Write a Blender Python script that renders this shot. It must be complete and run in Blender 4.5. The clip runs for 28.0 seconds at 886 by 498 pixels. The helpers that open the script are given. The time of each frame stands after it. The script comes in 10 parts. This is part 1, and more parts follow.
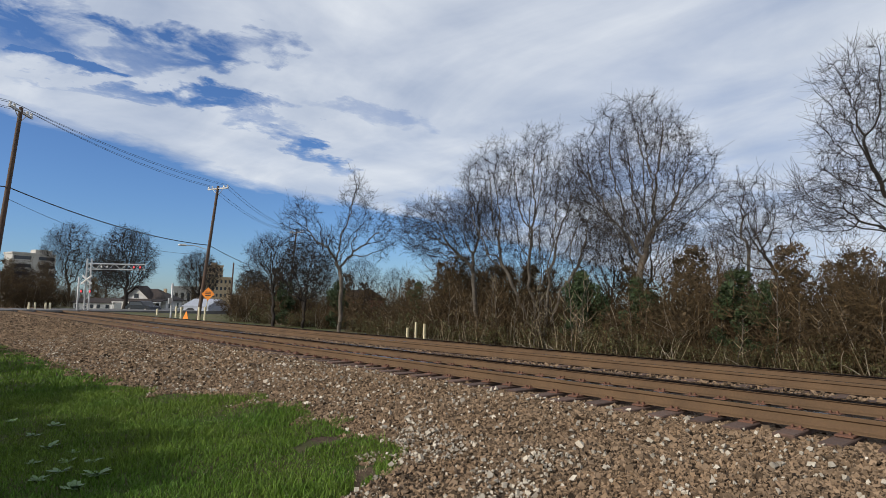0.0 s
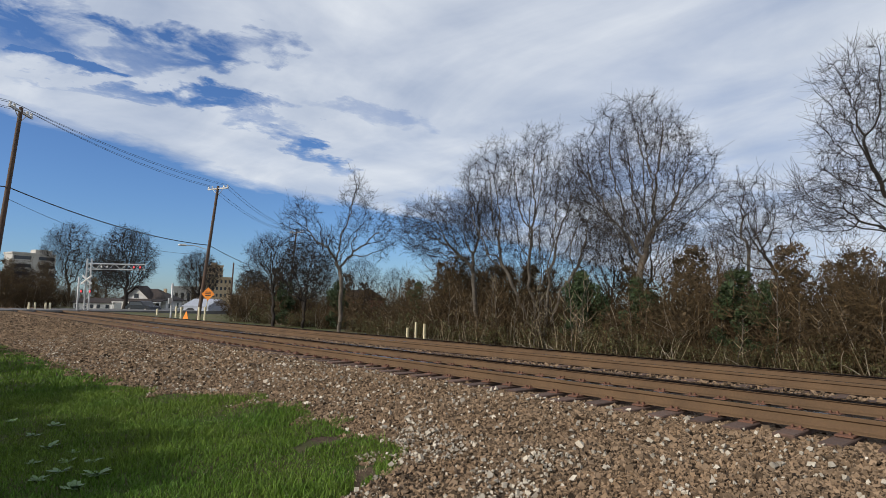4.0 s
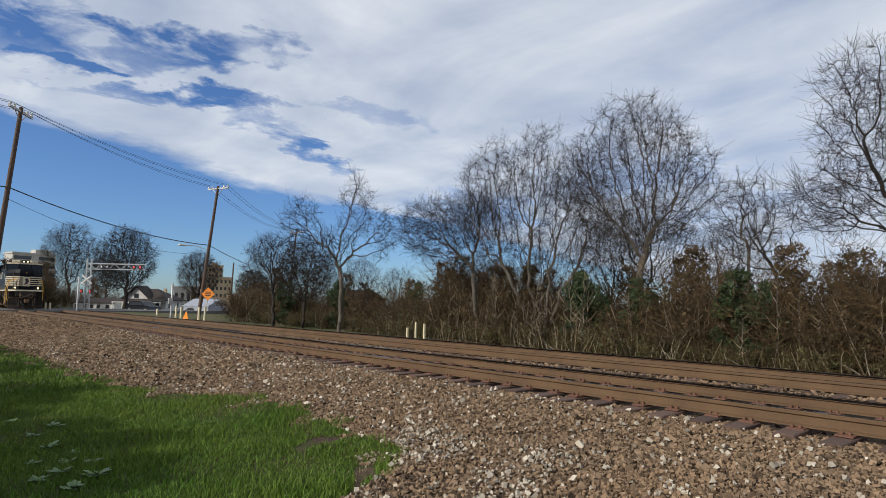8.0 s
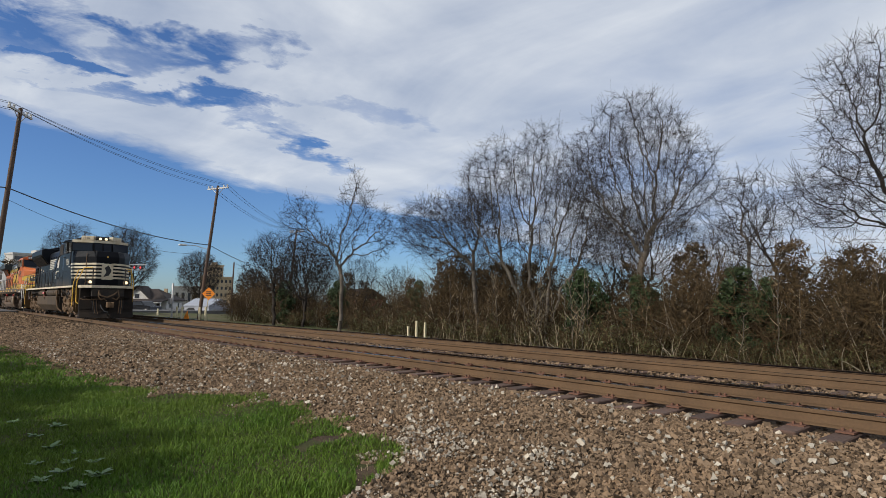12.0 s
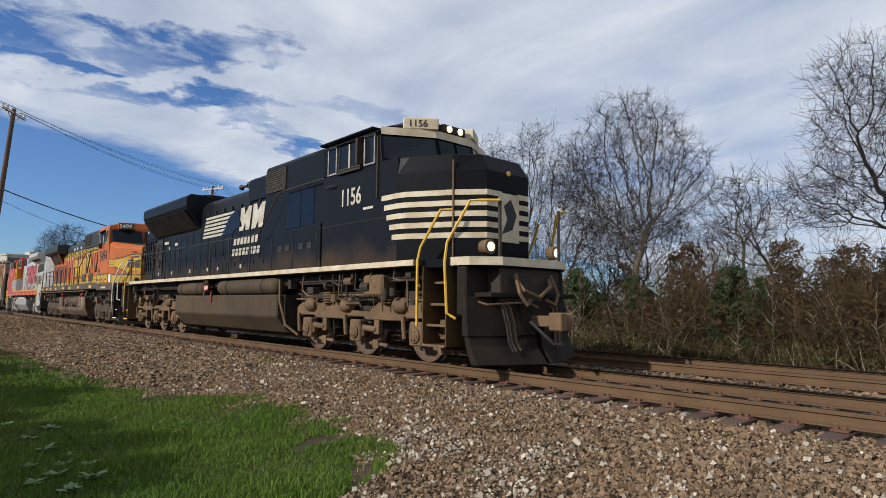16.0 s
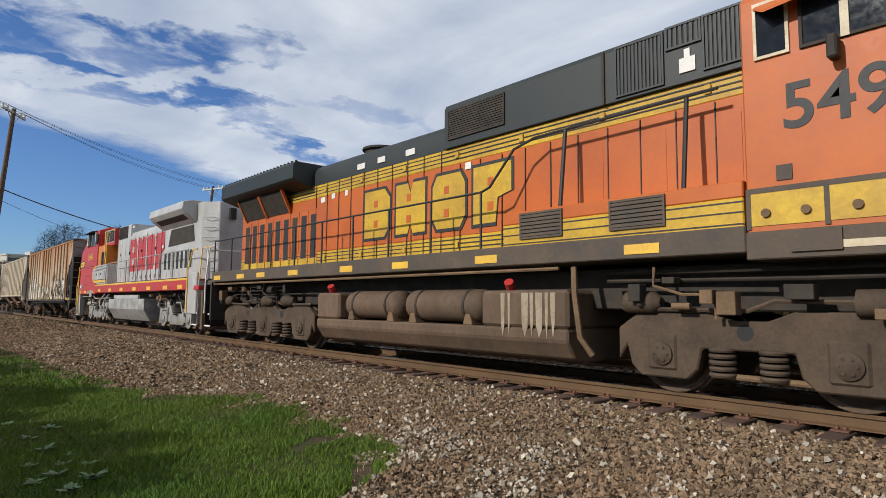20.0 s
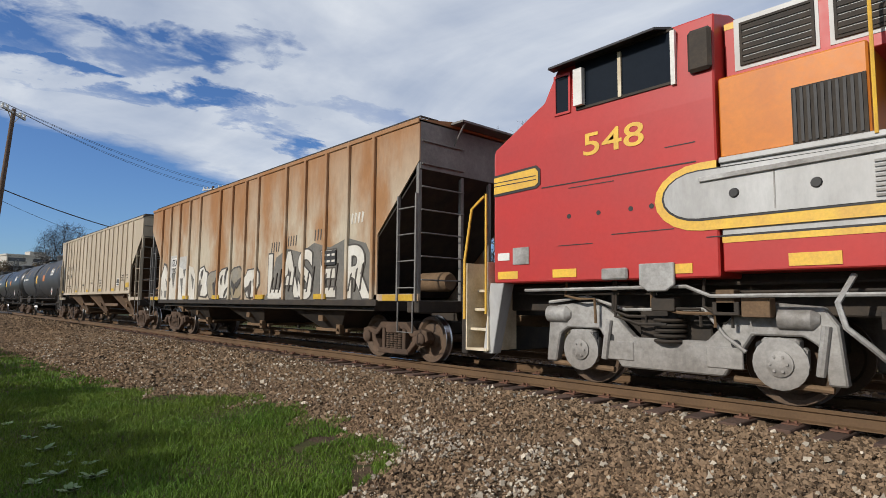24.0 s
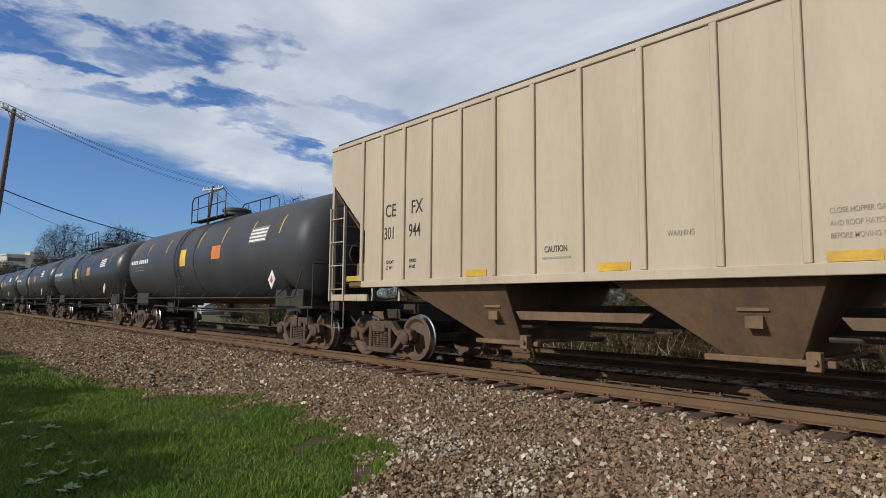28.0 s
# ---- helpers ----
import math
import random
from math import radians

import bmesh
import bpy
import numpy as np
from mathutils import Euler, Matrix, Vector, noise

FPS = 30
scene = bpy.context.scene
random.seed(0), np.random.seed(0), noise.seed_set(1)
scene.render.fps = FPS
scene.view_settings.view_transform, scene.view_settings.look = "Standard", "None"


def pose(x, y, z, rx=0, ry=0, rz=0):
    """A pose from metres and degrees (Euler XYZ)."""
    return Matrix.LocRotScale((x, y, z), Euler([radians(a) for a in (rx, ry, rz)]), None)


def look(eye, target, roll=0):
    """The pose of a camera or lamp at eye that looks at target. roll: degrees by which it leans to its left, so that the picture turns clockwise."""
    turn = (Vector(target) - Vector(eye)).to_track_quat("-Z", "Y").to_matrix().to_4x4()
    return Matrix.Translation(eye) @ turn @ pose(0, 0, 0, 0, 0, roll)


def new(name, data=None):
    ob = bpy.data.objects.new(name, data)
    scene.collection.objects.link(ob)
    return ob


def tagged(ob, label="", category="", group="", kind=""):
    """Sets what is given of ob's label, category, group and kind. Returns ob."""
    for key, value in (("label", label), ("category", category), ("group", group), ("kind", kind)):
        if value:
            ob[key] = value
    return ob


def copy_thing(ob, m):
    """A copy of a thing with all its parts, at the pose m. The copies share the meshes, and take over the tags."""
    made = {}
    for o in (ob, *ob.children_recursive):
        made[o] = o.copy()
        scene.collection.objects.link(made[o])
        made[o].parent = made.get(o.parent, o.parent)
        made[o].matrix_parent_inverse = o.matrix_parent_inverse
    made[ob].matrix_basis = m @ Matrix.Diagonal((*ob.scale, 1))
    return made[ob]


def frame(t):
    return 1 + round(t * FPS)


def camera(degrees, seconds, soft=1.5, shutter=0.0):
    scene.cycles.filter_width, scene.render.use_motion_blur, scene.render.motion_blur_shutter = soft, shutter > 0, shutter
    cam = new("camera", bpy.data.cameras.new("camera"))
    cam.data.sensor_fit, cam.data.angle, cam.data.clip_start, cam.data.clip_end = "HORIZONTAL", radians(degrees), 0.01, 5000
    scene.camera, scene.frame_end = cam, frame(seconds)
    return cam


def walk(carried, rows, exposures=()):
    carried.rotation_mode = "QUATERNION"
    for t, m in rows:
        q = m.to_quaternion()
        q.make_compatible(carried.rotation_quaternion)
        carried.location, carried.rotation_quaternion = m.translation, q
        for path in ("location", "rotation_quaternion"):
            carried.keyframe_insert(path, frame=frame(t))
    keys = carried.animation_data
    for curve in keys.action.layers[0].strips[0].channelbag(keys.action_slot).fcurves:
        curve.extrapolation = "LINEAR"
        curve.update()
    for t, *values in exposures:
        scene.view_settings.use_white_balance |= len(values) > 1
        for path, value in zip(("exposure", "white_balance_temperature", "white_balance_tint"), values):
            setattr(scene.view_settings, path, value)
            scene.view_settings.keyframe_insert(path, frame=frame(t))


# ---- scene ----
EYE = (0.0, -8.617, 1.158)


def aim(yaw, pitch, roll):
    """Camera pose: yaw from +y towards -x, pitch up, roll to its left."""
    y, p = radians(yaw), radians(pitch)
    way = Vector((-math.sin(y) * math.cos(p), math.cos(y) * math.cos(p), math.sin(p)))
    return look(EYE, Vector(EYE) + way * 10, roll)


REST_A = aim(48.316, 5.390, 0.957)
REST_B = aim(47.934, 5.276, 0.488)
cam = camera(73.45, 28.0, soft=0.6)
walk(cam, [
    (0.0, REST_A), (5.0, REST_A), (11.1, REST_A), (11.3, aim(48.45, 5.15, 0.8)),
    (11.5, aim(48.75, 4.72, 0.55)), (11.75, aim(48.6, 5.0, 0.6)), (12.0, aim(48.34, 5.25, 0.66)),
    (12.5, aim(47.88, 5.37, 0.72)), (13.4, aim(47.75, 5.6, 0.72)), (14.5, aim(47.70, 5.95, 0.70)),
    (15.0, aim(47.66, 5.46, 0.70)), (15.5, aim(47.85, 5.28, 0.52)), (16.0, REST_B), (20.0, REST_B), (28.0, REST_B)],
     [(0.0, -0.1, 6430, 10), (9.0, -0.1, 6430, 10), (11.5, -0.16, 6430, 10), (16.0, -0.1, 6430, 10), (17.5, -0.03, 6430, 10), (19.0, -0.08, 6430, 10), (21.5, -0.13, 6430, 10), (28.0, -0.17, 6430, 10)])

# ---- sky, sun, exposure ----
SUN_WAY = Vector((-0.16, -1.0, 0.54)).normalized()
scene.view_settings.exposure = 0.0
world = bpy.data.worlds.new("world")
scene.world = world
world.use_nodes = True
wn, wl = world.node_tree.nodes, world.node_tree.links
wn.clear()


def wnode(kind, **values):
    n = wn.new(kind)
    for k, v in values.items():
        n.inputs[k].default_value = v
    return n


def wmath(op, a, b=None, c=None, clamp=False):
    n = wn.new("ShaderNodeMath")
    n.operation, n.use_clamp = op, clamp
    for i, v in enumerate((a, b, c)):
        if v is None:
            continue
        if isinstance(v, (int, float)):
            n.inputs[i].default_value = v
        else:
            wl.new(v, n.inputs[i])
    return n.outputs[0]


sky = wn.new("ShaderNodeTexSky")
sky.sky_type, sky.sun_disc = "NISHITA", False
sky.sun_elevation = math.asin(SUN_WAY.z)
sky.sun_rotation = math.atan2(SUN_WAY.x, SUN_WAY.y)
sky.air_density, sky.dust_density, sky.ozone_density = 1.0, 0.35, 3.0
coord = wn.new("ShaderNodeTexCoord")
sep = wn.new("ShaderNodeSeparateXYZ")
wl.new(coord.outputs["Generated"], sep.inputs[0])
# a cloud layer: directions cast onto a level sheet overhead
lift = wmath("ADD", wmath("MAXIMUM", sep.outputs[2], 0.0), 0.12)
cx, cy = wmath("DIVIDE", sep.outputs[0], lift), wmath("DIVIDE", sep.outputs[1], lift)
flat = wn.new("ShaderNodeCombineXYZ")
wl.new(cx, flat.inputs[0]), wl.new(cy, flat.inputs[1])


def cloud_noise(scale, detail, rough, stretch, turn, distortion=0.3):
    mp = wn.new("ShaderNodeMapping")
    mp.inputs["Scale"].default_value = stretch
    mp.inputs["Rotation"].default_value = (0, 0, radians(turn))
    wl.new(flat.outputs[0], mp.inputs[0])
    nz = wnode("ShaderNodeTexNoise", Scale=scale, Detail=detail, Roughness=rough, Distortion=distortion)
    wl.new(mp.outputs[0], nz.inputs["Vector"])
    return nz.outputs["Fac"]


big = cloud_noise(1.7, 7, 0.55, (1.0, 0.55, 1.0), 12, 0.5)
fine = cloud_noise(6.0, 8, 0.62, (1.0, 0.6, 1.0), 20, 0.25)
wisp = cloud_noise(1.5, 6, 0.55, (0.7, 1.25, 1.0), -28, 0.5)
# cover grows away from the clear edge of the front
edge = wmath("ADD", cx, wmath("MULTIPLY", wmath("SUBTRACT", fine, 0.5), 0.32))
edge = wmath("ADD", edge, wmath("MULTIPLY", wmath("SUBTRACT", big, 0.5), 0.3))
slope = wmath("MULTIPLY", wmath("MINIMUM", cy, 1.3), 0.34)
front = wmath("MULTIPLY_ADD", wmath("ADD", edge, slope), 5.5, 14.2, clamp=True)


# the sheet's coordinates, bent so that edges fray
wx = wmath("ADD", cx, wmath("ADD", wmath("MULTIPLY", wmath("SUBTRACT", fine, 0.5), 0.5), wmath("MULTIPLY", wmath("SUBTRACT", big, 0.5), 0.35)))
wy = wmath("ADD", cy, wmath("ADD", wmath("MULTIPLY", wmath("SUBTRACT", cloud_noise(4.5, 6, 0.6, (1, 1, 1), 60), 0.5), 0.9), wmath("MULTIPLY", wmath("SUBTRACT", wisp, 0.5), 0.5)))


def gap(x, y, rx, ry, depth, slant=0.0):
    """A clearing in the cloud sheet, with ragged edges."""
    a = wmath("SUBTRACT", wmath("SUBTRACT", wx, x), wmath("MULTIPLY", wmath("SUBTRACT", wy, y), slant))
    a = wmath("DIVIDE", a, rx)
    b = wmath("DIVIDE", wmath("SUBTRACT", wy, y), ry)
    d = wmath("ADD", wmath("MULTIPLY", a, a), wmath("MULTIPLY", b, b))
    d = wmath("ADD", d, wmath("MULTIPLY", wmath("SUBTRACT", fine, 0.5), 3.0))
    return wmath("MULTIPLY", wmath("SUBTRACT", 1.0, wmath("MULTIPLY_ADD", d, 0.62, 0.0, clamp=True)), depth)


cover = front
for g in (gap(-1.93, 0.12, 0.26, 0.19, 1.0), gap(-2.10, 0.31, 0.05, 0.13, 0.9, 0.2), gap(-1.84, 0.54, 0.16, 0.2, 1.0, 0.9), gap(-2.14, 0.68, 0.07, 0.32, 1.0, 0.45),
          gap(-2.335, 1.31, 0.08, 0.3, 1.0, -0.42), gap(-2.12, 1.02, 0.045, 0.16, 0.5), gap(-1.84, 1.25, 0.07, 0.18, 0.4, 0.3), gap(-1.55, 2.55, 0.4, 0.4, 0.35), gap(-2.6, 2.6, 0.4, 0.5, 0.6)):
    cover = wmath("SUBTRACT", cover, g, clamp=True)
thin = wmath("MULTIPLY_ADD", wisp, 1.5, -0.05, clamp=True)
cover = wmath("MULTIPLY", cover, wmath("MULTIPLY_ADD", thin, 0.42, 0.56), clamp=True)
tone = wn.new("ShaderNodeMix")
tone.data_type = "RGBA"
wl.new(wmath("MULTIPLY_ADD", wmath("ADD", big, wisp), 1.6, -1.15, clamp=True), tone.inputs["Factor"])
tone.inputs["A"].default_value, tone.inputs["B"].default_value = (4.9, 5.6, 6.8, 1), (8.5, 8.9, 9.4, 1)
clear = wn.new("ShaderNodeMix")
clear.data_type, clear.blend_type = "RGBA", "MULTIPLY"
clear.inputs["Factor"].default_value, clear.inputs["B"].default_value = 1.0, (0.71, 0.93, 1.28, 1)
wl.new(sky.outputs[0], clear.inputs["A"])
mix = wn.new("ShaderNodeMix")
mix.data_type = "RGBA"
wl.new(cover, mix.inputs["Factor"])
wl.new(clear.outputs["Result"], mix.inputs["A"]), wl.new(tone.outputs["Result"], mix.inputs["B"])
back = wnode("ShaderNodeBackground", Strength=0.1)
wl.new(mix.outputs["Result"], back.inputs["Color"])
wo = wn.new("ShaderNodeOutputWorld")
wl.new(back.outputs[0], wo.inputs[0])
sun = new("sun", bpy.data.lights.new("sun", "SUN"))
sun.data.energy, sun.data.angle, sun.data.color = 3.95, radians(0.55), (1.0, 0.94, 0.86)
sun.matrix_world = look((0, 0, 0), -SUN_WAY)
# ---- materials ----
def surf(name, c1, c2=None, scale=1.5, fine=30.0, rough=0.7, metal=0.0, bump=0.25, stretch=(1, 1, 1), mid=0.5, width=0.15,
         var=0.25, depth=0.01, spec=0.5, dust=None, dust_top=2.6, dust_low=0.8, random_tint=0.0):
    """A weathered surface: two tones in large patches, fine grain, relief; dust: a colour of road dirt thrown up from below."""
    m = bpy.data.materials.new(name)
    m.use_nodes = True
    n, l = m.node_tree.nodes, m.node_tree.links
    b = n["Principled BSDF"]
    b.inputs["Roughness"].default_value, b.inputs["Metallic"].default_value = rough, metal
    b.inputs["Specular IOR Level"].default_value = spec
    tc = n.new("ShaderNodeTexCoord")
    mp = n.new("ShaderNodeMapping")
    mp.inputs["Scale"].default_value = stretch
    l.new(tc.outputs["Object"], mp.inputs[0])

    def noise_tex(s, d, r=0.6):
        t = n.new("ShaderNodeTexNoise")
        t.inputs["Scale"].default_value, t.inputs["Detail"].default_value, t.inputs["Roughness"].default_value = s, d, r
        l.new(mp.outputs[0], t.inputs["Vector"])
        return t.outputs["Fac"]

    def remap(v, a, z, to0=0.0, to1=1.0):
        t = n.new("ShaderNodeMapRange")
        for i, x in ((1, a), (2, z), (3, to0), (4, to1)):
            t.inputs[i].default_value = x
        l.new(v, t.inputs[0])
        return t.outputs[0]

    def blend(f, a, z, how="MIX"):
        t = n.new("ShaderNodeMix")
        t.data_type, t.blend_type = "RGBA", how
        for key, v in (("Factor", f), ("A", a), ("B", z)):
            if isinstance(v, (tuple, float, int)):
                t.inputs[key].default_value = v if isinstance(v, (float, int)) else (*v[:3], 1)
            else:
                l.new(v, t.inputs[key])
        return t.outputs["Result"]

    large, small = noise_tex(scale, 6), noise_tex(fine, 5, 0.7)
    col = blend(remap(large, mid - width, mid + width), c1, c2 or c1)
    if dust:
        sp = n.new("ShaderNodeSeparateXYZ")
        l.new(tc.outputs["Object"], sp.inputs[0])
        add = n.new("ShaderNodeMath")
        add.operation = "MULTIPLY_ADD"
        l.new(large, add.inputs[0])
        add.inputs[1].default_value = 1.6
        l.new(sp.outputs[2], add.inputs[2])
        col = blend(remap(add.outputs[0], dust_top + 0.8, dust_low + 0.8, 0.0, 0.85), col, dust)
    col = blend(1.0, col, remap(small, 0.25, 0.75, 1 - var, 1 + var), "MULTIPLY")
    if random_tint:
        oi = n.new("ShaderNodeObjectInfo")
        col = blend(1.0, col, remap(oi.outputs["Random"], 0, 1, 1 - random_tint, 1 + random_tint), "MULTIPLY")
    l.new(col, b.inputs["Base Color"])
    rg = remap(small, 0.3, 0.7, max(0.05, rough - 0.05), min(1, rough + 0.05))
    l.new(rg, b.inputs["Roughness"])
    if bump:
        bp = n.new("ShaderNodeBump")
        bp.inputs["Strength"].default_value, bp.inputs["Distance"].default_value = bump, depth
        l.new(small, bp.inputs["Height"])
        l.new(bp.outputs[0], b.inputs["Normal"])
    return m


def island_tint(m, amount, hue=None):
    """Vary a material from piece to piece of a joined mesh."""
    n, l = m.node_tree.nodes, m.node_tree.links
    b = n["Principled BSDF"]
    src = b.inputs["Base Color"].links[0].from_socket
    geo = n.new("ShaderNodeNewGeometry")
    t = n.new("ShaderNodeMapRange")
    t.inputs[3].default_value, t.inputs[4].default_value = 1 - amount, 1 + amount
    l.new(geo.outputs["Random Per Island"], t.inputs[0])
    x = n.new("ShaderNodeMix")
    x.data_type, x.blend_type = "RGBA", "MULTIPLY"
    x.inputs["Factor"].default_value = 1
    l.new(src, x.inputs["A"]), l.new(t.outputs[0], x.inputs["B"])
    out = x.outputs["Result"]
    if hue:
        y = n.new("ShaderNodeMix")
        y.data_type = "RGBA"
        w = n.new("ShaderNodeMath")
        w.operation = "MULTIPLY"
        w.inputs[1].default_value = 7.3
        f = n.new("ShaderNodeMath")
        f.operation = "FRACT"
        l.new(geo.outputs["Random Per Island"], w.inputs[0]), l.new(w.outputs[0], f.inputs[0])
        p = n.new("ShaderNodeMath")
        p.operation = "POWER"
        p.inputs[1].default_value = 2.0
        l.new(f.outputs[0], p.inputs[0])
        l.new(p.outputs[0], y.inputs["Factor"])
        l.new(out, y.inputs["A"])
        y.inputs["B"].default_value = (*hue, 1)
        out = y.outputs["Result"]
    l.new(out, b.inputs["Base Color"])
    return m


def glow(name, colour, power):
    m = bpy.data.materials.new(name)
    m.use_nodes = True
    b = m.node_tree.nodes["Principled BSDF"]
    b.inputs["Base Color"].default_value = (*colour, 1)
    b.inputs["Emission Color"].default_value, b.inputs["Emission Strength"].default_value = (*colour, 1), power
    return m


M_STEEL = surf("brown_dusty_steel", (0.195, 0.122, 0.066), (0.12, 0.078, 0.045), 2.0, 25, 0.85, bump=0.3, spec=0.3)
M_BOGIE = surf("dark_rusty_cast_steel", (0.115, 0.073, 0.048), (0.07, 0.048, 0.034), 2.5, 22, 0.85, bump=0.25, spec=0.25)
# M_DARK is grime, and also shade put into the colour under decks
M_DARK = surf("dark_grimy_and_shaded_steel", (0.03, 0.026, 0.022), (0.055, 0.042, 0.03), 3.0, 30, 0.75, spec=0.3)
M_WHEEL = surf("rusty_wheel_steel", (0.15, 0.095, 0.058), (0.10, 0.068, 0.045), 3, 30, 0.7, 0.3)
M_FRAME = surf("grey_brown_cast_frame", (0.1, 0.069, 0.045), (0.06, 0.043, 0.03), 2.0, 22, 0.85, bump=0.3, spec=0.3)
M_TREAD = surf("polished_tread_steel", (0.5, 0.5, 0.5), (0.4, 0.4, 0.41), 4, 60, 0.3, 1.0, bump=0.05)
M_GLASS = surf("dark_window_glass", (0.012, 0.016, 0.022), None, 2, 10, 0.1, bump=0.0, var=0.1, spec=0.14)
M_BLACK = surf("black_rubber", (0.02, 0.02, 0.02), None, 4, 40, 0.8)
M_WHITE = surf("white_paint", (0.72, 0.7, 0.66), (0.6, 0.57, 0.5), 3, 30, 0.55, bump=0.05, var=0.1)
M_CREAM = surf("dusty_cream_paint", (0.66, 0.58, 0.42), (0.48, 0.38, 0.24), 2.5, 25, 0.6, bump=0.05, var=0.15)
M_YELLOW = surf("yellow_paint", (0.75, 0.46, 0.04), (0.6, 0.34, 0.05), 3, 30, 0.5, bump=0.05, var=0.15)
M_LAMP = glow("lit_headlamp", (1.0, 0.82, 0.5), 1.6)
M_SIGNAL = glow("red_signal_lamp", (0.9, 0.05, 0.06), 0.8)


# ---- mesh tools ----
class Build:
    """Collects faces for one mesh; ox shifts everything along x."""

    def __init__(self, ox=0.0):
        self.v, self.f, self.ox, self.twin = [], [], ox, None

    def face(self, pts):
        n = len(self.v)
        self.v += [(p[0] + self.ox, p[1], p[2]) for p in pts]
        self.f.append(tuple(range(n, n + len(pts))))
        return self

    def loft(self, rings, caps=True, closed=True):
        n, k = len(self.v), len(rings[0])
        for r in rings:
            self.v += [(p[0] + self.ox, p[1], p[2]) for p in r]
        for i in range(len(rings) - 1):
            for j in range(k if closed else k - 1):
                a, b = n + i * k + j, n + i * k + (j + 1) % k
                self.f.append((a, b, b + k, a + k))
        if caps:
            self.f.append(tuple(n + j for j in reversed(range(k))))
            self.f.append(tuple(n + (len(rings) - 1) * k + j for j in range(k)))
        return self

    def box(self, x0, x1, y0, y1, z0, z1):
        return self.loft([[(x, y0, z0), (x, y1, z0), (x, y1, z1), (x, y0, z1)] for x in (x0, x1)])

    def side(self, poly, y0, y1):
        """A polygon in x, z between two y."""
        return self.loft([[(x, y, z) for x, z in poly] for y in (y0, y1)])

    def cross(self, poly, x0, x1):
        """A polygon in y, z between two x."""
        return self.loft([[(x, y, z) for y, z in poly] for x in (x0, x1)])

    def plan(self, poly, z0, z1):
        return self.loft([[(x, y, z) for x, y in poly] for z in (z0, z1)])

    def rod(self, p, q, r, r2=None, n=8):
        p, q = Vector(p), Vector(q)
        w = (q - p).normalized()
        u = w.cross((0, 0, 1) if abs(w.z) < 0.9 else (1, 0, 0)).normalized()
        t = w.cross(u)
        ring = lambda c, s: [c + s * (math.cos(a) * u + math.sin(a) * t) for a in (2 * math.pi * i / n for i in range(n))]
        return self.loft([ring(p, r), ring(q, r if r2 is None else r2)])

    def tube(self, pts, r, n=6):
        pts = [Vector(p) for p in pts]
        rings, u = [], None
        for i, p in enumerate(pts):
            w = (pts[min(i + 1, len(pts) - 1)] - pts[max(i - 1, 0)]).normalized()
            if u is None:
                u = w.cross((0, 0, 1) if abs(w.z) < 0.9 else (1, 0, 0)).normalized()
            u = (u - w * u.dot(w)).normalized()
            t = w.cross(u)
            rings.append([p + r * (math.cos(a) * u + math.sin(a) * t) for a in (2 * math.pi * k / n for k in range(n))])
        return self.loft(rings)

    def lathe(self, profile, c, axis="y", n=24):
        """profile: pairs of (along, radius) about an axis through c."""
        rings = []
        for s, r in profile:
            ring = []
            for k in range(n):
                a = 2 * math.pi * k / n
                u, w = r * math.cos(a), r * math.sin(a)
                ring.append({"y": (c[0] + u, c[1] + s, c[2] + w), "x": (c[0] + s, c[1] + u, c[2] + w),
                             "z": (c[0] + u, c[1] + w, c[2] + s)}[axis])
            rings.append(ring)
        return self.loft(rings)

    def mirror(self):
        """Ask for the same piece again on the other side of y = 0."""
        twin = Build(self.ox)
        twin.v = [(x, -y, z) for x, y, z in self.v]
        twin.f = [tuple(reversed(f)) for f in self.f]
        self.twin = twin
        return self


def mesh_of(name, b, material, bevel=0.0, smooth=False):
    me = bpy.data.meshes.new(name)
    me.from_pydata([tuple(p) for p in b.v], [], b.f)
    bm = bmesh.new()
    bm.from_mesh(me)
    bmesh.ops.recalc_face_normals(bm, faces=bm.faces)
    if bevel:
        ed = [e for e in bm.edges if len(e.link_faces) == 2 and e.calc_face_angle(0) > 0.6]
        bmesh.ops.bevel(bm, geom=ed, offset=bevel, segments=1, affect="EDGES", clamp_overlap=True)
    if smooth:
        for f in bm.faces:
            f.smooth = True
        for e in bm.edges:
            if len(e.link_faces) == 2 and e.calc_face_angle(0) > 0.7:
                e.smooth = False
    bm.to_mesh(me)
    bm.free()
    me.materials.append(material)
    return me


def part(name, b, material, parent, label="", bevel=0.0, smooth=False):
    ob = new(name, b if isinstance(b, bpy.types.Mesh) else mesh_of(name, b, material, bevel, smooth))
    ob.parent = parent
    if isinstance(b, Build) and b.twin:
        part(name, b.twin, material, parent, label, bevel, smooth)
    return tagged(ob, label)


def thing(name, label, category, group="", kind="", at=(0, 0, 0)):
    ob = new(name)
    ob.location = at
    ob.empty_display_size = 0.2
    return tagged(ob, label, category, group, kind)


def single(name, b, material, label, category="", group="", kind="", bevel=0.0, smooth=False, at=(0, 0, 0)):
    ob = new(name, mesh_of(name, b, material, bevel, smooth))
    ob.location = at
    return tagged(ob, label, category, group, kind)


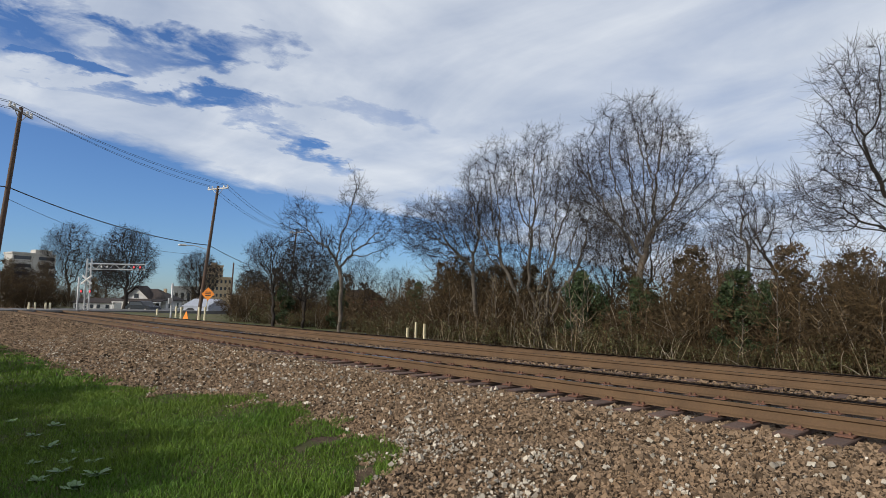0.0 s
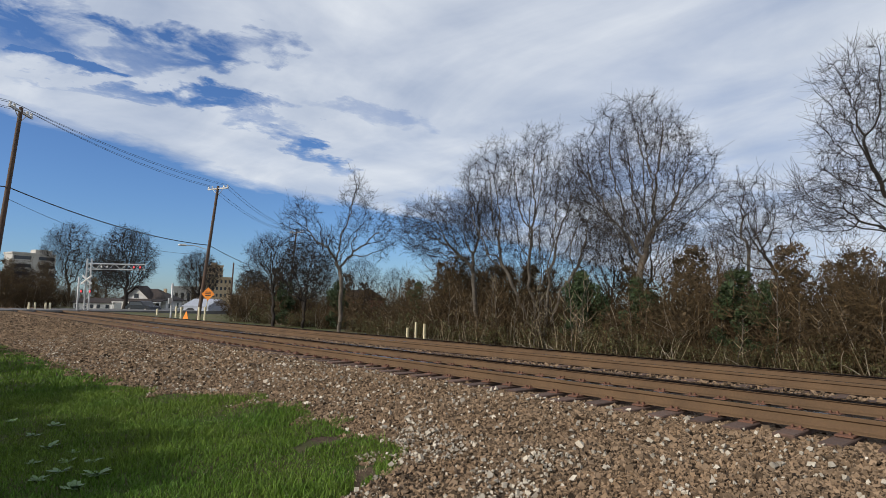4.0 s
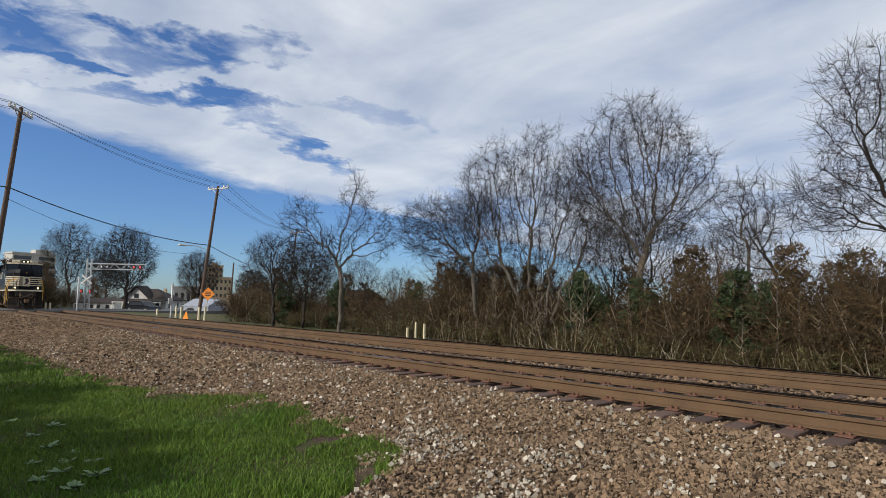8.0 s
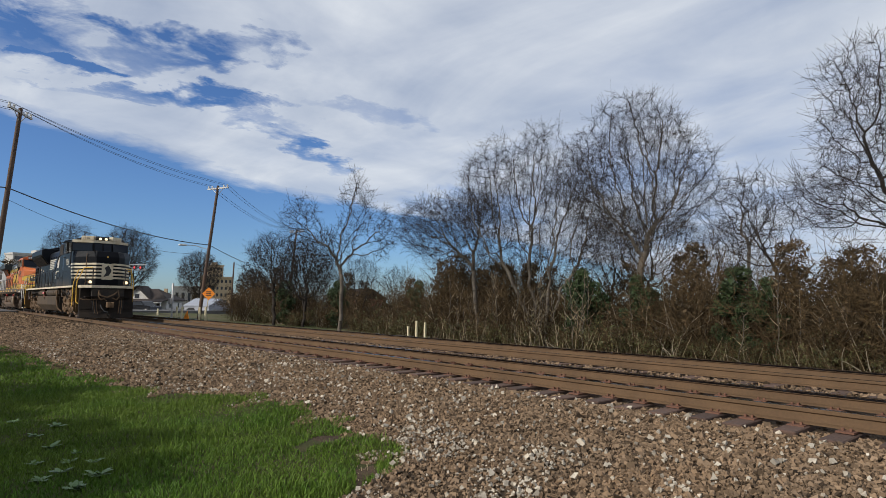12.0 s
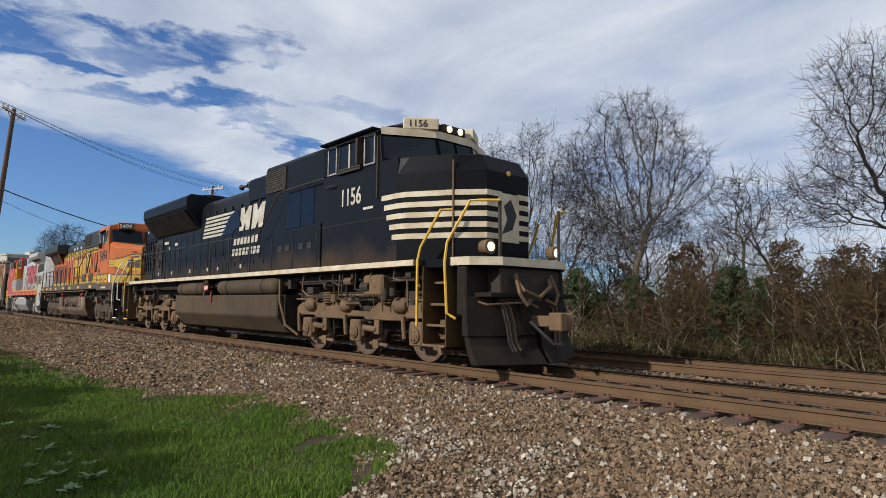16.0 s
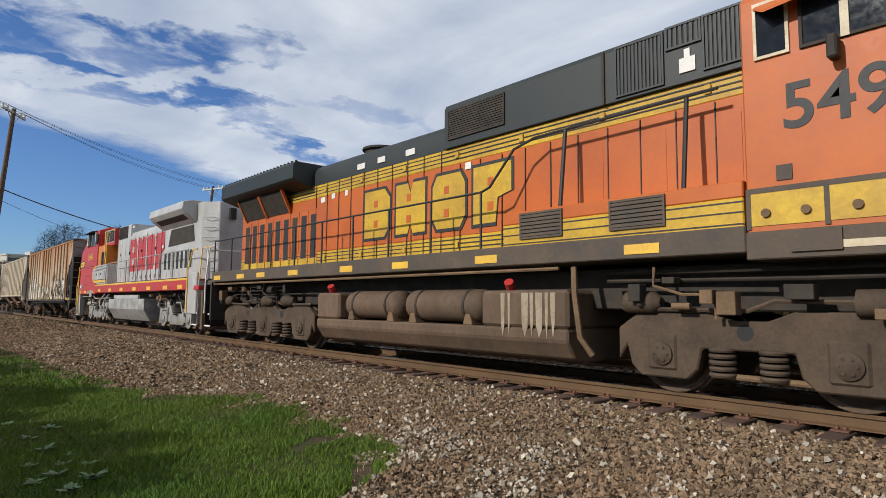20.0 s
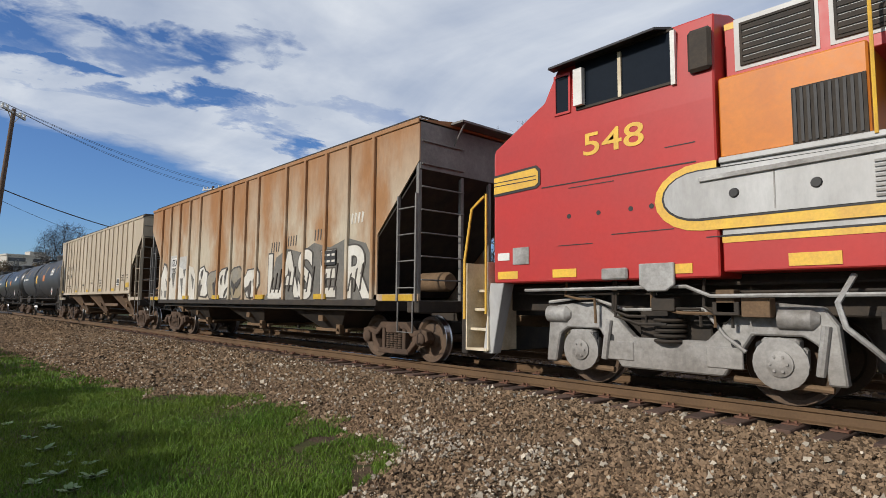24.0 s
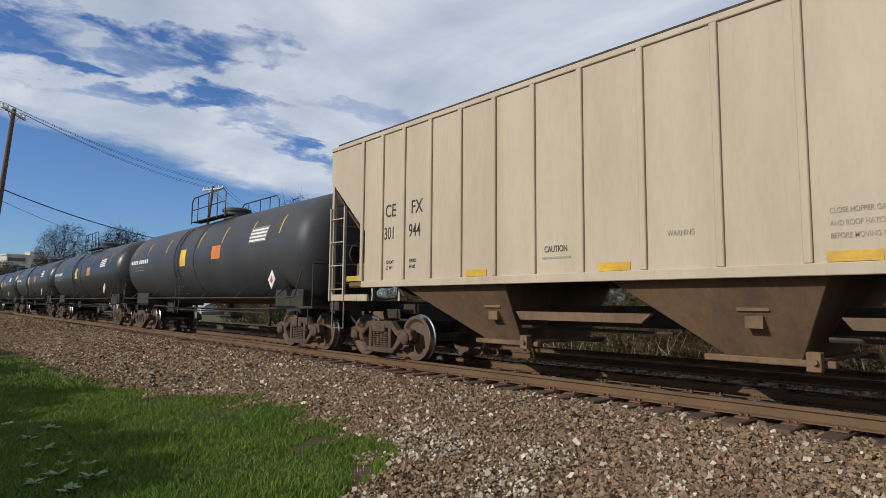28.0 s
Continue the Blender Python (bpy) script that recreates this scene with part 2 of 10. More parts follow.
def lettering(text, size, x, y, z, material, parent, name="lettering", stretch=1.0, bold=0.012, depth=0.004):
    """Painted characters on a side (facing -y), x the left end and z the foot line."""
    cu = bpy.data.curves.new("text", "FONT")
    cu.body, cu.size, cu.extrude, cu.offset = text, size * 1.38, depth / 2, size * bold
    tmp = bpy.data.objects.new("text", cu)
    scene.collection.objects.link(tmp)
    bpy.context.view_layer.update()
    me = bpy.data.meshes.new_from_object(tmp.evaluated_get(bpy.context.evaluated_depsgraph_get()))
    bpy.data.objects.remove(tmp)
    for v in me.vertices:
        a, b, c = v.co
        v.co = (x + a * stretch, y - c, z + b)
    me.materials.clear()
    me.materials.append(material)
    ob = new(name, me)
    ob.parent = parent
    return ob
# ---- ground, ballast, tracks ----
TRACK_GAP = 3.742
M_GROUND = surf("dry_winter_ground", (0.12, 0.10, 0.06), (0.07, 0.085, 0.03), 0.25, 8, 0.95, bump=0.4, depth=0.03, spec=0.1)
M_BED = surf("ballast_bed", (0.115, 0.078, 0.048), (0.075, 0.053, 0.035), 0.6, 22, 0.95, bump=0.9, depth=0.05, var=0.55, spec=0.15)
M_STONE = island_tint(surf("crushed_stone", (0.160, 0.104, 0.060), (0.125, 0.088, 0.056), 0.7, 40, 0.95, bump=0.0, spec=0.15),
                      0.85, (0.29, 0.2, 0.125))
M_SOIL = surf("damp_lawn_soil", (0.05, 0.055, 0.02), (0.07, 0.06, 0.03), 1.2, 20, 0.95, bump=0.5, depth=0.02, spec=0.1)
M_GRASS = island_tint(surf("green_grass", (0.065, 0.135, 0.011), (0.11, 0.165, 0.018), 0.7, 12, 0.6, bump=0, spec=0.25), 0.35)
M_STRAW = island_tint(surf("dry_straw", (0.42, 0.34, 0.2), (0.3, 0.24, 0.13), 2, 12, 0.8, bump=0), 0.3)
M_RAIL = surf("rusty_rail_steel", (0.135, 0.080, 0.040), (0.1, 0.06, 0.031), 1.2, 30, 0.8, bump=0.15, var=0.2, spec=0.3)
M_RAILTOP = surf("polished_rail_head", (0.22, 0.225, 0.25), (0.16, 0.165, 0.19), 3, 40, 0.14, 1.0, bump=0.0)
M_TIE = surf("creosoted_tie_wood", (0.075, 0.048, 0.034), (0.11, 0.06, 0.04), 2.0, 18, 0.9, bump=0.6, stretch=(4, 0.6, 4), random_tint=0.3)
M_PLATE = surf("rusty_plate_iron", (0.16, 0.07, 0.04), (0.1, 0.05, 0.03), 5, 40, 0.85)
M_ROAD = surf("worn_asphalt", (0.16, 0.155, 0.15), (0.11, 0.105, 0.1), 0.5, 25, 0.9, bump=0.2, spec=0.2)


def grass_edge(x):
    """y of the lawn's border along the ballast foot."""
    knots = ((-60, -6.6), (-26, -6.15), (-18, -5.7), (-12.4, -5.25), (-11.2, -4.6), (-8.9, -4.0), (-7.3, -4.35), (-5.7, -4.4), (-5.0, -5.2), (-4.5, -6.3), (-4.0, -7.2))
    if x <= knots[0][0]:
        return knots[0][1]
    for (a, b), (c, d) in zip(knots, knots[1:]):
        if x <= c:
            return b + (d - b) * (x - a) / (c - a)
    return -7.2


def level(x, y):
    """Height of the ground sheet."""
    prof = ((-400, -1.2), (-40, -0.7), (-9, -0.66), (-5.2, -0.62), (-4.4, -0.58), (-1.7, -0.25), (-1.3, -0.25), (5.2, -0.25), (5.6, -0.28), (7.6, -0.66), (12, -0.7), (60, -1.0), (600, -1.2))
    z = prof[-1][1]
    for (a, b), (c, d) in zip(prof, prof[1:]):
        if y <= c:
            z = b + (d - b) * (max(y, a) - a) / (c - a)
            break
    if x < -50:      # the street climbs to the rails at the crossing
        k = min(1.0, (-50 - x) / 14) * max(0.0, 1 - max(0.0, abs(y - 2) - 5) / (6 if y < 0 else 30))
        z = z + (-0.13 - z) * k if not -1.75 < y < 5.3 else z
    if -30 < x < 5 and -9 < y < 12:
        z += 0.035 * noise.noise((x * 0.9, y * 0.9, 0)) * (0.4 if -1.8 < y < 5.4 else 1.0)
    return z


def sheet():
    xs = [-3000, -1200, -600, -350, -220, -160, -120] + [-100 + 2.5 * i for i in range(28)] + [-30 + 0.6 * i for i in range(60)] + [8, 12, 20, 40, 90, 250, 700, 2500]
    ys = [-2500, -900, -400, -150, -60, -30, -18] + [-12 + 0.5 * i for i in range(14)] + [-5 + 0.35 * i for i in range(10)] + [-1.4, -0.6, 0.2, 1, 1.9, 2.8, 3.7, 4.5, 5.2, 5.6, 6.2, 6.9, 7.6, 9, 11, 13, 16, 20, 26, 36, 60, 120, 300, 800, 2500]
    b = Build()
    b.v = [(x, y, level(x, y)) for x in xs for y in ys]
    k = len(ys)
    for i in range(len(xs) - 1):
        for j in range(k - 1):
            a = i * k + j
            b.f.append((a, a + 1, a + k + 1, a + k))
    ob = single("ground", b, M_GROUND, "trodden winter ground under ballast, lawn and brush", kind="structure", smooth=True)
    ob.data.materials.append(M_BED)
    ob.data.materials.append(M_SOIL)
    for p in ob.data.polygons:
        c = p.center
        if c.y < 6.9 and c.y > grass_edge(c.x) - 0.3:
            p.material_index = 1
        elif c.y <= grass_edge(c.x) and c.y > -90 and -90 < c.x < 90:
            p.material_index = 2


sheet()

RAIL_SECTION = [(-0.07, -0.18), (0.07, -0.18), (0.07, -0.165), (0.015, -0.148), (0.009, -0.06), (0.035, -0.043), (0.036, -0.004), (0.03, 0.0), (-0.03, 0.0), (-0.036, -0.004), (-0.035, -0.043), (-0.009, -0.06), (-0.015, -0.148), (-0.07, -0.165)]


def track(yc, far):
    """Two rails on ties; yc the centre line."""
    tr = thing("railway_track", "rusty steel rails spiked to weathered timber ties" if not far else "second pair of rusty rails on ballast behind the first", "railway track", "parallel tracks", at=(0, yc, 0))
    for s in (-1, 1):
        rail = part("rail", Build().cross([(y + s * 0.755, z) for y, z in RAIL_SECTION], -420, 160), M_RAIL, tr)
        part("rail_head", Build().box(-420, 160, s * 0.755 - 0.028, s * 0.755 + 0.028, 0.0, 0.003), M_RAILTOP, rail, "polished bright running surface")
        g = s * 0.755 - s * 0.0365
        part("gauge_face", Build().box(-420, 160, min(g, g - s * 0.002), max(g, g - s * 0.002), -0.034, -0.002), M_RAILTOP, rail, "polished inner flank of the head")
    return tr


def ties(tr, x0, x1, near):
    tie = [mesh_of("tie", Build().box(-0.115, 0.115, -1.3 - 0.05 * k, 1.3 + 0.04 * (2 - k), -0.36, -0.182 - 0.008 * k), M_TIE, 0.012) for k in range(3)]
    plate = mesh_of("tie_plate", Build().box(-0.09, 0.09, -0.18, 0.18, -0.19, -0.171).box(-0.05, -0.025, -0.12, -0.085, -0.17, -0.14).box(0.03, 0.055, -0.12, -0.085, -0.17, -0.14).box(0.0, 0.03, 0.08, 0.11, -0.17, -0.14), M_PLATE)
    rnd = random.Random(7)
    x = x0
    while x < x1:
        t = part("tie", tie[rnd.randrange(3)], None, tr)
        t.matrix_basis = pose(x + rnd.uniform(-0.03, 0.03), rnd.uniform(-0.07, 0.05), rnd.uniform(-0.012, 0.0), 0, 0, rnd.uniform(-2, 2))
        if near:
            for s in (-1, 1):
                p = part("tie_plate", plate, None, t)
                p.location = (0, s * 0.755, 0)
        x += 0.5


TRACK_A, TRACK_B = track(0, False), track(TRACK_GAP, True)
# ---- running gear ----
CACHE = {}
WHEELS = []      # (wheel set, radius)


def cached(key, make):
    if key not in CACHE:
        CACHE[key] = make()
    return CACHE[key]


def wheel_mesh(r):
    b = Build()
    for s in (-1, 1):
        pr = [(-0.06, 0.02), (-0.06, 0.13), (-0.02, 0.17), (-0.015, r - 0.13), (-0.07, r - 0.07), (-0.07, r - 0.008), (-0.062, r), (0.04, r + 0.002), (0.06, r + 0.027), (0.085, r + 0.02), (0.085, r - 0.08), (0.04, r - 0.12), (0.04, 0.14), (0.06, 0.02)]
        b.lathe([(s * -a if s > 0 else a, q) for a, q in pr] if s < 0 else [(-a, q) for a, q in pr], (0, s * 0.745, 0), "y", 28)
    b.lathe([(-1.0, 0.01), (-1.0, 0.085), (1.0, 0.085), (1.0, 0.01)], (0, 0, 0), "y", 12)
    me = mesh_of("wheel_set", b, M_WHEEL, smooth=True)
    me.materials.append(M_TREAD)
    for p in me.polygons:
        c = p.center
        rad = math.hypot(c.x, c.z)
        if rad > r - 0.01 and abs(c.y) > 0.68:
            p.material_index = 1
    return me


def coil(x, y, z0, z1, r, n=5):
    """A coil spring as stacked rings."""
    b = Build()
    h = (z1 - z0) / n
    for i in range(n):
        z = z0 + (i + 0.5) * h
        b.lathe([(-h * 0.34, r * 0.8), (-h * 0.34, r), (0, r * 1.08), (h * 0.34, r), (h * 0.34, r * 0.8)], (x, y, z), "z", 12)
    return b


def add_wheels(bogie, axles, r):
    for x in axles:
        w = part("wheel_set", cached(("wheel", r), lambda: wheel_mesh(r)), None, bogie, "steel wheels with polished treads on an axle")
        w.location = (x, 0, r)
        WHEELS.append((w, r))


def freight_bogie(car, x):
    """A two-axle freight bogie with cast side frames."""
    def bolster():
        return mesh_of("bogie", Build().box(-0.2, 0.2, -1.0, 1.0, 0.5, 0.78).box(-0.3, 0.3, -0.3, 0.3, 0.7, 0.95), M_DARK, 0.02)
    bg = part("bogie", cached("fbolster", bolster), None, car, "cast steel freight bogie caked in brown dust")
    bg.location = (x, 0, 0)
    h = 0.89

    def frame_mesh(s):
        b = Build()
        y0, y1 = s * 1.09, s * 0.93
        b.side([(-h - 0.2, 0.44), (-h - 0.17, 0.62), (-h, 0.66), (-0.62, 0.6), (-0.42, 0.78), (0.42, 0.78), (0.62, 0.6), (h, 0.66), (h + 0.17, 0.62), (h + 0.2, 0.44),
                (h + 0.12, 0.4), (h + 0.1, 0.52), (h - 0.14, 0.52), (0.58, 0.49), (0.4, 0.64), (-0.4, 0.64), (-0.58, 0.49), (-h + 0.14, 0.52), (-h - 0.1, 0.52), (-h - 0.12, 0.4)], y0, y1)
        b.side([(-0.5, 0.13), (0.5, 0.13), (0.5, 0.24), (-0.5, 0.24)], y0 * 1.01, y1)
        for k in (-1, 1):
            b.side([(k * 0.46, 0.13), (k * (h - 0.16), 0.36), (k * (h - 0.13), 0.53), (k * (h - 0.26), 0.52), (k * (h - 0.28), 0.42), (k * 0.46, 0.25)], y0, y1)
            b.side([(k * 0.29, 0.2), (k * 0.39, 0.2), (k * 0.39, 0.7), (k * 0.29, 0.7)], y0 * 0.995, y1)
        return mesh_of("side_frame", b, M_BOGIE, 0.015)

    for s in (-1, 1):
        part("side_frame", cached(("fframe", s), lambda: frame_mesh(s)), None, bg)
        for k in (-1, 1):
            for q in (0,):
                part("bearing", cached(("fbear", s), lambda: mesh_of("bearing", Build().lathe([(s * 0.94, 0.13), (s * 1.12, 0.13), (s * 1.15, 0.1), (s * 1.16, 0.05), (s * 1.16, 0.01)], (0, 0, 0.457), "y", 14), M_BOGIE, smooth=True)), None, bg).location = (k * h, 0, 0)
        part("spring_pocket", cached(("fpock", s), lambda: mesh_of("spring_pocket", Build().box(-0.27, 0.27, s * 0.98, s * 0.95, 0.23, 0.68), M_BLACK)), None, bg, "dark spring pocket")
        for i in range(4):
            sp = part("spring", cached(("fspring", s), lambda: mesh_of("spring", coil(0, s * 1.03, 0.24, 0.56, 0.062, 7), M_BOGIE, smooth=True)), None, bg)
            sp.location = (-0.195 + 0.13 * i, 0, 0)
        part("bolster_end", cached(("fbend", s), lambda: mesh_of("bolster_end", Build().box(-0.22, 0.22, s * 1.12, s * 0.9, 0.55, 0.72), M_BOGIE, 0.02)), None, bg)
    add_wheels(bg, (-h, h), 0.457)
    return bg


def loco_bogie(car, x, pitch, r, kind, paint):
    """A locomotive bogie: kind 'three' (journal boxes on rods), 'fabricated' (three axles, deep frame) or 'two'."""
    n3 = kind != "two"
    ax = [-pitch, 0, pitch] if n3 else [-pitch / 2, pitch / 2]
    end = ax[-1] + 0.55
    bg = part("bogie", mesh_of("bogie", Build().box(-end + 0.3, end - 0.3, -0.7, 0.7, 0.55, 0.95).box(-0.5, 0.5, -0.95, 0.95, 0.7, 1.1), M_DARK, 0.02), None, car, "heavy cast locomotive bogie under brown road dust")
    bg.location = (x, 0, 0)
    for s in (-1, 1):
        Y = lambda a: s * a
        if kind == "three":
            poly = [(-end, 0.8), (-end, 1.06), (-end + 0.25, 1.18), (-0.9, 1.18), (-0.55, 1.0), (0.5, 1.0), (0.85, 1.18), (end - 0.25, 1.18), (end, 1.06), (end, 0.8)]
            for a in reversed(ax):
                poly += [(a + 0.36, 0.8), (a + 0.3, 0.86), (a - 0.3, 0.86), (a - 0.36, 0.8)]
        elif kind == "fabricated":
            poly = [(-end - 0.1, 0.42), (-end - 0.1, 0.85), (-end + 0.2, 1.06), (-1.5, 1.08), (-1.2, 0.98), (-0.8, 0.98), (-0.5, 1.1), (0.5, 1.1), (0.8, 0.98), (1.2, 0.98), (1.5, 1.08), (end - 0.2, 1.06), (end + 0.1, 0.85), (end + 0.1, 0.42)]
            for a in reversed(ax):
                poly += [(a + 0.52, 0.62), (a + 0.46, 0.36), (a + 0.32, 0.22), (a - 0.32, 0.22), (a - 0.46, 0.36), (a - 0.52, 0.62)]
        else:
            poly = [(-2.0, 0.3), (-1.94, 0.95), (-1.8, 1.16), (-1.1, 1.22), (-0.8, 1.02), (-0.5, 0.72), (0.5, 0.72), (0.8, 1.02), (1.1, 1.22), (1.8, 1.16), (1.94, 0.95), (2.0, 0.3),
                    (1.82, 0.3), (1.74, 0.72), (1.6, 0.82), (1.05, 0.82), (0.92, 0.62), (0.7, 0.3), (-0.7, 0.3), (-0.92, 0.62), (-1.05, 0.82), (-1.6, 0.82), (-1.74, 0.72), (-1.82, 0.3)]
        part("side_frame", mesh_of("side_frame", Build().side(poly, Y(1.13), Y(0.98)), paint, 0.02), None, bg)
        for a in ax:
            box = Build().box(a - 0.2, a + 0.2, Y(1.16), Y(0.95), 0.32, 0.8)
            box.box(a - 0.27, a - 0.2, Y(1.12), Y(0.98), 0.42, 0.7).box(a + 0.2, a + 0.27, Y(1.12), Y(0.98), 0.42, 0.7)
            part("journal_box", mesh_of("journal_box", box, paint, 0.03), None, bg)
            cap = Build().lathe([(Y(1.1), 0.15), (Y(1.19), 0.15), (Y(1.2), 0.12), (Y(1.21), 0.11), (Y(1.22), 0.03), (Y(1.22), 0.01)], (a, 0, r), "y", 16)
            for k in range(6):
                t = k * math.pi / 3
                cap.lathe([(Y(1.2), 0.018), (Y(1.225), 0.018), (Y(1.225), 0.004)], (a + 0.09 * math.cos(t), 0, r + 0.09 * math.sin(t)), "y", 6)
            part("bearing_cap", mesh_of("bearing_cap", cap, paint, smooth=True), None, bg)
        if kind == "three":
            for i, a in enumerate(ax):
                rod = Build().rod((a + 0.25, Y(1.08), 0.62), (a + 0.75, Y(1.08), 0.6), 0.07).box(a + 0.68, a + 0.86, Y(1.12), Y(1.0), 0.5, 0.86)
                part("traction_rod", mesh_of("traction_rod", rod, paint, 0.01), None, bg)
                dm = Build().tube([(a - 0.32, Y(1.17), 0.45), (a - 0.38, Y(1.17), 0.9)], 0.045, 8)
                part("damper", mesh_of("damper", dm, paint, smooth=True), None, bg)
                lk = Build().rod((a + 0.4, Y(1.0), 0.3), (a + 1.05, Y(1.0), 0.27), 0.04).box(a + 0.55, a + 0.75, Y(1.05), Y(0.9), 0.2, 0.38)
                part("brake_rod", mesh_of("brake_rod", lk, M_STEEL), None, bg)
            for a in (-1.15, 1.2):
                part("spring", mesh_of("spring", coil(a, Y(1.05), 1.14, 1.42, 0.2, 5), paint, smooth=True), None, bg, "stacked rubber spring")
            for a in (-0.35, 1.65, -1.9):
                cy = Build().lathe([(-0.2, 0.01), (-0.2, 0.12), (-0.12, 0.17), (0.1, 0.17), (0.2, 0.1), (0.2, 0.01)], (a, Y(1.12), 1.12), "x", 14)
                part("brake_cylinder", mesh_of("brake_cylinder", cy, paint, smooth=True), None, bg)
            part("air_pipe", mesh_of("air_pipe", Build().tube([(-end, Y(1.14), 1.25), (-0.9, Y(1.14), 1.24), (-0.8, Y(1.14), 1.34), (0.7, Y(1.14), 1.34), (0.8, Y(1.14), 1.24), (end, Y(1.14), 1.22)], 0.025), paint, smooth=True), None, bg)
        elif kind == "fabricated":
            for a in (-pitch * 0.64, -pitch * 0.36, pitch * 0.36, pitch * 0.64):
                part("spring", mesh_of("spring", coil(a, Y(1.08), 0.28, 0.66, 0.15, 5), paint, smooth=True), None, bg, "coil spring beside the journal")
            for a in (-pitch * 0.5, pitch * 0.5):
                hole = Build().lathe([(Y(1.132), 0.01), (Y(1.132), 0.1), (Y(1.10), 0.1), (Y(1.10), 0.01)], (a, 0, 0.84), "y", 14)
                part("frame_opening", mesh_of("frame_opening", hole, M_BLACK), None, bg, "round hole through the frame")
            for a in (-pitch - 0.25, 0.35, pitch - 0.6):
                cy = Build().lathe([(-0.24, 0.01), (-0.24, 0.15), (0.16, 0.15), (0.26, 0.07), (0.26, 0.01)], (a, Y(1.14), 1.2), "x", 14)
                part("brake_cylinder", mesh_of("brake_cylinder", cy, paint, smooth=True), None, bg)
            part("air_pipe", mesh_of("air_pipe", Build().tube([(-end, Y(1.16), 1.12), (-1.0, Y(1.16), 1.1), (-0.7, Y(1.16), 1.22), (0.8, Y(1.16), 1.2), (1.1, Y(1.16), 1.1), (end, Y(1.16), 1.12)], 0.03), paint, smooth=True), None, bg)
            part("brake_rod", mesh_of("brake_rod", Build().rod((-pitch * 0.7, Y(1.05), 0.3), (pitch * 0.7, Y(1.05), 0.27), 0.04), M_STEEL), None, bg)
        else:
            for a in (-0.72, 0.72):
                part("frame_plate", mesh_of("frame_plate", Build().side([(a - 0.22, 0.4), (a + 0.22, 0.4), (a + 0.22, 0.66), (a - 0.22, 0.66)], Y(1.145), Y(1.1)), paint, 0.01), None, bg)
            for a in ax:
                ringed = Build().lathe([(Y(1.13), 0.3), (Y(1.16), 0.3), (Y(1.165), 0.26), (Y(1.165), 0.01)], (a, 0, r), "y", 20)
                part("axle_cover", mesh_of("axle_cover", ringed, paint, smooth=True), None, bg, "round axle cover")
            part("air_pipe", mesh_of("air_pipe", Build().tube([(-end, Y(1.18), 1.2), (-1.2, Y(1.18), 1.28), (-0.6, Y(1.16), 1.1), (0.5, Y(1.16), 1.12), (0.75, Y(1.18), 0.8), (1.0, Y(1.2), 0.62)], 0.024), paint, smooth=True), None, bg)
            for a in (-1.0, 1.0):
                for q in (-0.14, 0.14):
                    hole = Build().lathe([(Y(1.132), 0.01), (Y(1.132), 0.06), (Y(1.1), 0.06), (Y(1.1), 0.01)], (a + q, 0, 0.84 - abs(q)), "y", 10)
                    part("frame_opening", mesh_of("frame_opening", hole, M_BLACK), None, bg)
            part("spring", mesh_of("spring", coil(0, Y(1.06), 0.66, 1.0, 0.2, 5), M_DARK, smooth=True), None, bg, "dark stacked rubber spring")
            for a in (-end + 0.15, end - 0.35):
                cy = Build().lathe([(-0.2, 0.01), (-0.2, 0.13), (0.14, 0.13), (0.22, 0.06), (0.22, 0.01)], (a, Y(1.1), 1.02), "x", 12)
                part("brake_cylinder", mesh_of("brake_cylinder", cy, paint, smooth=True), None, bg)
            for a in ax:
                part("damper", mesh_of("damper", Build().tube([(a + 0.4, Y(1.15), 0.4), (a + 0.48, Y(1.15), 0.95)], 0.05, 8), paint, smooth=True), None, bg)
                part("brake_rod", mesh_of("brake_rod", Build().rod((a - 0.55, Y(1.05), 0.28), (a + 0.5, Y(1.05), 0.25), 0.04), M_STEEL), None, bg)
    add_wheels(bg, ax, r)
    return bg


def coupler(car, x, s, z=0.86):
    """A knuckle coupler with its draft gear, pointing along s."""
    b = Build().box(min(x, x - s * 0.9), max(x, x - s * 0.9), -0.12, 0.12, z - 0.1, z + 0.1)
    b.plan([(x - s * 0.15, -0.2), (x + s * 0.12, -0.2), (x + s * 0.14, -0.05), (x + s * 0.02, 0.02), (x + s * 0.12, 0.16), (x - s * 0.15, 0.2)], z - 0.16, z + 0.16)
    part("coupler", b, M_STEEL, car, "rusty knuckle coupler", 0.02)
    h = Build().tube([(x - s * 0.35, -0.45, z), (x - s * 0.1, -0.42, z - 0.2), (x + s * 0.05, -0.3, z - 0.38), (x + s * 0.12, -0.12, z - 0.4)], 0.03)
    part("air_hose", h, M_BLACK, car, "hanging rubber air hose", smooth=True)


def rails_along(car, x0, x1, n, z0, z1, material, y=1.54, mid=None, r=0.022):
    """Stanchions and a top rail along both walkways."""
    for s in (-1, 1):
        st = None
        for i in range(n):
            x = x0 + (x1 - x0) * i / max(1, n - 1)
            st = st or mesh_of("stanchion", Build().rod((0, s * y, z0), (0, s * y, z1), r), material)
            part("stanchion", st, None, car).location = (x, 0, 0)
        part("handrail", Build().tube([(x0, s * y, z1), (x1, s * y, z1)], r * 0.9), material, car)
        if mid:
            part("handrail", Build().tube([(x0, s * y, mid), (x1, s * y, mid)], r * 0.8), material, car)


def hood_ring(half, z0, z1, c):
    return [(-half, z0), (-half, z1 - c), (-half + c * 0.35, z1 - c * 0.35), (-half + c, z1), (half - c, z1), (half - c * 0.35, z1 - c * 0.35), (half, z1 - c), (half, z0)]


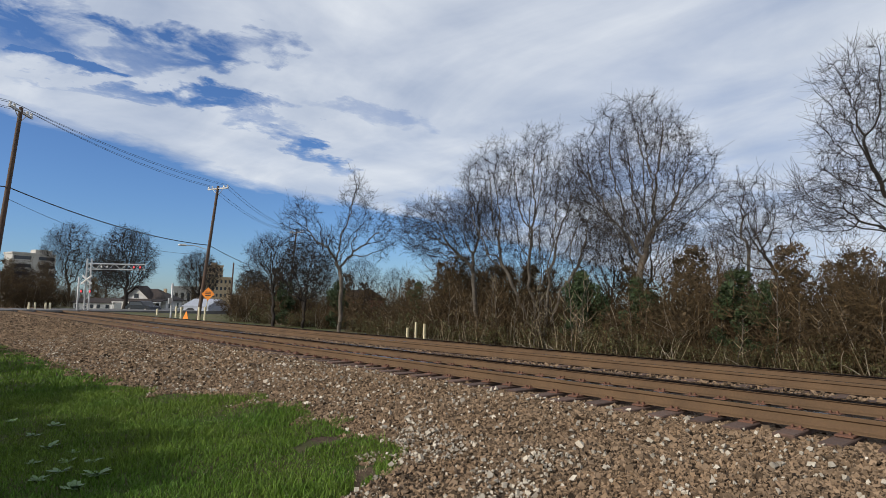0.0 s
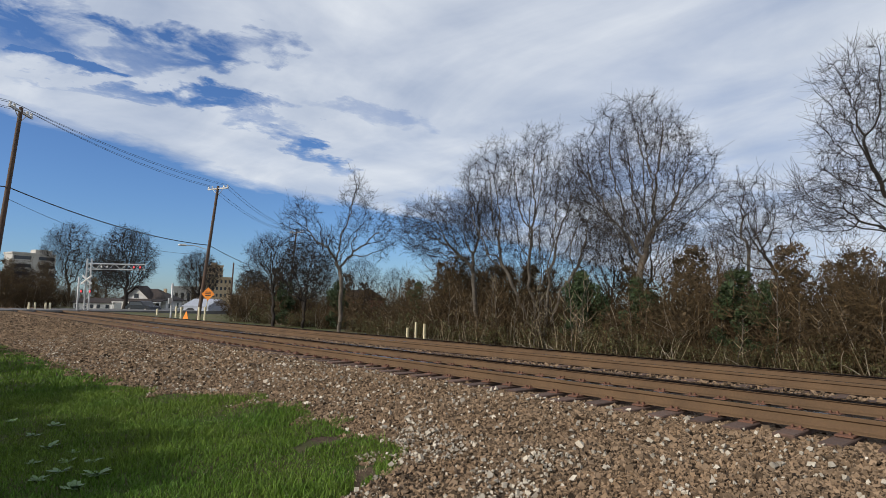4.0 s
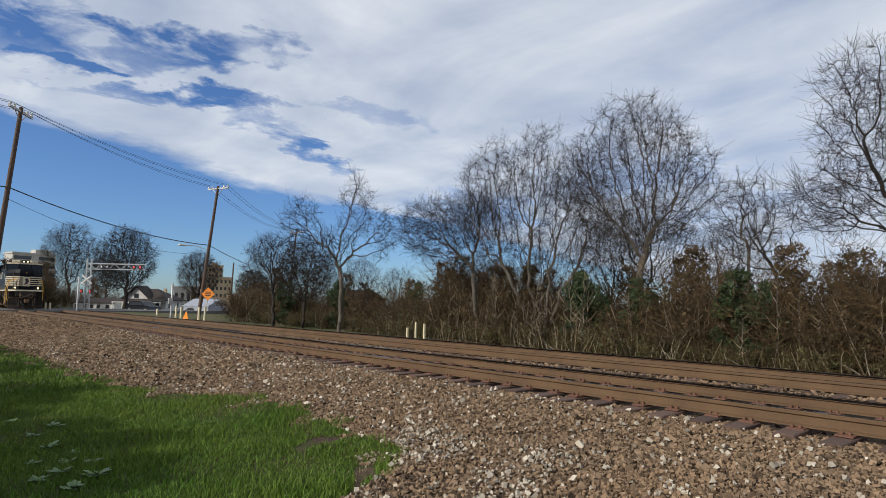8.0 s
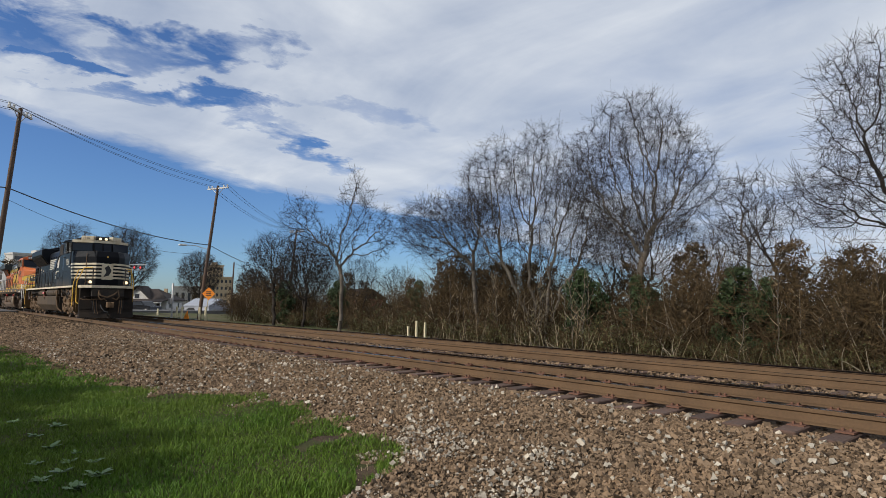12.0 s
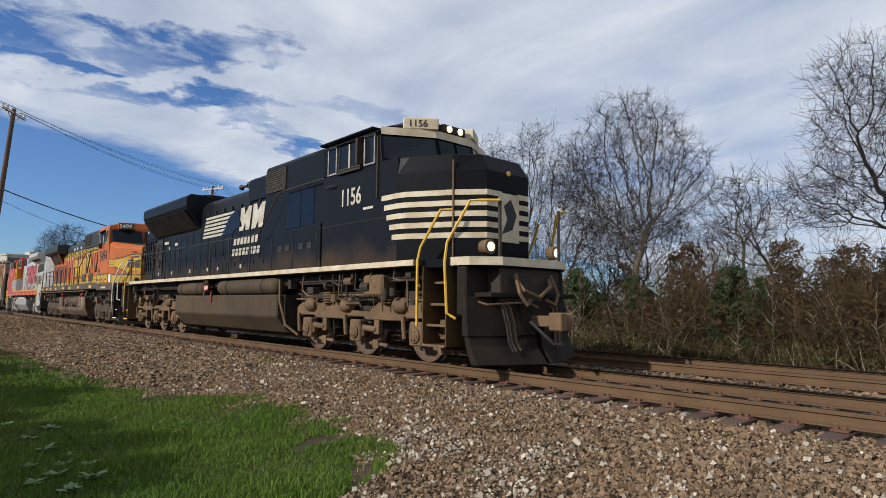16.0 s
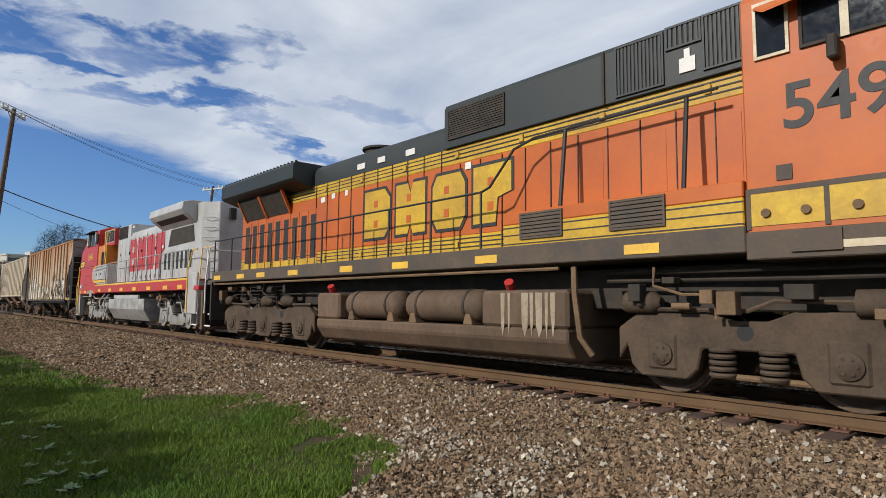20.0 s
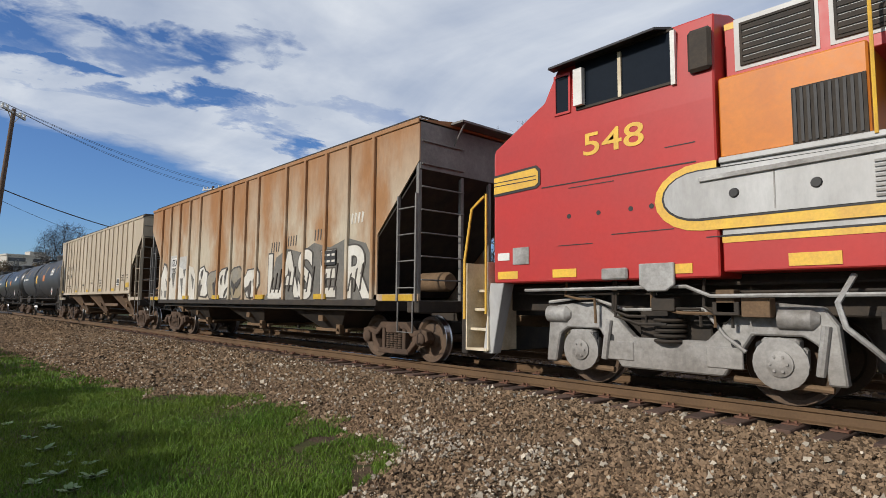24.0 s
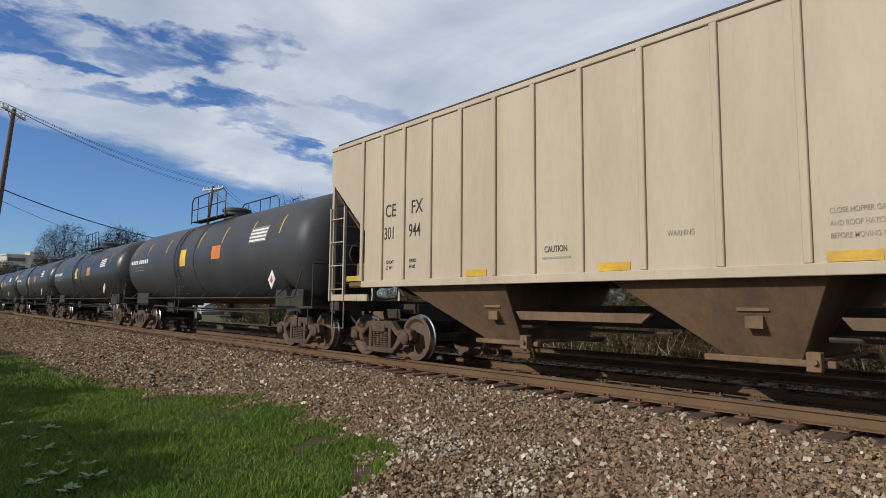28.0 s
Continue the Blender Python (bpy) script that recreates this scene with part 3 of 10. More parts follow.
def panel(car, name, x0, x1, z0, z1, y, material, label="", proud=0.012, both=True, bevel=0.006):
    """A flat panel or door standing proud of a side."""
    for s in ((-1, 1) if both else (-1,)):
        part(name, Build().box(x0, x1, s * y, s * (y + proud), z0, z1), material, car, label, bevel)


def louvre(car, x0, x1, z0, z1, y, material, n=8, upright=False, label="black louvred grille", back=None):
    b = Build()
    if upright:
        for i in range(n):
            x = x0 + (x1 - x0) * (i + 0.5) / n
            b.box(x - 0.3 * (x1 - x0) / n, x + 0.3 * (x1 - x0) / n, -y - 0.02, -y, z0, z1)
    else:
        for i in range(n):
            z = z0 + (z1 - z0) * (i + 0.5) / n
            h = 0.36 * (z1 - z0) / n
            b.side([(x0, z - h), (x1, z - h), (x1, z + h), (x0, z + h)], -y - 0.025, -y)
    b.mirror()
    part("grille", b, material, car, label)
    part("grille_backing", Build().box(x0, x1, -y - 0.006, -y + 0.05, z0, z1).mirror(), back or M_BLACK, car, "dark opening behind the slats")
    fr = Build()
    for a in ((x0 - 0.03, x1 + 0.03, z1, z1 + 0.03), (x0 - 0.03, x1 + 0.03, z0 - 0.03, z0), (x0 - 0.03, x0, z0, z1), (x1, x1 + 0.03, z0, z1)):
        fr.box(a[0], a[1], -y - 0.03, -y, a[2], a[3])
    part("grille_frame", fr.mirror(), material, car)


def window(car, x0, x1, z0, z1, y, rim, glass=None):
    """A framed cab side window, on both sides."""
    fr = Build()
    for a in ((x0, x1, z1 - 0.035, z1), (x0, x1, z0, z0 + 0.035), (x0, x0 + 0.035, z0 + 0.035, z1 - 0.035), (x1 - 0.035, x1, z0 + 0.035, z1 - 0.035)):
        fr.box(a[0], a[1], -y - 0.03, -y + 0.01, a[2], a[3])
    w = part("window_frame", fr.mirror(), rim, car)
    part("pane", Build().box(x0 + 0.03, x1 - 0.03, -y - 0.012, -y + 0.01, z0 + 0.03, z1 - 0.03).mirror(), glass or M_GLASS, w, "dark glass")


def ribbon(pts, z0, z1, t=0.006):
    """A painted band along a plan polyline, from pts[0] to the last, mirrored over y = 0."""
    b = Build()
    rings = []
    for i, p in enumerate(pts):
        a, c = Vector(pts[max(0, i - 1)]), Vector(pts[min(len(pts) - 1, i + 1)])
        d = (c - a).normalized()
        nrm = Vector((d.y, -d.x))
        x, y = p
        rings.append([(x, y, z0), (x + nrm.x * t, y + nrm.y * t, z0), (x + nrm.x * t, y + nrm.y * t, z1), (x, y, z1)])
    return b.loft(rings)


def steps(car, x0, x1, s, y, zs, material, edge):
    """A stair well at a corner: side plates, treads and their bright edges."""
    for a in ((x0 - 0.03, x0, -y, -0.75), (x1, x1 + 0.03, -y, -0.75), (x0, x1, -0.95, -0.9)):
        part("step_well_plate", Build().box(*a, zs[0] - 0.02, 1.86), material, car)
    for i, z in enumerate(zs):
        yy = y - 0.09 * i
        part("step_tread", Build().box(x0, x1, -yy, -0.9, z - 0.03, z), material, car)
        part("step_edge", Build().box(x0, x1, -yy - 0.012, -yy, z - 0.035, z + 0.01), edge, car, "bright painted step edge")


def under_clutter(car, x0, x1, y, z0, z1, seed, n=16):
    """Valves, brackets and pipes hung under the walkway; a part each."""
    rnd = random.Random(seed)
    for i in range(n):
        x = rnd.uniform(x0, x1)
        k = rnd.randrange(3)
        w, h = rnd.uniform(0.05, 0.16), rnd.uniform(0.08, 0.3)
        zt = rnd.uniform(z0 + h, z1)
        b = Build()
        if k == 0:
            b.box(x - w, x + w, -y, -y + 0.18, zt - h, zt)
        elif k == 1:
            b.lathe([(-h / 2, 0.01), (-h / 2, w * 0.7), (h / 2, w * 0.7), (h / 2, 0.01)], (x, -y + 0.1, zt - h / 2), rnd.choice("xz"), 10)
        else:
            q = rnd.uniform(0.3, 0.8)
            b.tube([(x, -y + 0.08, z1), (x, -y + 0.05, zt - h * 0.5), (x + q * 0.5, -y + 0.05, zt - h), (x + q, -y + 0.1, zt - h), (x + q, -y + 0.12, z0)], 0.022)
        # two in three are dark: the under-deck shade is put into their colour
        part(("bracket", "valve", "brake_pipe")[k], b.mirror(), M_STEEL if i % 3 == 0 else M_DARK, car, "", 0.008 if k == 0 else 0)
    for z in (z1 - 0.05, z1 - 0.16):
        part("brake_pipe", Build().tube([(x0, -y + 0.25, z), (0.5 * (x0 + x1), -y + 0.22, z - 0.02), (x1, -y + 0.25, z)], 0.025).mirror(), M_DARK, car)
# ---- locomotives; x along the train, the leading end at +x ----
M_BLACKPAINT = surf("black_locomotive_paint", (0.0074, 0.0086, 0.0115), (0.0102, 0.0112, 0.0138), 1.2, 20, 0.42, bump=0.0, var=0.15, spec=0.1, dust=(0.12, 0.074, 0.034), dust_top=2.5, dust_low=1.25)
M_STREAK = surf("dried_spill", (0.36, 0.29, 0.2), (0.24, 0.18, 0.12), 3, 20, 0.8, bump=0)
M_BLACKCLEAN = surf("clean_black_paint", (0.006, 0.0065, 0.008), (0.009, 0.0095, 0.011), 1.2, 20, 0.4, bump=0.0, var=0.15, spec=0.07)
M_NAVY = surf("navy_emblem_and_sky_tint", (0.005, 0.009, 0.024), (0.008, 0.011, 0.02), 1.5, 20, 0.3, bump=0.0, var=0.1, spec=0.12)
M_ORANGE = surf("faded_orange_paint", (0.50, 0.118, 0.016), (0.40, 0.092, 0.02), 1.0, 16, 0.5, bump=0.0, spec=0.35, var=0.1, dust=(0.36, 0.13, 0.05), dust_top=2.4, dust_low=1.0)
M_DKGREEN = surf("dark_green_paint", (0.011, 0.017, 0.016), (0.018, 0.022, 0.02), 1.2, 18, 0.55, bump=0.04)
M_BANDYEL = surf("grimy_yellow_paint", (0.57, 0.36, 0.026), (0.42, 0.245, 0.03), 1.6, 14, 0.5, bump=0.0, spec=0.35, var=0.2)
M_SILLGREY = surf("dusty_grey_sill_paint", (0.065, 0.052, 0.04), (0.1, 0.07, 0.046), 1.3, 18, 0.75)
M_RED = surf("weathered_red_paint", (0.46, 0.035, 0.028), (0.40, 0.04, 0.035), 1.0, 16, 0.42, bump=0.0, spec=0.35, var=0.08)
M_SILVER = surf("dull_silver_paint", (0.47, 0.465, 0.445), (0.36, 0.35, 0.33), 1.2, 14, 0.5, 0.1, bump=0.0, spec=0.35, var=0.12, stretch=(1, 1, 0.4))
M_SILVERGEAR = surf("grimy_silver_running_gear", (0.42, 0.41, 0.385), (0.2, 0.185, 0.165), 2.2, 16, 0.6, 0.1, bump=0.1, spec=0.35, dust=(0.16, 0.13, 0.10), dust_top=0.9, dust_low=-0.2)
M_AMBER = surf("orange_yellow_paint", (0.62, 0.195, 0.015), (0.5, 0.15, 0.018), 1.5, 14, 0.45, bump=0.0, spec=0.35, var=0.1)
M_PLOUGH = surf("dark_dusty_plough_steel", (0.011, 0.0095, 0.008), (0.026, 0.018, 0.012), 2.2, 20, 0.8, bump=0.1, spec=0.18)
M_LINE = surf("painted_black_line", (0.02, 0.018, 0.016), None, 3, 20, 0.6, bump=0)
M_OFFWHITE = surf("grimy_white_paint", (0.56, 0.52, 0.43), (0.4, 0.35, 0.26), 3, 26, 0.6, bump=0.0, var=0.2)
M_TANKTAN = surf("tan_dust_on_steel", (0.15, 0.098, 0.064), (0.095, 0.066, 0.044), 0.9, 10, 0.8, bump=0.08, spec=0.25, stretch=(1, 1, 0.5))
M_TANKSTEEL = surf("dust_caked_tank_steel", (0.098, 0.066, 0.038), (0.06, 0.044, 0.029), 0.8, 9, 0.8, bump=0.08, spec=0.25, stretch=(1, 1, 0.5))


def shapes_of_name():
    """Four plain notched blocks, in a unit square."""
    return ([(0, 0), (0, 1), (0.75, 1), (0.94, 0.8), (0.94, 0.2), (0.75, 0)],
            [(0, 0), (0, 1), (0.4, 1), (0.48, 0.8), (0.56, 1), (0.95, 1), (0.95, 0), (0.56, 0), (0.48, 0.2), (0.4, 0)],
            [(0.15, 0), (0.02, 0.2), (0.02, 0.8), (0.15, 1), (0.8, 1), (0.94, 0.8), (0.94, 0.2), (0.8, 0)],
            [(0, 0), (0, 1), (0.92, 1), (0.92, 0.5), (0.6, 0.42), (0.55, 0)])


def fuel_tank(car, ox, x0, x1, zt, zb, material, label, flat=0.45):
    w = 1.5
    pr = [(-w, zt), (-w, zb + flat), (-w + 0.35, zb + 0.03), (-w + 0.5, zb), (w - 0.5, zb), (w - 0.35, zb + 0.03), (w, zb + flat), (w, zt)]
    part("fuel_tank", Build(ox).cross(pr, x0, x1), material, car, label, 0.03)
    part("tank_end", Build(ox).box(x1, x1 + 0.06, -1.3, 1.3, zb + 0.15, zt), M_DARK, car)


def air_tank(car, ox, x0, x1, y, z, r, material):
    pr = [(0, 0.01), (0.03, r * 0.6), (0.12, r * 0.95), (0.2, r), (x1 - x0 - 0.2, r), (x1 - x0 - 0.12, r * 0.95), (x1 - x0 - 0.03, r * 0.6), (x1 - x0, 0.01)]
    part("air_tank", Build(ox).lathe(pr, (x0, y, z), "x", 18), material, car, "cylindrical air reservoir", smooth=True)
    for k in (0.2, 0.8):
        xx = x0 + (x1 - x0) * k
        part("tank_strap", Build(ox).lathe([(-0.03, r * 0.9), (-0.03, r + 0.012), (0.03, r + 0.012), (0.03, r * 0.9)], (xx, y, z), "x", 18), M_DARK, car)


def black_loco():
    XC = -1.95
    o = -XC
    c = thing("locomotive", "black diesel locomotive with cream stripes and brown dust below", "locomotive", "coupled train")
    B = lambda: Build(o)
    part("underframe", B().box(-12.5, 8.5, -0.85, 0.85, 1.2, 1.82), M_DARK, c, "", 0.02)
    part("side_channel", B().box(-12.3, 7.0, -1.2, -1.1, 1.6, 1.86).mirror(), M_DARK, c, "", 0.01)
    part("walkway", B().box(-12.2, 7.1, -1.55, 1.55, 1.86, 1.97), M_BLACKPAINT, c, "", 0.01)
    part("sill_stripe", B().box(-12.2, 6.95, -1.562, -1.55, 1.875, 1.985).mirror(), M_CREAM, c, "dusty cream stripe along the sill")
    # hood
    part("engine_hood", B().cross(hood_ring(0.98, 1.97, 4.68, 0.24), -6.3, -0.1), M_BLACKPAINT, c, "", smooth=True)
    part("radiator_hood", B().box(-12.0, -6.3, -0.98, 0.98, 1.97, 3.75), M_BLACKPAINT, c, "", 0.02)
    fl = [(-0.98, 3.72), (-1.49, 4.42), (-1.53, 4.5), (-1.53, 4.82), (-1.38, 4.94), (1.38, 4.94), (1.53, 4.82), (1.53, 4.5), (1.49, 4.42), (0.98, 3.72)]
    rad = part("radiator_housing", B().cross(fl, -10.7, -5.65), M_BLACKPAINT, c, "flared black radiator housing with overhanging top", 0.02)
    part("radiator_end", B().cross([(-0.98, 3.75), (-0.98, 4.82), (-0.86, 4.93), (0.86, 4.93), (0.98, 4.82), (0.98, 3.75)], -12.0, -10.7), M_BLACKPAINT, c, "", 0.02)
    for i in range(47):
        x = -10.5 + i * 0.1
        sl = Build(o).loft([[(x, -1.02, 3.80), (x + 0.085, -1.02, 3.80), (x + 0.085, -1.07, 3.76), (x, -1.07, 3.76)], [(x, -1.49, 4.39), (x + 0.085, -1.49, 4.39), (x + 0.085, -1.54, 4.35), (x, -1.54, 4.35)]])
        part("radiator_fin", sl.mirror(), M_PLOUGH, rad)
    part("roof_box", B().cross(hood_ring(1.02, 4.2, 4.9, 0.08), -1.7, -0.1), M_BLACKPAINT, c, "", 0.01)
    part("control_cabinet", B().cross(hood_ring(1.22, 1.97, 4.99, 0.12), -0.1, 3.58), M_BLACKPAINT, c, "", 0.01)
    louvre(c, -0.02 + o, 1.08 + o, 4.22, 4.78, 1.22, M_DARK, 9)
    part("equipment_locker", B().side([(0.8, 1.97), (0.8, 2.7), (1.18, 2.96), (3.45, 3.02), (3.45, 1.97)], -1.52, -1.2).mirror(), M_BLACKPAINT, c, "dusty black equipment locker", 0.015)
    for xa in (1.35, 1.75, 2.45, 2.85):
        part("locker_vent", B().box(xa, xa + 0.22, -1.53, -1.518, 2.45, 2.6).mirror(), M_BLACK, c)
    for xa in (1.0, 2.15, 3.3):
        part("locker_seam", B().box(xa, xa + 0.015, -1.53, -1.518, 2.0, 2.9).mirror(), M_BLACK, c)
    # the first two doors carry the sky's reflection as a navy base colour
    for i, (xa, xb) in enumerate(((1.2, 1.95), (1.99, 2.62), (2.7, 3.2))):
        panel(c, "cabinet_door", xa + o, xb + o, 3.08, (4.06, 4.06, 4.9)[i], 1.22, M_NAVY if i < 2 else M_BLACKPAINT, "glossy door with the reflected sky's blue in its colour" if i < 2 else "")
    for i in range(9):
        xa = -11.9 + i * 0.62
        panel(c, "hood_door", xa + o, xa + 0.57 + o, 2.1, 3.6, 0.98, M_BLACKPAINT)
    for i in range(9):
        xa = -6.2 + i * 0.67
        panel(c, "hood_door", xa + o, xa + 0.62 + o, 2.1, 4.05, 0.98, M_BLACKPAINT)
        for zz in (2.5, 3.7):
            part("door_hinge", B().box(xa + 0.02, xa + 0.05, -1.005, -0.99, zz, zz + 0.12).mirror(), M_DARK, c)
    part("vent_panel", B().box(-12.0, -10.7, -1.0, -0.97, 2.4, 3.68), M_BLACK, c, "black vent opening")
    for i in range(6):
        part("vent_bar", B().box(-12.0 + i * 0.25, -11.96 + i * 0.25, -1.04, -0.995, 2.4, 3.68), M_BLACKPAINT, c)
    for i in range(7):
        part("vent_bar", B().box(-12.0, -10.7, -1.03, -0.995, 2.4 + i * 0.208, 2.43 + i * 0.208), M_BLACKPAINT, c)
    for x in (-10.2, -8.6, -6.6, -4.9, -4.0, -2.2, 0.3):
        part("notice_plate", B().box(x, x + 0.11, -1.008, -0.992, 2.2, 2.32), M_OFFWHITE, c, "small white notice")
    part("brake_alcove", B().side([(-10.62, 2.2), (-10.62, 3.5), (-10.45, 3.68), (-9.85, 3.68), (-9.75, 3.5), (-9.75, 2.2)], -0.998, -0.97), M_BLACK, c, "dark arched alcove for the hand brake")
    part("alcove_rim", B().tube([(-10.64, -1.0, 2.15), (-10.64, -1.0, 3.52), (-10.46, -1.0, 3.7), (-9.84, -1.0, 3.7), (-9.73, -1.0, 3.52), (-9.73, -1.0, 2.15)], 0.03), M_BLACKPAINT, c)
    wheel = part("brake_wheel", B().tube([(-10.2 + 0.31 * math.cos(a), -1.12, 3.22 + 0.31 * math.sin(a)) for a in [2 * math.pi * k / 20 for k in range(21)]], 0.022), M_DARK, c, "round black hand-brake wheel", smooth=True)
    for k in range(4):
        a = 0.4 + math.pi * k / 2
        part("spoke", B().rod((-10.2, -1.08, 3.22), (-10.2 + 0.3 * math.cos(a), -1.12, 3.22 + 0.3 * math.sin(a)), 0.018), M_DARK, wheel)
    part("brake_chain_box", B().box(-10.32, -9.98, -1.06, -0.98, 2.55, 2.86), M_DARK, c, "", 0.03)
    for x, z, w in ((-11.85, 4.05, 0.14), (-11.2, 4.08, 0.16), (-9.55, 3.42, 0.5), (-8.3, 3.3, 0.3), (-9.0, 3.2, 0.12)):
        part("notice_plate", B().box(x, x + w, -1.0, -0.978, z, z + 0.1), M_CREAM, c, "small cream notice")
    for k in range(5):
        xa = -11.9 + 0.22 * k
        for q in range(6):
            part("louvre_slot", B().box(xa, xa + 0.14, -0.99, -0.975, 4.25 + q * 0.055, 4.27 + q * 0.055), M_BLACK, c)
    # lifting eyes and latches on the hood doors
    for k in range(18):
        xa = -6.0 + 0.335 * k
        part("door_latch", B().box(xa, xa + 0.07, -1.02, -0.985, 4.12 if k % 2 else 2.3, 4.22 if k % 2 else 2.4), M_BLACK, c)
    # emblem and name as plain shapes
    for i in range(6):
        z = 3.97 - i * 0.126
        part("emblem_bar", B().side([(-5.17 - 0.045 * i, z), (-5.14 - 0.045 * i, z + 0.078), (-2.72 - 0.17 * i, z + 0.078), (-2.95 - 0.17 * i, z)], -1.004, -0.995), M_OFFWHITE, c, "white speed bar")
    part("emblem_swoosh", B().side([(-3.7, 3.3), (-3.2, 3.86), (-2.75, 4.02), (-2.5, 4.04), (-2.25, 3.66), (-2.15, 3.5), (-2.6, 3.46), (-2.9, 3.32)], -1.006, -0.996), M_NAVY, c, "blue swoosh emblem")
    for xa, w, zt in ((-2.3, 0.72, 4.08), (-1.42, 0.74, 4.1)):
        part("emblem_block", B().side([(xa - 0.05, 3.36), (xa + 0.06, zt), (xa + 0.3, zt), (xa + 0.36, 3.86), (xa + w - 0.1, zt), (xa + w + 0.12, zt), (xa + w - 0.04, 3.36), (xa + w - 0.3, 3.36), (xa + w - 0.32, 3.6), (xa + 0.22, 3.36)], -1.006, -0.996), M_OFFWHITE, c, "plain white slanted emblem block")
    for z, n in ((2.94, 7), (2.6, 8)):
        for i in range(n):
            xa = (-2.74 if n == 7 else -2.84) + i * 0.255
            part("name_bar", B().side([(xa, z), (xa + 0.05, z + 0.22), (xa + 0.23, z + 0.22), (xa + 0.18, z)], -1.006, -0.996), M_OFFWHITE, c, "white lettering bar")
    # cab
    eave = [(-1.55, 1.97), (-1.55, 4.72), (-1.45, 4.82), (-0.85, 5.06), (0.85, 5.06), (1.45, 4.82), (1.55, 4.72), (1.55, 1.97)]
    fx = lambda z: 6.58 - max(0.0, z - 3.95) * 0.33
    part("cab", B().plan([(3.58, -1.55), (6.42, -1.55), (6.42, 1.55), (3.58, 1.55)], 1.97, 4.06), M_BLACKPAINT, c, "black cab, dust rising up its side", 0.015)
    upper = lambda w, xa, xb, yb, z: [(3.58, -w, z), (xa, -w, z), (xb, -yb, z), (xb, yb, z), (xa, w, z), (3.58, w, z)]
    part("cab_top", B().loft([upper(1.55, 5.86, 6.52, 0.5, 4.06), upper(1.55, 5.78, 6.32, 0.5, 4.72), upper(1.45, 5.76, 6.28, 0.5, 4.82), upper(0.85, 5.7, 6.15, 0.5, 5.06)]), M_BLACKCLEAN, c, "black cab roof with a swept front", 0.01)
    window(c, 3.81 + o, 4.19 + o, 4.05, 4.7, 1.55, M_SILVERGEAR)
    window(c, 4.27 + o, 5.14 + o, 4.09, 4.7, 1.55, M_DARK)
    window(c, 5.26 + o, 5.66 + o, 4.05, 4.7, 1.55, M_SILVERGEAR)
    part("window_post", B().box(4.68, 4.73, -1.585, -1.55, 4.1, 4.64).mirror(), M_OFFWHITE, c)
    part("window_shade", B().side([(3.7, 4.73), (5.8, 4.73), (5.8, 4.77), (3.7, 4.77)], -1.75, -1.55).mirror(), M_BLACKPAINT, c, "awning over the cab windows", 0.01)
    part("mirror_wing", B().box(5.15, 5.22, -1.72, -1.56, 4.1, 4.66), M_DARK, c)
    part("arm_rest", B().box(4.24, 5.18, -1.62, -1.55, 4.01, 4.06).mirror(), M_DARK, c)
    part("grab_iron", B().tube([(3.78, -1.62, 3.78), (4.14, -1.62, 3.78), (4.18, -1.56, 3.78)], 0.018).mirror(), M_DARK, c)
    for s in (-1, 1):
        ring = lambda k: [(5.9 + 0.84 * k, s * (1.5 + 0.54 * k), 4.12), (6.5 + 0.84 * k, s * (0.56 + 0.54 * k), 4.12), (6.36 + 0.84 * k, s * (0.56 + 0.54 * k), 4.6), (5.82 + 0.84 * k, s * (1.49 + 0.54 * k), 4.6)]
        part("windshield", B().loft([ring(0.004), ring(0.022)]), M_GLASS, c, "dark tinted windshield")
        part("windshield", B().loft([[(6.51, s * 0.46, 4.12), (6.51, s * 0.04, 4.12), (6.372, s * 0.04, 4.6), (6.372, s * 0.46, 4.6)], [(6.53, s * 0.46, 4.12), (6.53, s * 0.04, 4.12), (6.392, s * 0.04, 4.6), (6.392, s * 0.46, 4.6)]]), M_GLASS, c, "dark tinted windshield")
    part("brow", ribbon([(x + o, y) for x, y in ((5.82, -1.54), (6.37, -0.52), (6.37, 0.52), (5.82, 1.54))], 4.64, 4.8, 0.02), M_CREAM, c, "cream band over the windshield")
    for s in (-1, 1):
        line = [Vector((6.02, s * 1.12)), Vector((6.46, s * 0.52))]
        nrm = Vector((0.6, s * 0.44)).normalized()
        part("number_board", B().plan([tuple(line[0]), tuple(line[1]), tuple(line[1] - nrm * 0.3), tuple(line[0] - nrm * 0.3)], 4.8, 5.05), M_CREAM, c, "cream number board", 0.02)
    nm = lettering("1156", 0.15, 0, 0, 0, M_LINE, c, stretch=1.0, bold=0.0)
    nm.matrix_basis = pose(6.085 + o, -1.045, 4.86, 0, 0, 53.7)
    part("headlamp_housing", B().box(6.12, 6.4, -0.34, 0.34, 4.8, 5.0), M_DARK, c, "", 0.03)
    for s in (-0.16, 0.16):
        part("headlamp", B().lathe([(0, 0.075), (0.02, 0.075), (0.03, 0.05), (0.03, 0.005)], (6.4, s, 4.9), "x", 14), M_LAMP, c, "lit headlamp")
    lettering("1156", 0.375, 4.34 + o, -1.556, 3.29, M_OFFWHITE, c, stretch=0.8, bold=0.026)
    part("model_bar", B().box(5.24, 5.6, -1.556, -1.549, 3.12, 3.17), M_OFFWHITE, c, "short white lettering bar")
    part("cab_seam", B().box(3.45, 6.1, -1.556, -1.549, 2.88, 2.89).mirror(), M_DARK, c)
    part("door_post", B().box(5.73, 5.77, -1.58, -1.55, 3.3, 4.6).mirror(), M_DARK, c)
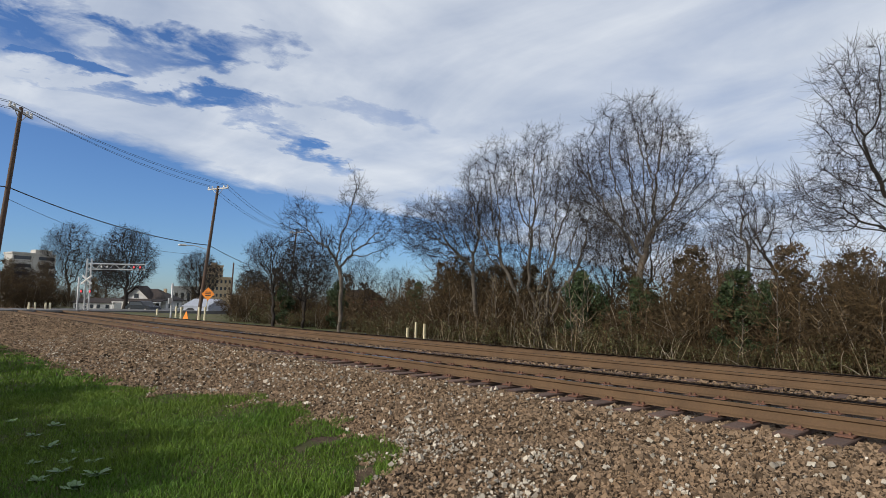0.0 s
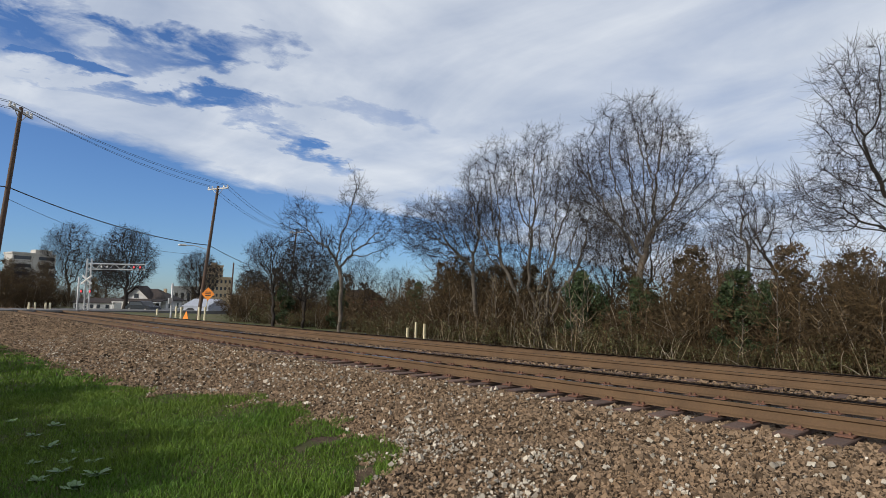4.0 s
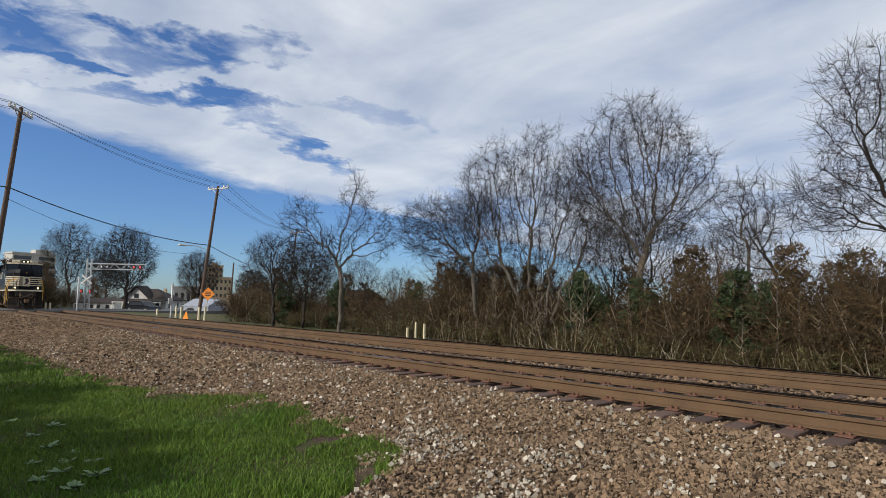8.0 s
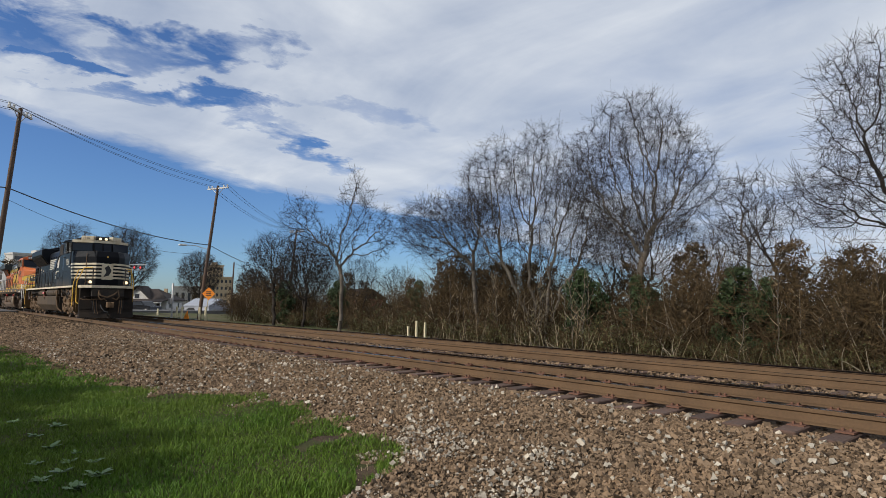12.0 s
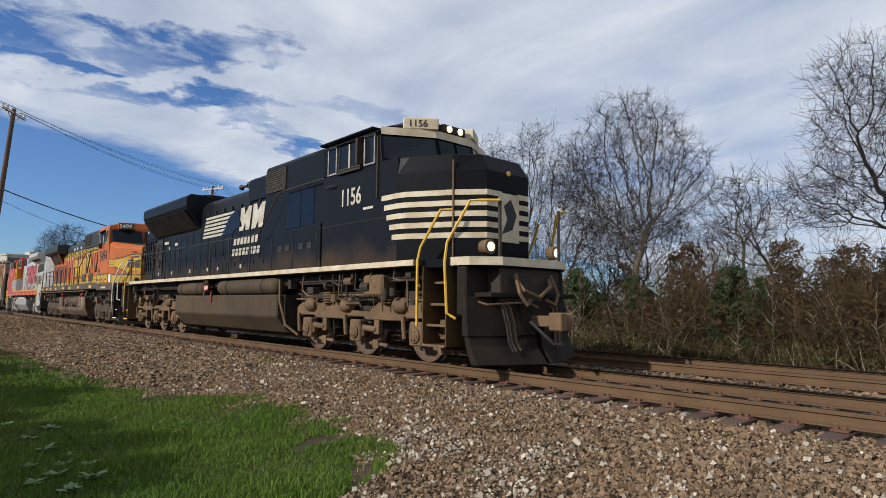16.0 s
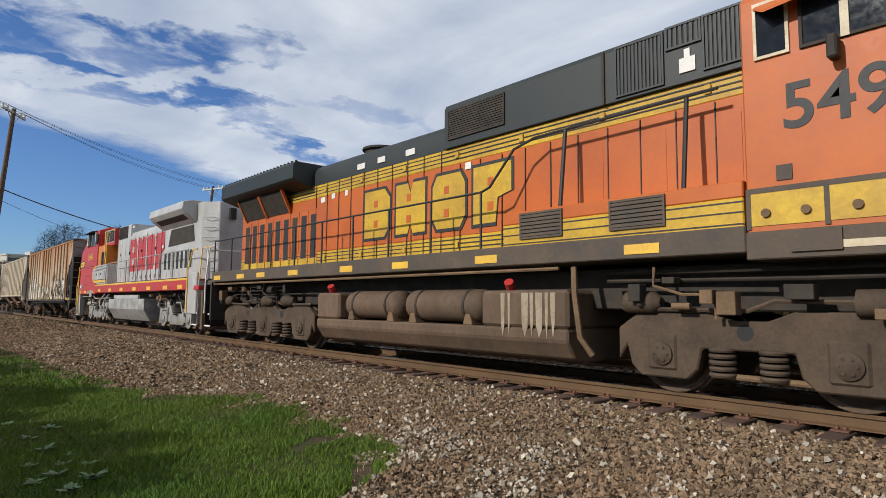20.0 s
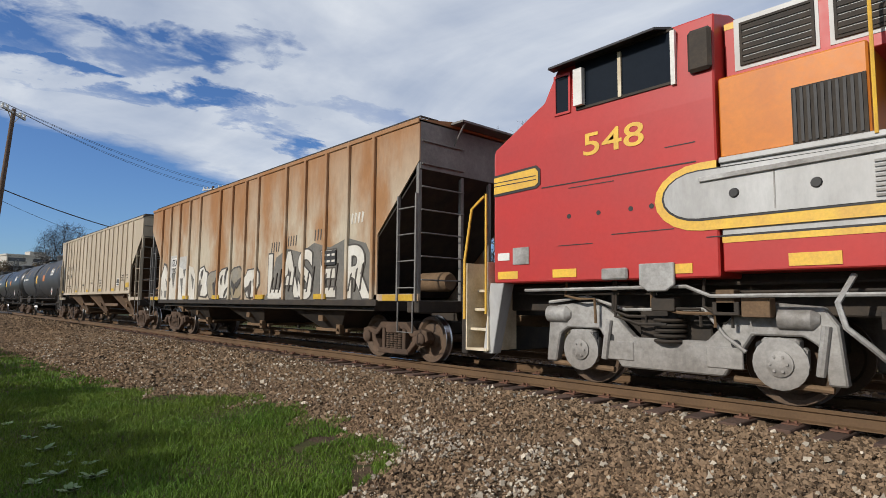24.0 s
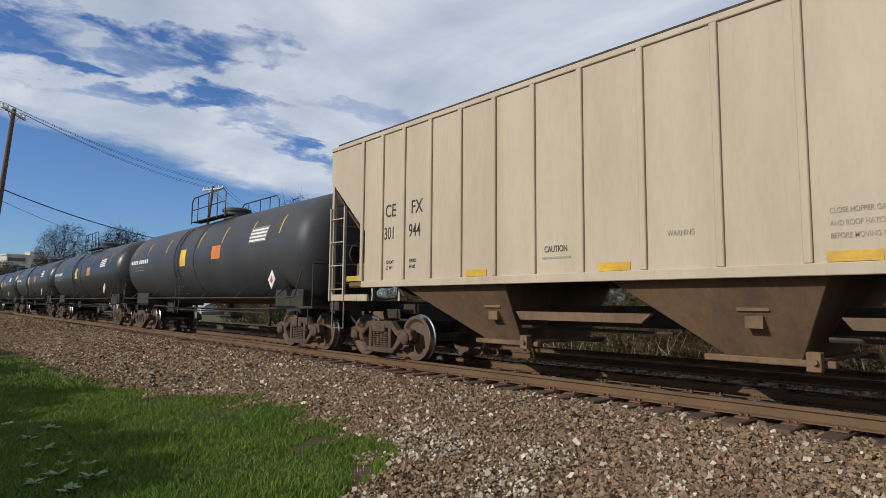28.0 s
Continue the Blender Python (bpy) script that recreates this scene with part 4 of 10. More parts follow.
    # nose
    pl = [(6.4, -1.55), (6.62, -1.5), (7.46, -1.02), (7.95, -0.6), (7.95, 0.6), (7.46, 1.02), (6.62, 1.5), (6.4, 1.55)]
    top = [(6.4, -1.5), (6.62, -1.42), (7.38, -0.95), (7.75, -0.55), (7.75, 0.55), (7.38, 0.95), (6.62, 1.42), (6.4, 1.5)]
    part("nose", B().loft([[(x, y, 1.97) for x, y in pl], [(x, y, 3.7) for x, y in pl], [(x, y, 4.04) for x, y in top]]), M_BLACKCLEAN, c, "blunt black nose, clean of dust", 0.012)
    for i in range(5):
        z = 3.22 - i * 0.205
        out = [(5.9 + 0.09 * i, -1.553), (6.4, -1.553), (6.62, -1.503), (7.46, -1.023), (7.95, -0.603), (7.953, -0.2)]
        part("nose_stripe", ribbon([(x + o, y) for x, y in out], z, z + 0.105), M_CREAM, c, "cream stripe wrapped round the nose")
        part("nose_stripe", ribbon([(7.953 + o, 0.25), (7.953 + o, 0.6), (7.463 + o, 1.023), (6.62 + o, 1.503), (5.9 + 0.09 * i + o, 1.553)], z, z + 0.105), M_CREAM, c, "cream stripe wrapped round the nose")
    part("nose_emblem", B().box(7.95, 7.96, -0.3, 0.3, 2.35, 3.3), M_CREAM, c, "cream nose panel")
    part("nose_emblem", B().loft([[(7.961, y, z) for y, z in ((-0.2, 2.5), (0.1, 2.6), (0.22, 2.9), (0.05, 3.2), (-0.15, 3.05), (-0.05, 2.8))], [(7.965, y, z) for y, z in ((-0.2, 2.5), (0.1, 2.6), (0.22, 2.9), (0.05, 3.2), (-0.15, 3.05), (-0.05, 2.8))]]), M_LINE, c, "dark plain emblem shape")
    part("nose_door_seam", B().rod((7.47, -1.03, 2.0), (7.47, -1.03, 3.9), 0.018), M_STEEL, c)
    part("nose_lamp", B().lathe([(0, 0.05), (0.02, 0.05), (0.02, 0.004)], (7.96, -0.02, 3.7), "x", 10), M_YELLOW, c)
    part("horn", B().rod((6.9, -0.5, 3.93), (6.9, -0.5, 4.1), 0.09), M_STEEL, c, "silver canister on the nose")
    # leading platform and pilot
    part("front_platform", B().plan([(6.9, -1.45), (8.25, -1.35), (8.6, -0.9), (8.6, 0.9), (8.25, 1.35), (6.9, 1.45)], 1.82, 1.97), M_BLACKCLEAN, c, "", 0.01)
    part("platform_edge", ribbon([(7.85 + o, -1.43), (8.25 + o, -1.36), (8.605 + o, -0.9), (8.605 + o, 0.9), (8.25 + o, 1.36), (7.85 + o, 1.43)], 1.84, 1.99, 0.012), M_CREAM, c, "cream platform edge")
    for s in (-1, 1):
        d = part("ditch_lamp_box", B().lathe([(-0.18, 0.02), (-0.18, 0.12), (0.02, 0.14), (0.02, 0.02)], (8.35, s * 0.95, 2.18), "x", 14), M_STEEL, c)
        part("ditch_lamp", B().lathe([(0, 0.085), (0.02, 0.085), (0.035, 0.06), (0.035, 0.004)], (8.37, s * 0.95, 2.18), "x", 14), M_LAMP, c, "lit ditch lamp")
        part("pilot", B().loft([[(8.95, s * 0.06, 0.1), (8.5, s * 1.42, 0.12), (8.35, s * 1.42, 0.12), (8.7, s * 0.06, 0.1)], [(8.72, s * 0.06, 0.4), (8.32, s * 1.42, 0.45), (8.2, s * 1.42, 0.45), (8.55, s * 0.06, 0.4)], [(8.66, s * 0.06, 0.66), (8.24, s * 1.42, 0.8), (8.14, s * 1.42, 0.8), (8.5, s * 0.06, 0.66)]]), M_PLOUGH, c, "dusty dark pilot plough", 0.015)
        part("pilot_wing", B().loft([[(8.5, s * 0.1, 0.6), (8.7, s * 0.1, 0.6), (8.3, s * 1.45, 0.6), (8.15, s * 1.45, 0.6)], [(8.4, s * 0.5, 1.25), (8.5, s * 0.5, 1.25), (8.2, s * 1.4, 1.3), (8.1, s * 1.4, 1.3)]]), M_PLOUGH, c, "", 0.01)
        part("handrail", B().tube([(7.08, s * 1.57, 0.75), (7.08, s * 1.57, 1.95), (7.14, s * 1.55, 2.2), (7.55, s * 1.42, 2.88), (7.62, s * 1.2, 2.9)], 0.027), M_YELLOW, c, "bright yellow grab rail", smooth=True)
        part("handrail", B().tube([(7.95, s * 1.4, 0.9), (7.82, s * 1.5, 1.0), (7.78, s * 1.52, 1.9), (7.82, s * 1.5, 2.25), (8.15, s * 1.25, 3.0), (8.3, s * 1.15, 3.0), (8.55, s * 0.9, 3.0)], 0.027), M_YELLOW, c, "bright yellow grab rail", smooth=True)
        part("stanchion", B().rod((8.5, s * 0.85, 1.95), (8.5, s * 0.85, 3.0), 0.03), M_DARK, c)
        part("jumper_hose", B().tube([(8.55, s * 0.5, 1.7), (8.7, s * 0.55, 1.35), (8.75, s * 0.4, 1.15), (8.68, s * 0.2, 1.25)], 0.035), M_STEEL, c, "", smooth=True)
    for s in (-1, 1):
        for k in range(4):
            y = s * (0.62 + 0.07 * k)
            part("air_hose", B().tube([(8.3, y, 1.25), (8.52, y * 0.98, 1.1), (8.6, y * 0.95, 0.8), (8.62, y * 0.9, 0.5), (8.7, y * 0.86, 0.34)], 0.022), M_BLACK if k % 2 else M_STEEL, c, "hanging brake hose", smooth=True)
        part("anticlimber", B().box(8.2, 8.62, min(s * 0.3, s * 1.2), max(s * 0.3, s * 1.2), 1.28, 1.36), M_PLOUGH, c, "", 0.01)
    part("air_hose", B().tube([(8.5, -0.5, 1.66), (8.72, -0.45, 1.4), (8.78, -0.1, 1.28), (8.72, 0.3, 1.5), (8.55, 0.45, 1.62)], 0.04), M_STEEL, c, "slack jumper cable", smooth=True)
    part("pilot_beam", B().box(7.95, 8.2, -1.4, 1.4, 0.95, 1.82), M_PLOUGH, c, "", 0.03)
    part("draft_pocket", B().box(8.1, 8.6, -0.4, 0.4, 0.6, 1.2), M_PLOUGH, c, "", 0.03)
    part("uncoupling_lever", B().tube([(8.5, -1.4, 1.2), (8.62, -1.3, 1.15), (8.66, -0.3, 1.2), (8.75, -0.1, 1.1)], 0.02), M_STEEL, c)
    steps(c, 7.18 + o, 7.78 + o, 1, 1.5, (0.42, 0.78, 1.16, 1.56), M_BLACKPAINT, M_STEEL)
    steps(c, -12.95 + o, -12.4 + o, 1, 1.5, (0.42, 0.78, 1.16, 1.56), M_BLACKPAINT, M_YELLOW)
    part("rear_platform", B().box(-13.0, -12.0, -1.5, 1.5, 1.82, 1.97), M_BLACKPAINT, c, "", 0.01)
    part("handrail", B().tube([(-12.98, -1.52, 0.7), (-12.98, -1.52, 1.9), (-12.9, -1.45, 2.4), (-12.7, -1.3, 2.95), (-12.3, -1.2, 2.95)], 0.025), M_YELLOW, c, "bright yellow grab rail", smooth=True)
    part("pilot", B().box(-13.0, -12.6, -1.4, 1.4, 0.3, 1.8), M_PLOUGH, c, "", 0.02)
    rails_along(c, -12.0 + o, -0.3 + o, 9, 1.97, 3.02, M_LINE, mid=None)
    part("handrail", B().tube([(-0.3, -1.54, 3.02), (0.2, -1.5, 3.08), (1.1, -1.45, 4.0), (1.2, -1.35, 4.1), (3.3, -1.35, 4.12)], 0.022).mirror(), M_DARK, c, "", smooth=True)
    # below the deck
    fuel_tank(c, o, -6.4, 1.35, 1.36, 0.34, M_TANKSTEEL, "long dust-brown fuel tank")
    air_tank(c, o, -6.4, -3.9, -1.28, 1.6, 0.22, M_TANKSTEEL)
    air_tank(c, o, -2.75, 1.2, -1.28, 1.6, 0.24, M_TANKSTEEL)
    part("filler_valve", B().rod((-3.55, -1.35, 1.5), (-3.4, -1.52, 1.58), 0.09), M_STEEL, c, "", 0.01)
    part("filler_cap", B().rod((-3.4, -1.52, 1.58), (-3.36, -1.58, 1.6), 0.08), M_RED, c, "dull red filler cap")
    part("fuel_gauge", B().box(-3.1, -3.0, -1.535, -1.495, 1.16, 1.48), M_DARK, c, "", 0.008)
    for k in range(3):
        part("gauge_glass", B().box(-3.085, -3.015, -1.541, -1.535, 1.195 + 0.08 * k, 1.25 + 0.08 * k), M_RED, c, "red sight glass")
    part("cutoff_box", B().box(-3.8, -3.42, -1.5, -1.3, 1.72, 1.86), M_PLOUGH, c, "dark fuel cut-off box", 0.01)
    part("cutoff_button", B().rod((-3.56, -1.5, 1.79), (-3.56, -1.51, 1.79), 0.035), M_RED, c, "small red button")
    part("brake_valve", B().rod((-3.35, -1.2, 1.74), (-2.8, -1.2, 1.74), 0.06).box(-3.2, -3.05, -1.3, -1.12, 1.66, 1.82), M_PLOUGH, c, "", 0.01)
    part("valve_pipe", B().tube([(-3.4, -1.22, 1.72), (-3.3, -1.3, 1.66), (-2.9, -1.3, 1.68), (-2.75, -1.25, 1.62)], 0.022), M_DARK, c, "", smooth=True)
    part("fuel_pipe", B().tube([(-3.85, -1.3, 1.7), (-3.7, -1.45, 1.62), (-3.75, -1.5, 1.35), (-3.6, -1.45, 1.28)], 0.03), M_STEEL, c, "", smooth=True)
    under_clutter(c, 1.1 + o, 6.9 + o, 1.45, 1.1, 1.84, 3, 20)
    under_clutter(c, -12.2 + o, -6.6 + o, 1.45, 1.1, 1.84, 4, 14)
    part("sand_hose", B().tube([(1.45, -1.48, 1.75), (1.5, -1.5, 1.2), (1.75, -1.45, 0.6), (2.05, -1.25, 0.35)], 0.035), M_STEEL, c, "", smooth=True)
    part("blower_duct", B().box(5.05, 5.75, -1.4, -1.0, 1.3, 1.75), M_STEEL, c, "", 0.05)
    horn = part("air_horn", B().rod((-2.95, -0.4, 4.6), (-2.95, -0.4, 4.95), 0.05).box(-3.1, -2.8, -0.5, -0.3, 4.9, 5.0), M_LINE, c, "black cluster of roof horns")
    for p, q in (((-3.0, -0.5, 4.98), (-3.42, -0.52, 4.96)), ((-2.9, -0.44, 5.04), (-2.5, -0.42, 5.06)), ((-2.9, -0.3, 4.98), (-2.42, -0.24, 4.98)), ((-3.0, -0.34, 5.06), (-3.3, -0.3, 5.08))):
        p, q = Vector(p), Vector(q)
        part("trumpet", B().rod(p, p.lerp(q, 0.7), 0.03, 0.045).rod(p.lerp(q, 0.7), q, 0.045, 0.1), M_LINE, horn)
    for x in (-9.9, -8.6, -7.3):
        part("radiator_fan", B().lathe([(0, 0.55), (0.14, 0.58), (0.16, 0.5), (0.16, 0.01)], (x, 0, 5.04), "z", 20), M_BLACKPAINT, c)
    loco_bogie(c, 4.42 + o, 2.12, 0.533, "three", M_STEEL)
    loco_bogie(c, -9.75 + o, 2.12, 0.533, "three", M_STEEL)
    coupler(c, 9.2 + o, 1)
    coupler(c, -13.12 + o, -1)
    return c, XC


def orange_loco():
    XC = -24.1
    o = -XC
    c = thing("locomotive", "faded orange and dark green diesel locomotive with yellow bands", "locomotive", "coupled train")
    B = lambda: Build(o)
    part("underframe", B().box(-34.6, -13.9, -0.85, 0.85, 1.1, 1.7), M_DARK, c, "", 0.02)
    part("side_sill", B().box(-34.2, -18.25, -1.53, 1.53, 1.77, 2.08), M_SILLGREY, c, "dust-grey side sill", 0.015)
    part("cab_sill", B().box(-18.25, -14.9, -1.53, 1.53, 1.68, 2.0), M_SILLGREY, c, "dust-grey sill under the cab", 0.015)
    H = 0.98
    lo = lambda x0, x1, z0, z1, m, n, lab="": part(n, B().box(x0, x1, -H, H, z0, z1), m, c, lab, 0.01)
    lo(-33.3, -18.25, 2.08, 2.43, M_BANDYEL, "lower_band", "yellow lower band")
    lo(-33.3, -18.25, 2.43, 3.82, M_ORANGE, "hood_side", "faded orange hood side")
    lo(-33.3, -18.25, 3.82, 4.14, M_BANDYEL, "upper_band", "grimy yellow band under the roof")
    part("engine_hood_roof", B().cross(hood_ring(H, 4.14, 4.7, 0.24), -29.0, -23.95), M_DKGREEN, c, "dark green hood roof", smooth=True)
    part("cabinet_roof", B().cross(hood_ring(H + 0.06, 4.14, 5.04, 0.12), -23.95, -18.25), M_DKGREEN, c, "tall dark green cabinet roof", 0.01)
    louvre(c, -23.8 + o, -22.4 + o, 4.32, 4.84, H + 0.06, M_DARK, 12)
    louvre(c, -20.15 + o, -19.45 + o, 4.22, 4.92, H + 0.06, M_DKGREEN, 12, True, "dark green upright louvres")
    louvre(c, -18.85 + o, -18.4 + o, 4.26, 4.95, H + 0.06, M_DKGREEN, 8, True, "dark green upright louvres")
    louvre(c, -19.36 + o, -18.92 + o, 4.68, 4.95, H + 0.06, M_DKGREEN, 6, True, "dark green upright louvres")
    part("roof_notice", B().box(-19.2, -18.98, -1.062, -1.04, 4.28, 4.48).box(-19.13, -19.05, -1.062, -1.04, 4.48, 4.6), M_WHITE, c, "white notice")
    part("cabinet_seam", B().box(-20.4, -20.36, -1.07, -1.03, 4.14, 4.95).mirror(), M_DARK, c)
    for z in (3.9, 3.98, 4.06, 2.2, 2.28, 2.36):
        part("pin_stripe", B().box(-33.3, -18.25, -H - 0.013, -H, z, z + 0.018).mirror(), M_LINE, c, "thin dark stripe")
    # radiator wings
    wing = [(-1.0, 4.1), (-1.5, 4.24), (-1.57, 4.29), (-1.57, 4.66), (-1.48, 4.74), (1.48, 4.74), (1.57, 4.66), (1.57, 4.29), (1.5, 4.24), (1.0, 4.1)]
    part("radiator_wing", B().cross(wing, -33.6, -29.05), M_DKGREEN, c, "overhanging dark green radiator roof", 0.012)
    for k in range(23):
        part("roof_bolt", B().box(-33.5 + 0.2 * k, -33.45 + 0.2 * k, -1.5, -1.45, 4.73, 4.765), M_DKGREEN, c)
    for xa, xb in ((-32.9, -31.6), (-31.5, -30.2)):
        fr = B().loft([[(xa, -H - 0.02, 3.6), (xb, -H - 0.02, 3.6), (xb, -H + 0.03, 3.6), (xa, -H + 0.03, 3.6)], [(xa, -1.3, 4.16), (xb, -1.3, 4.16), (xb, -1.25, 4.16), (xa, -1.25, 4.16)]])
        part("intake_screen", fr.mirror(), M_DARK, c, "slanted black intake screen")
        for q in (xa - 0.06, xb):
            rim = B()
            rim.loft([[(q, -H - 0.05, 3.56), (q + 0.06, -H - 0.05, 3.56), (q + 0.06, -H + 0.03, 3.56), (q, -H + 0.03, 3.56)], [(q, -1.34, 4.18), (q + 0.06, -1.34, 4.18), (q + 0.06, -1.25, 4.18), (q, -1.25, 4.18)]])
            part("screen_rim", rim.mirror(), M_ORANGE, c)
    part("hood_end", B().plan([(-33.3, -H), (-33.75, -0.6), (-33.75, 0.6), (-33.3, H)], 2.08, 4.2), M_ORANGE, c, "", 0.02)
    for i in range(9):
        xa = -33.1 + i * 0.49
        panel(c, "hood_door", xa + o, xa + 0.44 + o, 2.12, 3.56, H, M_ORANGE, "orange hood door")
        part("door_screen", B().box(xa + 0.09, xa + 0.36, -H - 0.016, -H - 0.01, 2.3, 3.42).mirror(), M_BLACK if i % 3 else M_DARK, c, "tall dark door screen")
        part("door_band", B().box(xa + 0.01, xa + 0.43, -H - 0.018, -H - 0.011, 2.13, 2.3).mirror(), M_BANDYEL, c, "yellow band across the door foot")
    for i in range(9):
        xa = -28.8 + i * 0.53
        panel(c, "hood_door", xa + o, xa + 0.5 + o, 2.45, 3.8, H, M_ORANGE, "orange hood door", 0.008)
        panel(c, "door_band", xa + o, xa + 0.5 + o, 2.1, 2.42, H, M_BANDYEL, "yellow door foot", 0.008)
        panel(c, "door_head", xa + o, xa + 0.5 + o, 3.84, 4.12, H, M_BANDYEL, "grimy yellow door head", 0.008)
    for i in range(20):
        xa = -28.85 + i * 0.53
        part("door_seam", B().box(xa, xa + 0.014, -H - 0.02, -H, 2.1, 4.13 if i < 10 else 3.8).mirror(), M_LINE, c)
        if i % 3 == 1:
            for z in (2.2, 3.92):
                part("lift_lug", B().box(xa - 0.12, xa - 0.03, -H - 0.035, -H, z, z + 0.13).mirror(), M_BANDYEL, c, "", 0.01)
    for xa in (-21.4, -20.4, -19.4):
        panel(c, "cabinet_door", xa + o, xa + 0.95 + o, 2.66, 3.6, H, M_ORANGE, "", 0.006)
    part("equipment_locker", B().box(-22.0, -18.27, -1.5, -H, 2.0, 2.42).mirror(), M_BANDYEL, c, "yellow lockers along the walkway", 0.015)
    part("locker_top", B().box(-22.0, -18.27, -1.5, -H, 2.42, 2.62).mirror(), M_ORANGE, c, "", 0.015)
    for xa in (-21.6, -20.0):
        louvre(c, xa + o, xa + 0.75 + o, 2.2, 2.55, 1.5, M_SILLGREY, 6, label="grey locker louvres")
    for z in (2.1, 2.24, 2.36):
        part("pin_stripe", B().box(-22.0, -18.27, -1.505, -1.5, z, z + 0.018).mirror(), M_LINE, c, "thin dark stripe")
    # the large name as plain blocks: yellow with dark edges
    for i, sh in enumerate(shapes_of_name()):
        xa = -26.66 + i * 1.16
        mx, mz = 0.48, 0.5
        for grow, mm, yy, lab in ((1.12, M_LINE, 0.992, "dark edge of the emblem block"), (1.0, M_BANDYEL, 0.997, "plain yellow emblem block")):
            pts = [(xa + mx + (a - mx) * grow, 2.6 + 1.05 * (mz + (b - mz) * grow)) for a, b in sh]
            part("emblem_block", B().side(pts, -yy - 0.004, -yy + 0.01), mm, c, lab)
        for za, zb in ((2.82, 2.98), (3.27, 3.42)):
            part("emblem_gap", B().box(xa + 0.36, xa + 0.5, -1.006, -0.99, za, zb), M_ORANGE, c, "orange gap in the block")
    # cab and nose
    eave = [(-1.52, 1.98), (-1.52, 4.72), (-1.44, 4.82), (-0.8, 5.02), (0.8, 5.02), (1.44, 4.82), (1.52, 4.72), (1.52, 1.98)]
    fx = lambda z: -15.98 - max(0.0, z - 3.9) * 0.4
    part("cab", B().loft([[(-18.23, y, z) for y, z in eave], [(fx(z), y, z) for y, z in eave]]), M_ORANGE, c, "orange cab with dark number", 0.02)
    window(c, -18.08 + o, -17.71 + o, 3.97, 4.64, 1.52, M_CREAM)
    window(c, -17.61 + o, -16.8 + o, 3.97, 4.6, 1.52, M_DARK)
    window(c, -16.72 + o, -16.34 + o, 3.97, 4.6, 1.52, M_CREAM)
    part("window_post", B().box(-17.22, -17.14, -1.555, -1.52, 3.97, 4.58).mirror(), M_CREAM, c)
    part("window_shade", B().loft([[(-18.1, -1.52, 4.6), (-16.7, -1.52, 4.66), (-16.7, -1.5, 4.7), (-18.1, -1.5, 4.64)], [(-17.9, -1.75, 4.42), (-16.9, -1.78, 4.5), (-16.9, -1.76, 4.54), (-17.9, -1.73, 4.46)]]).mirror(), M_ORANGE, c, "orange awning over the cab windows")
    part("mirror_wing", B().box(-17.32, -17.22, -1.72, -1.56, 3.72, 3.98), M_DARK, c, "", 0.02)
    lettering("5494", 0.52, -17.83 + o, -1.526, 3.12, M_LINE, c, stretch=1.0, bold=0.02)
    for s in (-1, 1):
        y0, y1 = (-1.38, -0.1) if s < 0 else (0.1, 1.38)
        part("windshield", B().side([(fx(4.03) + 0.02, 4.03), (fx(4.03) + 0.035, 4.03), (fx(4.58) + 0.035, 4.58), (fx(4.58) + 0.02, 4.58)], y0, y1), M_GLASS, c, "dark tinted windshield")
        part("windshield_rim", B().side([(fx(4.0) + 0.005, 4.0), (fx(4.0) + 0.018, 4.0), (fx(4.62) + 0.018, 4.62), (fx(4.62) + 0.005, 4.62)], y0 - 0.05, y1 + 0.05), M_LINE, c)
        line = [Vector((-16.2, s * 1.16)), Vector((-15.9, s * 0.5))]
        nrm = Vector((0.66, s * 0.3)).normalized()
        part("number_board", B().plan([tuple(line[0]), tuple(line[1]), tuple(line[1] - nrm * 0.35), tuple(line[0] - nrm * 0.35)], 4.64, 4.96), M_ORANGE, c, "", 0.02)
        a, b2 = line[0].lerp(line[1], 0.05), line[0].lerp(line[1], 0.95)
        part("number_face", B().plan([tuple(a - nrm * 0.05), tuple(b2 - nrm * 0.05), tuple(b2 + nrm * 0.012), tuple(a + nrm * 0.012)], 4.665, 4.935), M_LINE, c, "black number board face")
    for x, y, turn in ((-16.166, -1.112, 65.6), (-15.906, 0.548, 114.4)):
        nm = lettering("5494", 0.19, 0, 0, 0, M_WHITE, c, stretch=1.05, bold=0.0)
        nm.matrix_basis = pose(x + o, y, 4.705, 0, 0, turn)
    pl = [(-16.1, -1.5), (-15.98, -1.5), (-15.15, -1.46), (-14.02, -0.62), (-14.02, 0.62), (-15.15, 1.46), (-15.98, 1.5), (-16.1, 1.5)]
    tp = [(-16.1, -1.36), (-15.98, -1.36), (-15.24, -1.32), (-14.2, -0.54), (-14.2, 0.54), (-15.24, 1.32), (-15.98, 1.36), (-16.1, 1.36)]
    zt = [4.0, 3.98, 3.78, 3.74, 3.74, 3.78, 3.98, 4.0]
    part("nose", B().loft([[(x, y, 1.98) for x, y in pl], [(x, y, z - 0.14) for (x, y), z in zip(pl, zt)], [(x, y, z) for (x, y), z in zip(tp, zt)]]), M_ORANGE, c, "sloping orange nose", 0.015)
    part("nose_top", B().loft([[(x, y * 0.94, z + 0.004) for (x, y), z in zip(tp, zt)], [(x, y * 0.94, z + 0.01) for (x, y), z in zip(tp, zt)]]), M_LINE, c, "dark anti-glare top of the nose")
    side = [(-15.95, -1.503), (-15.15, -1.463), (-14.02, -0.623), (-14.017, 0.0), (-14.02, 0.623), (-15.15, 1.463), (-15.95, 1.503)]

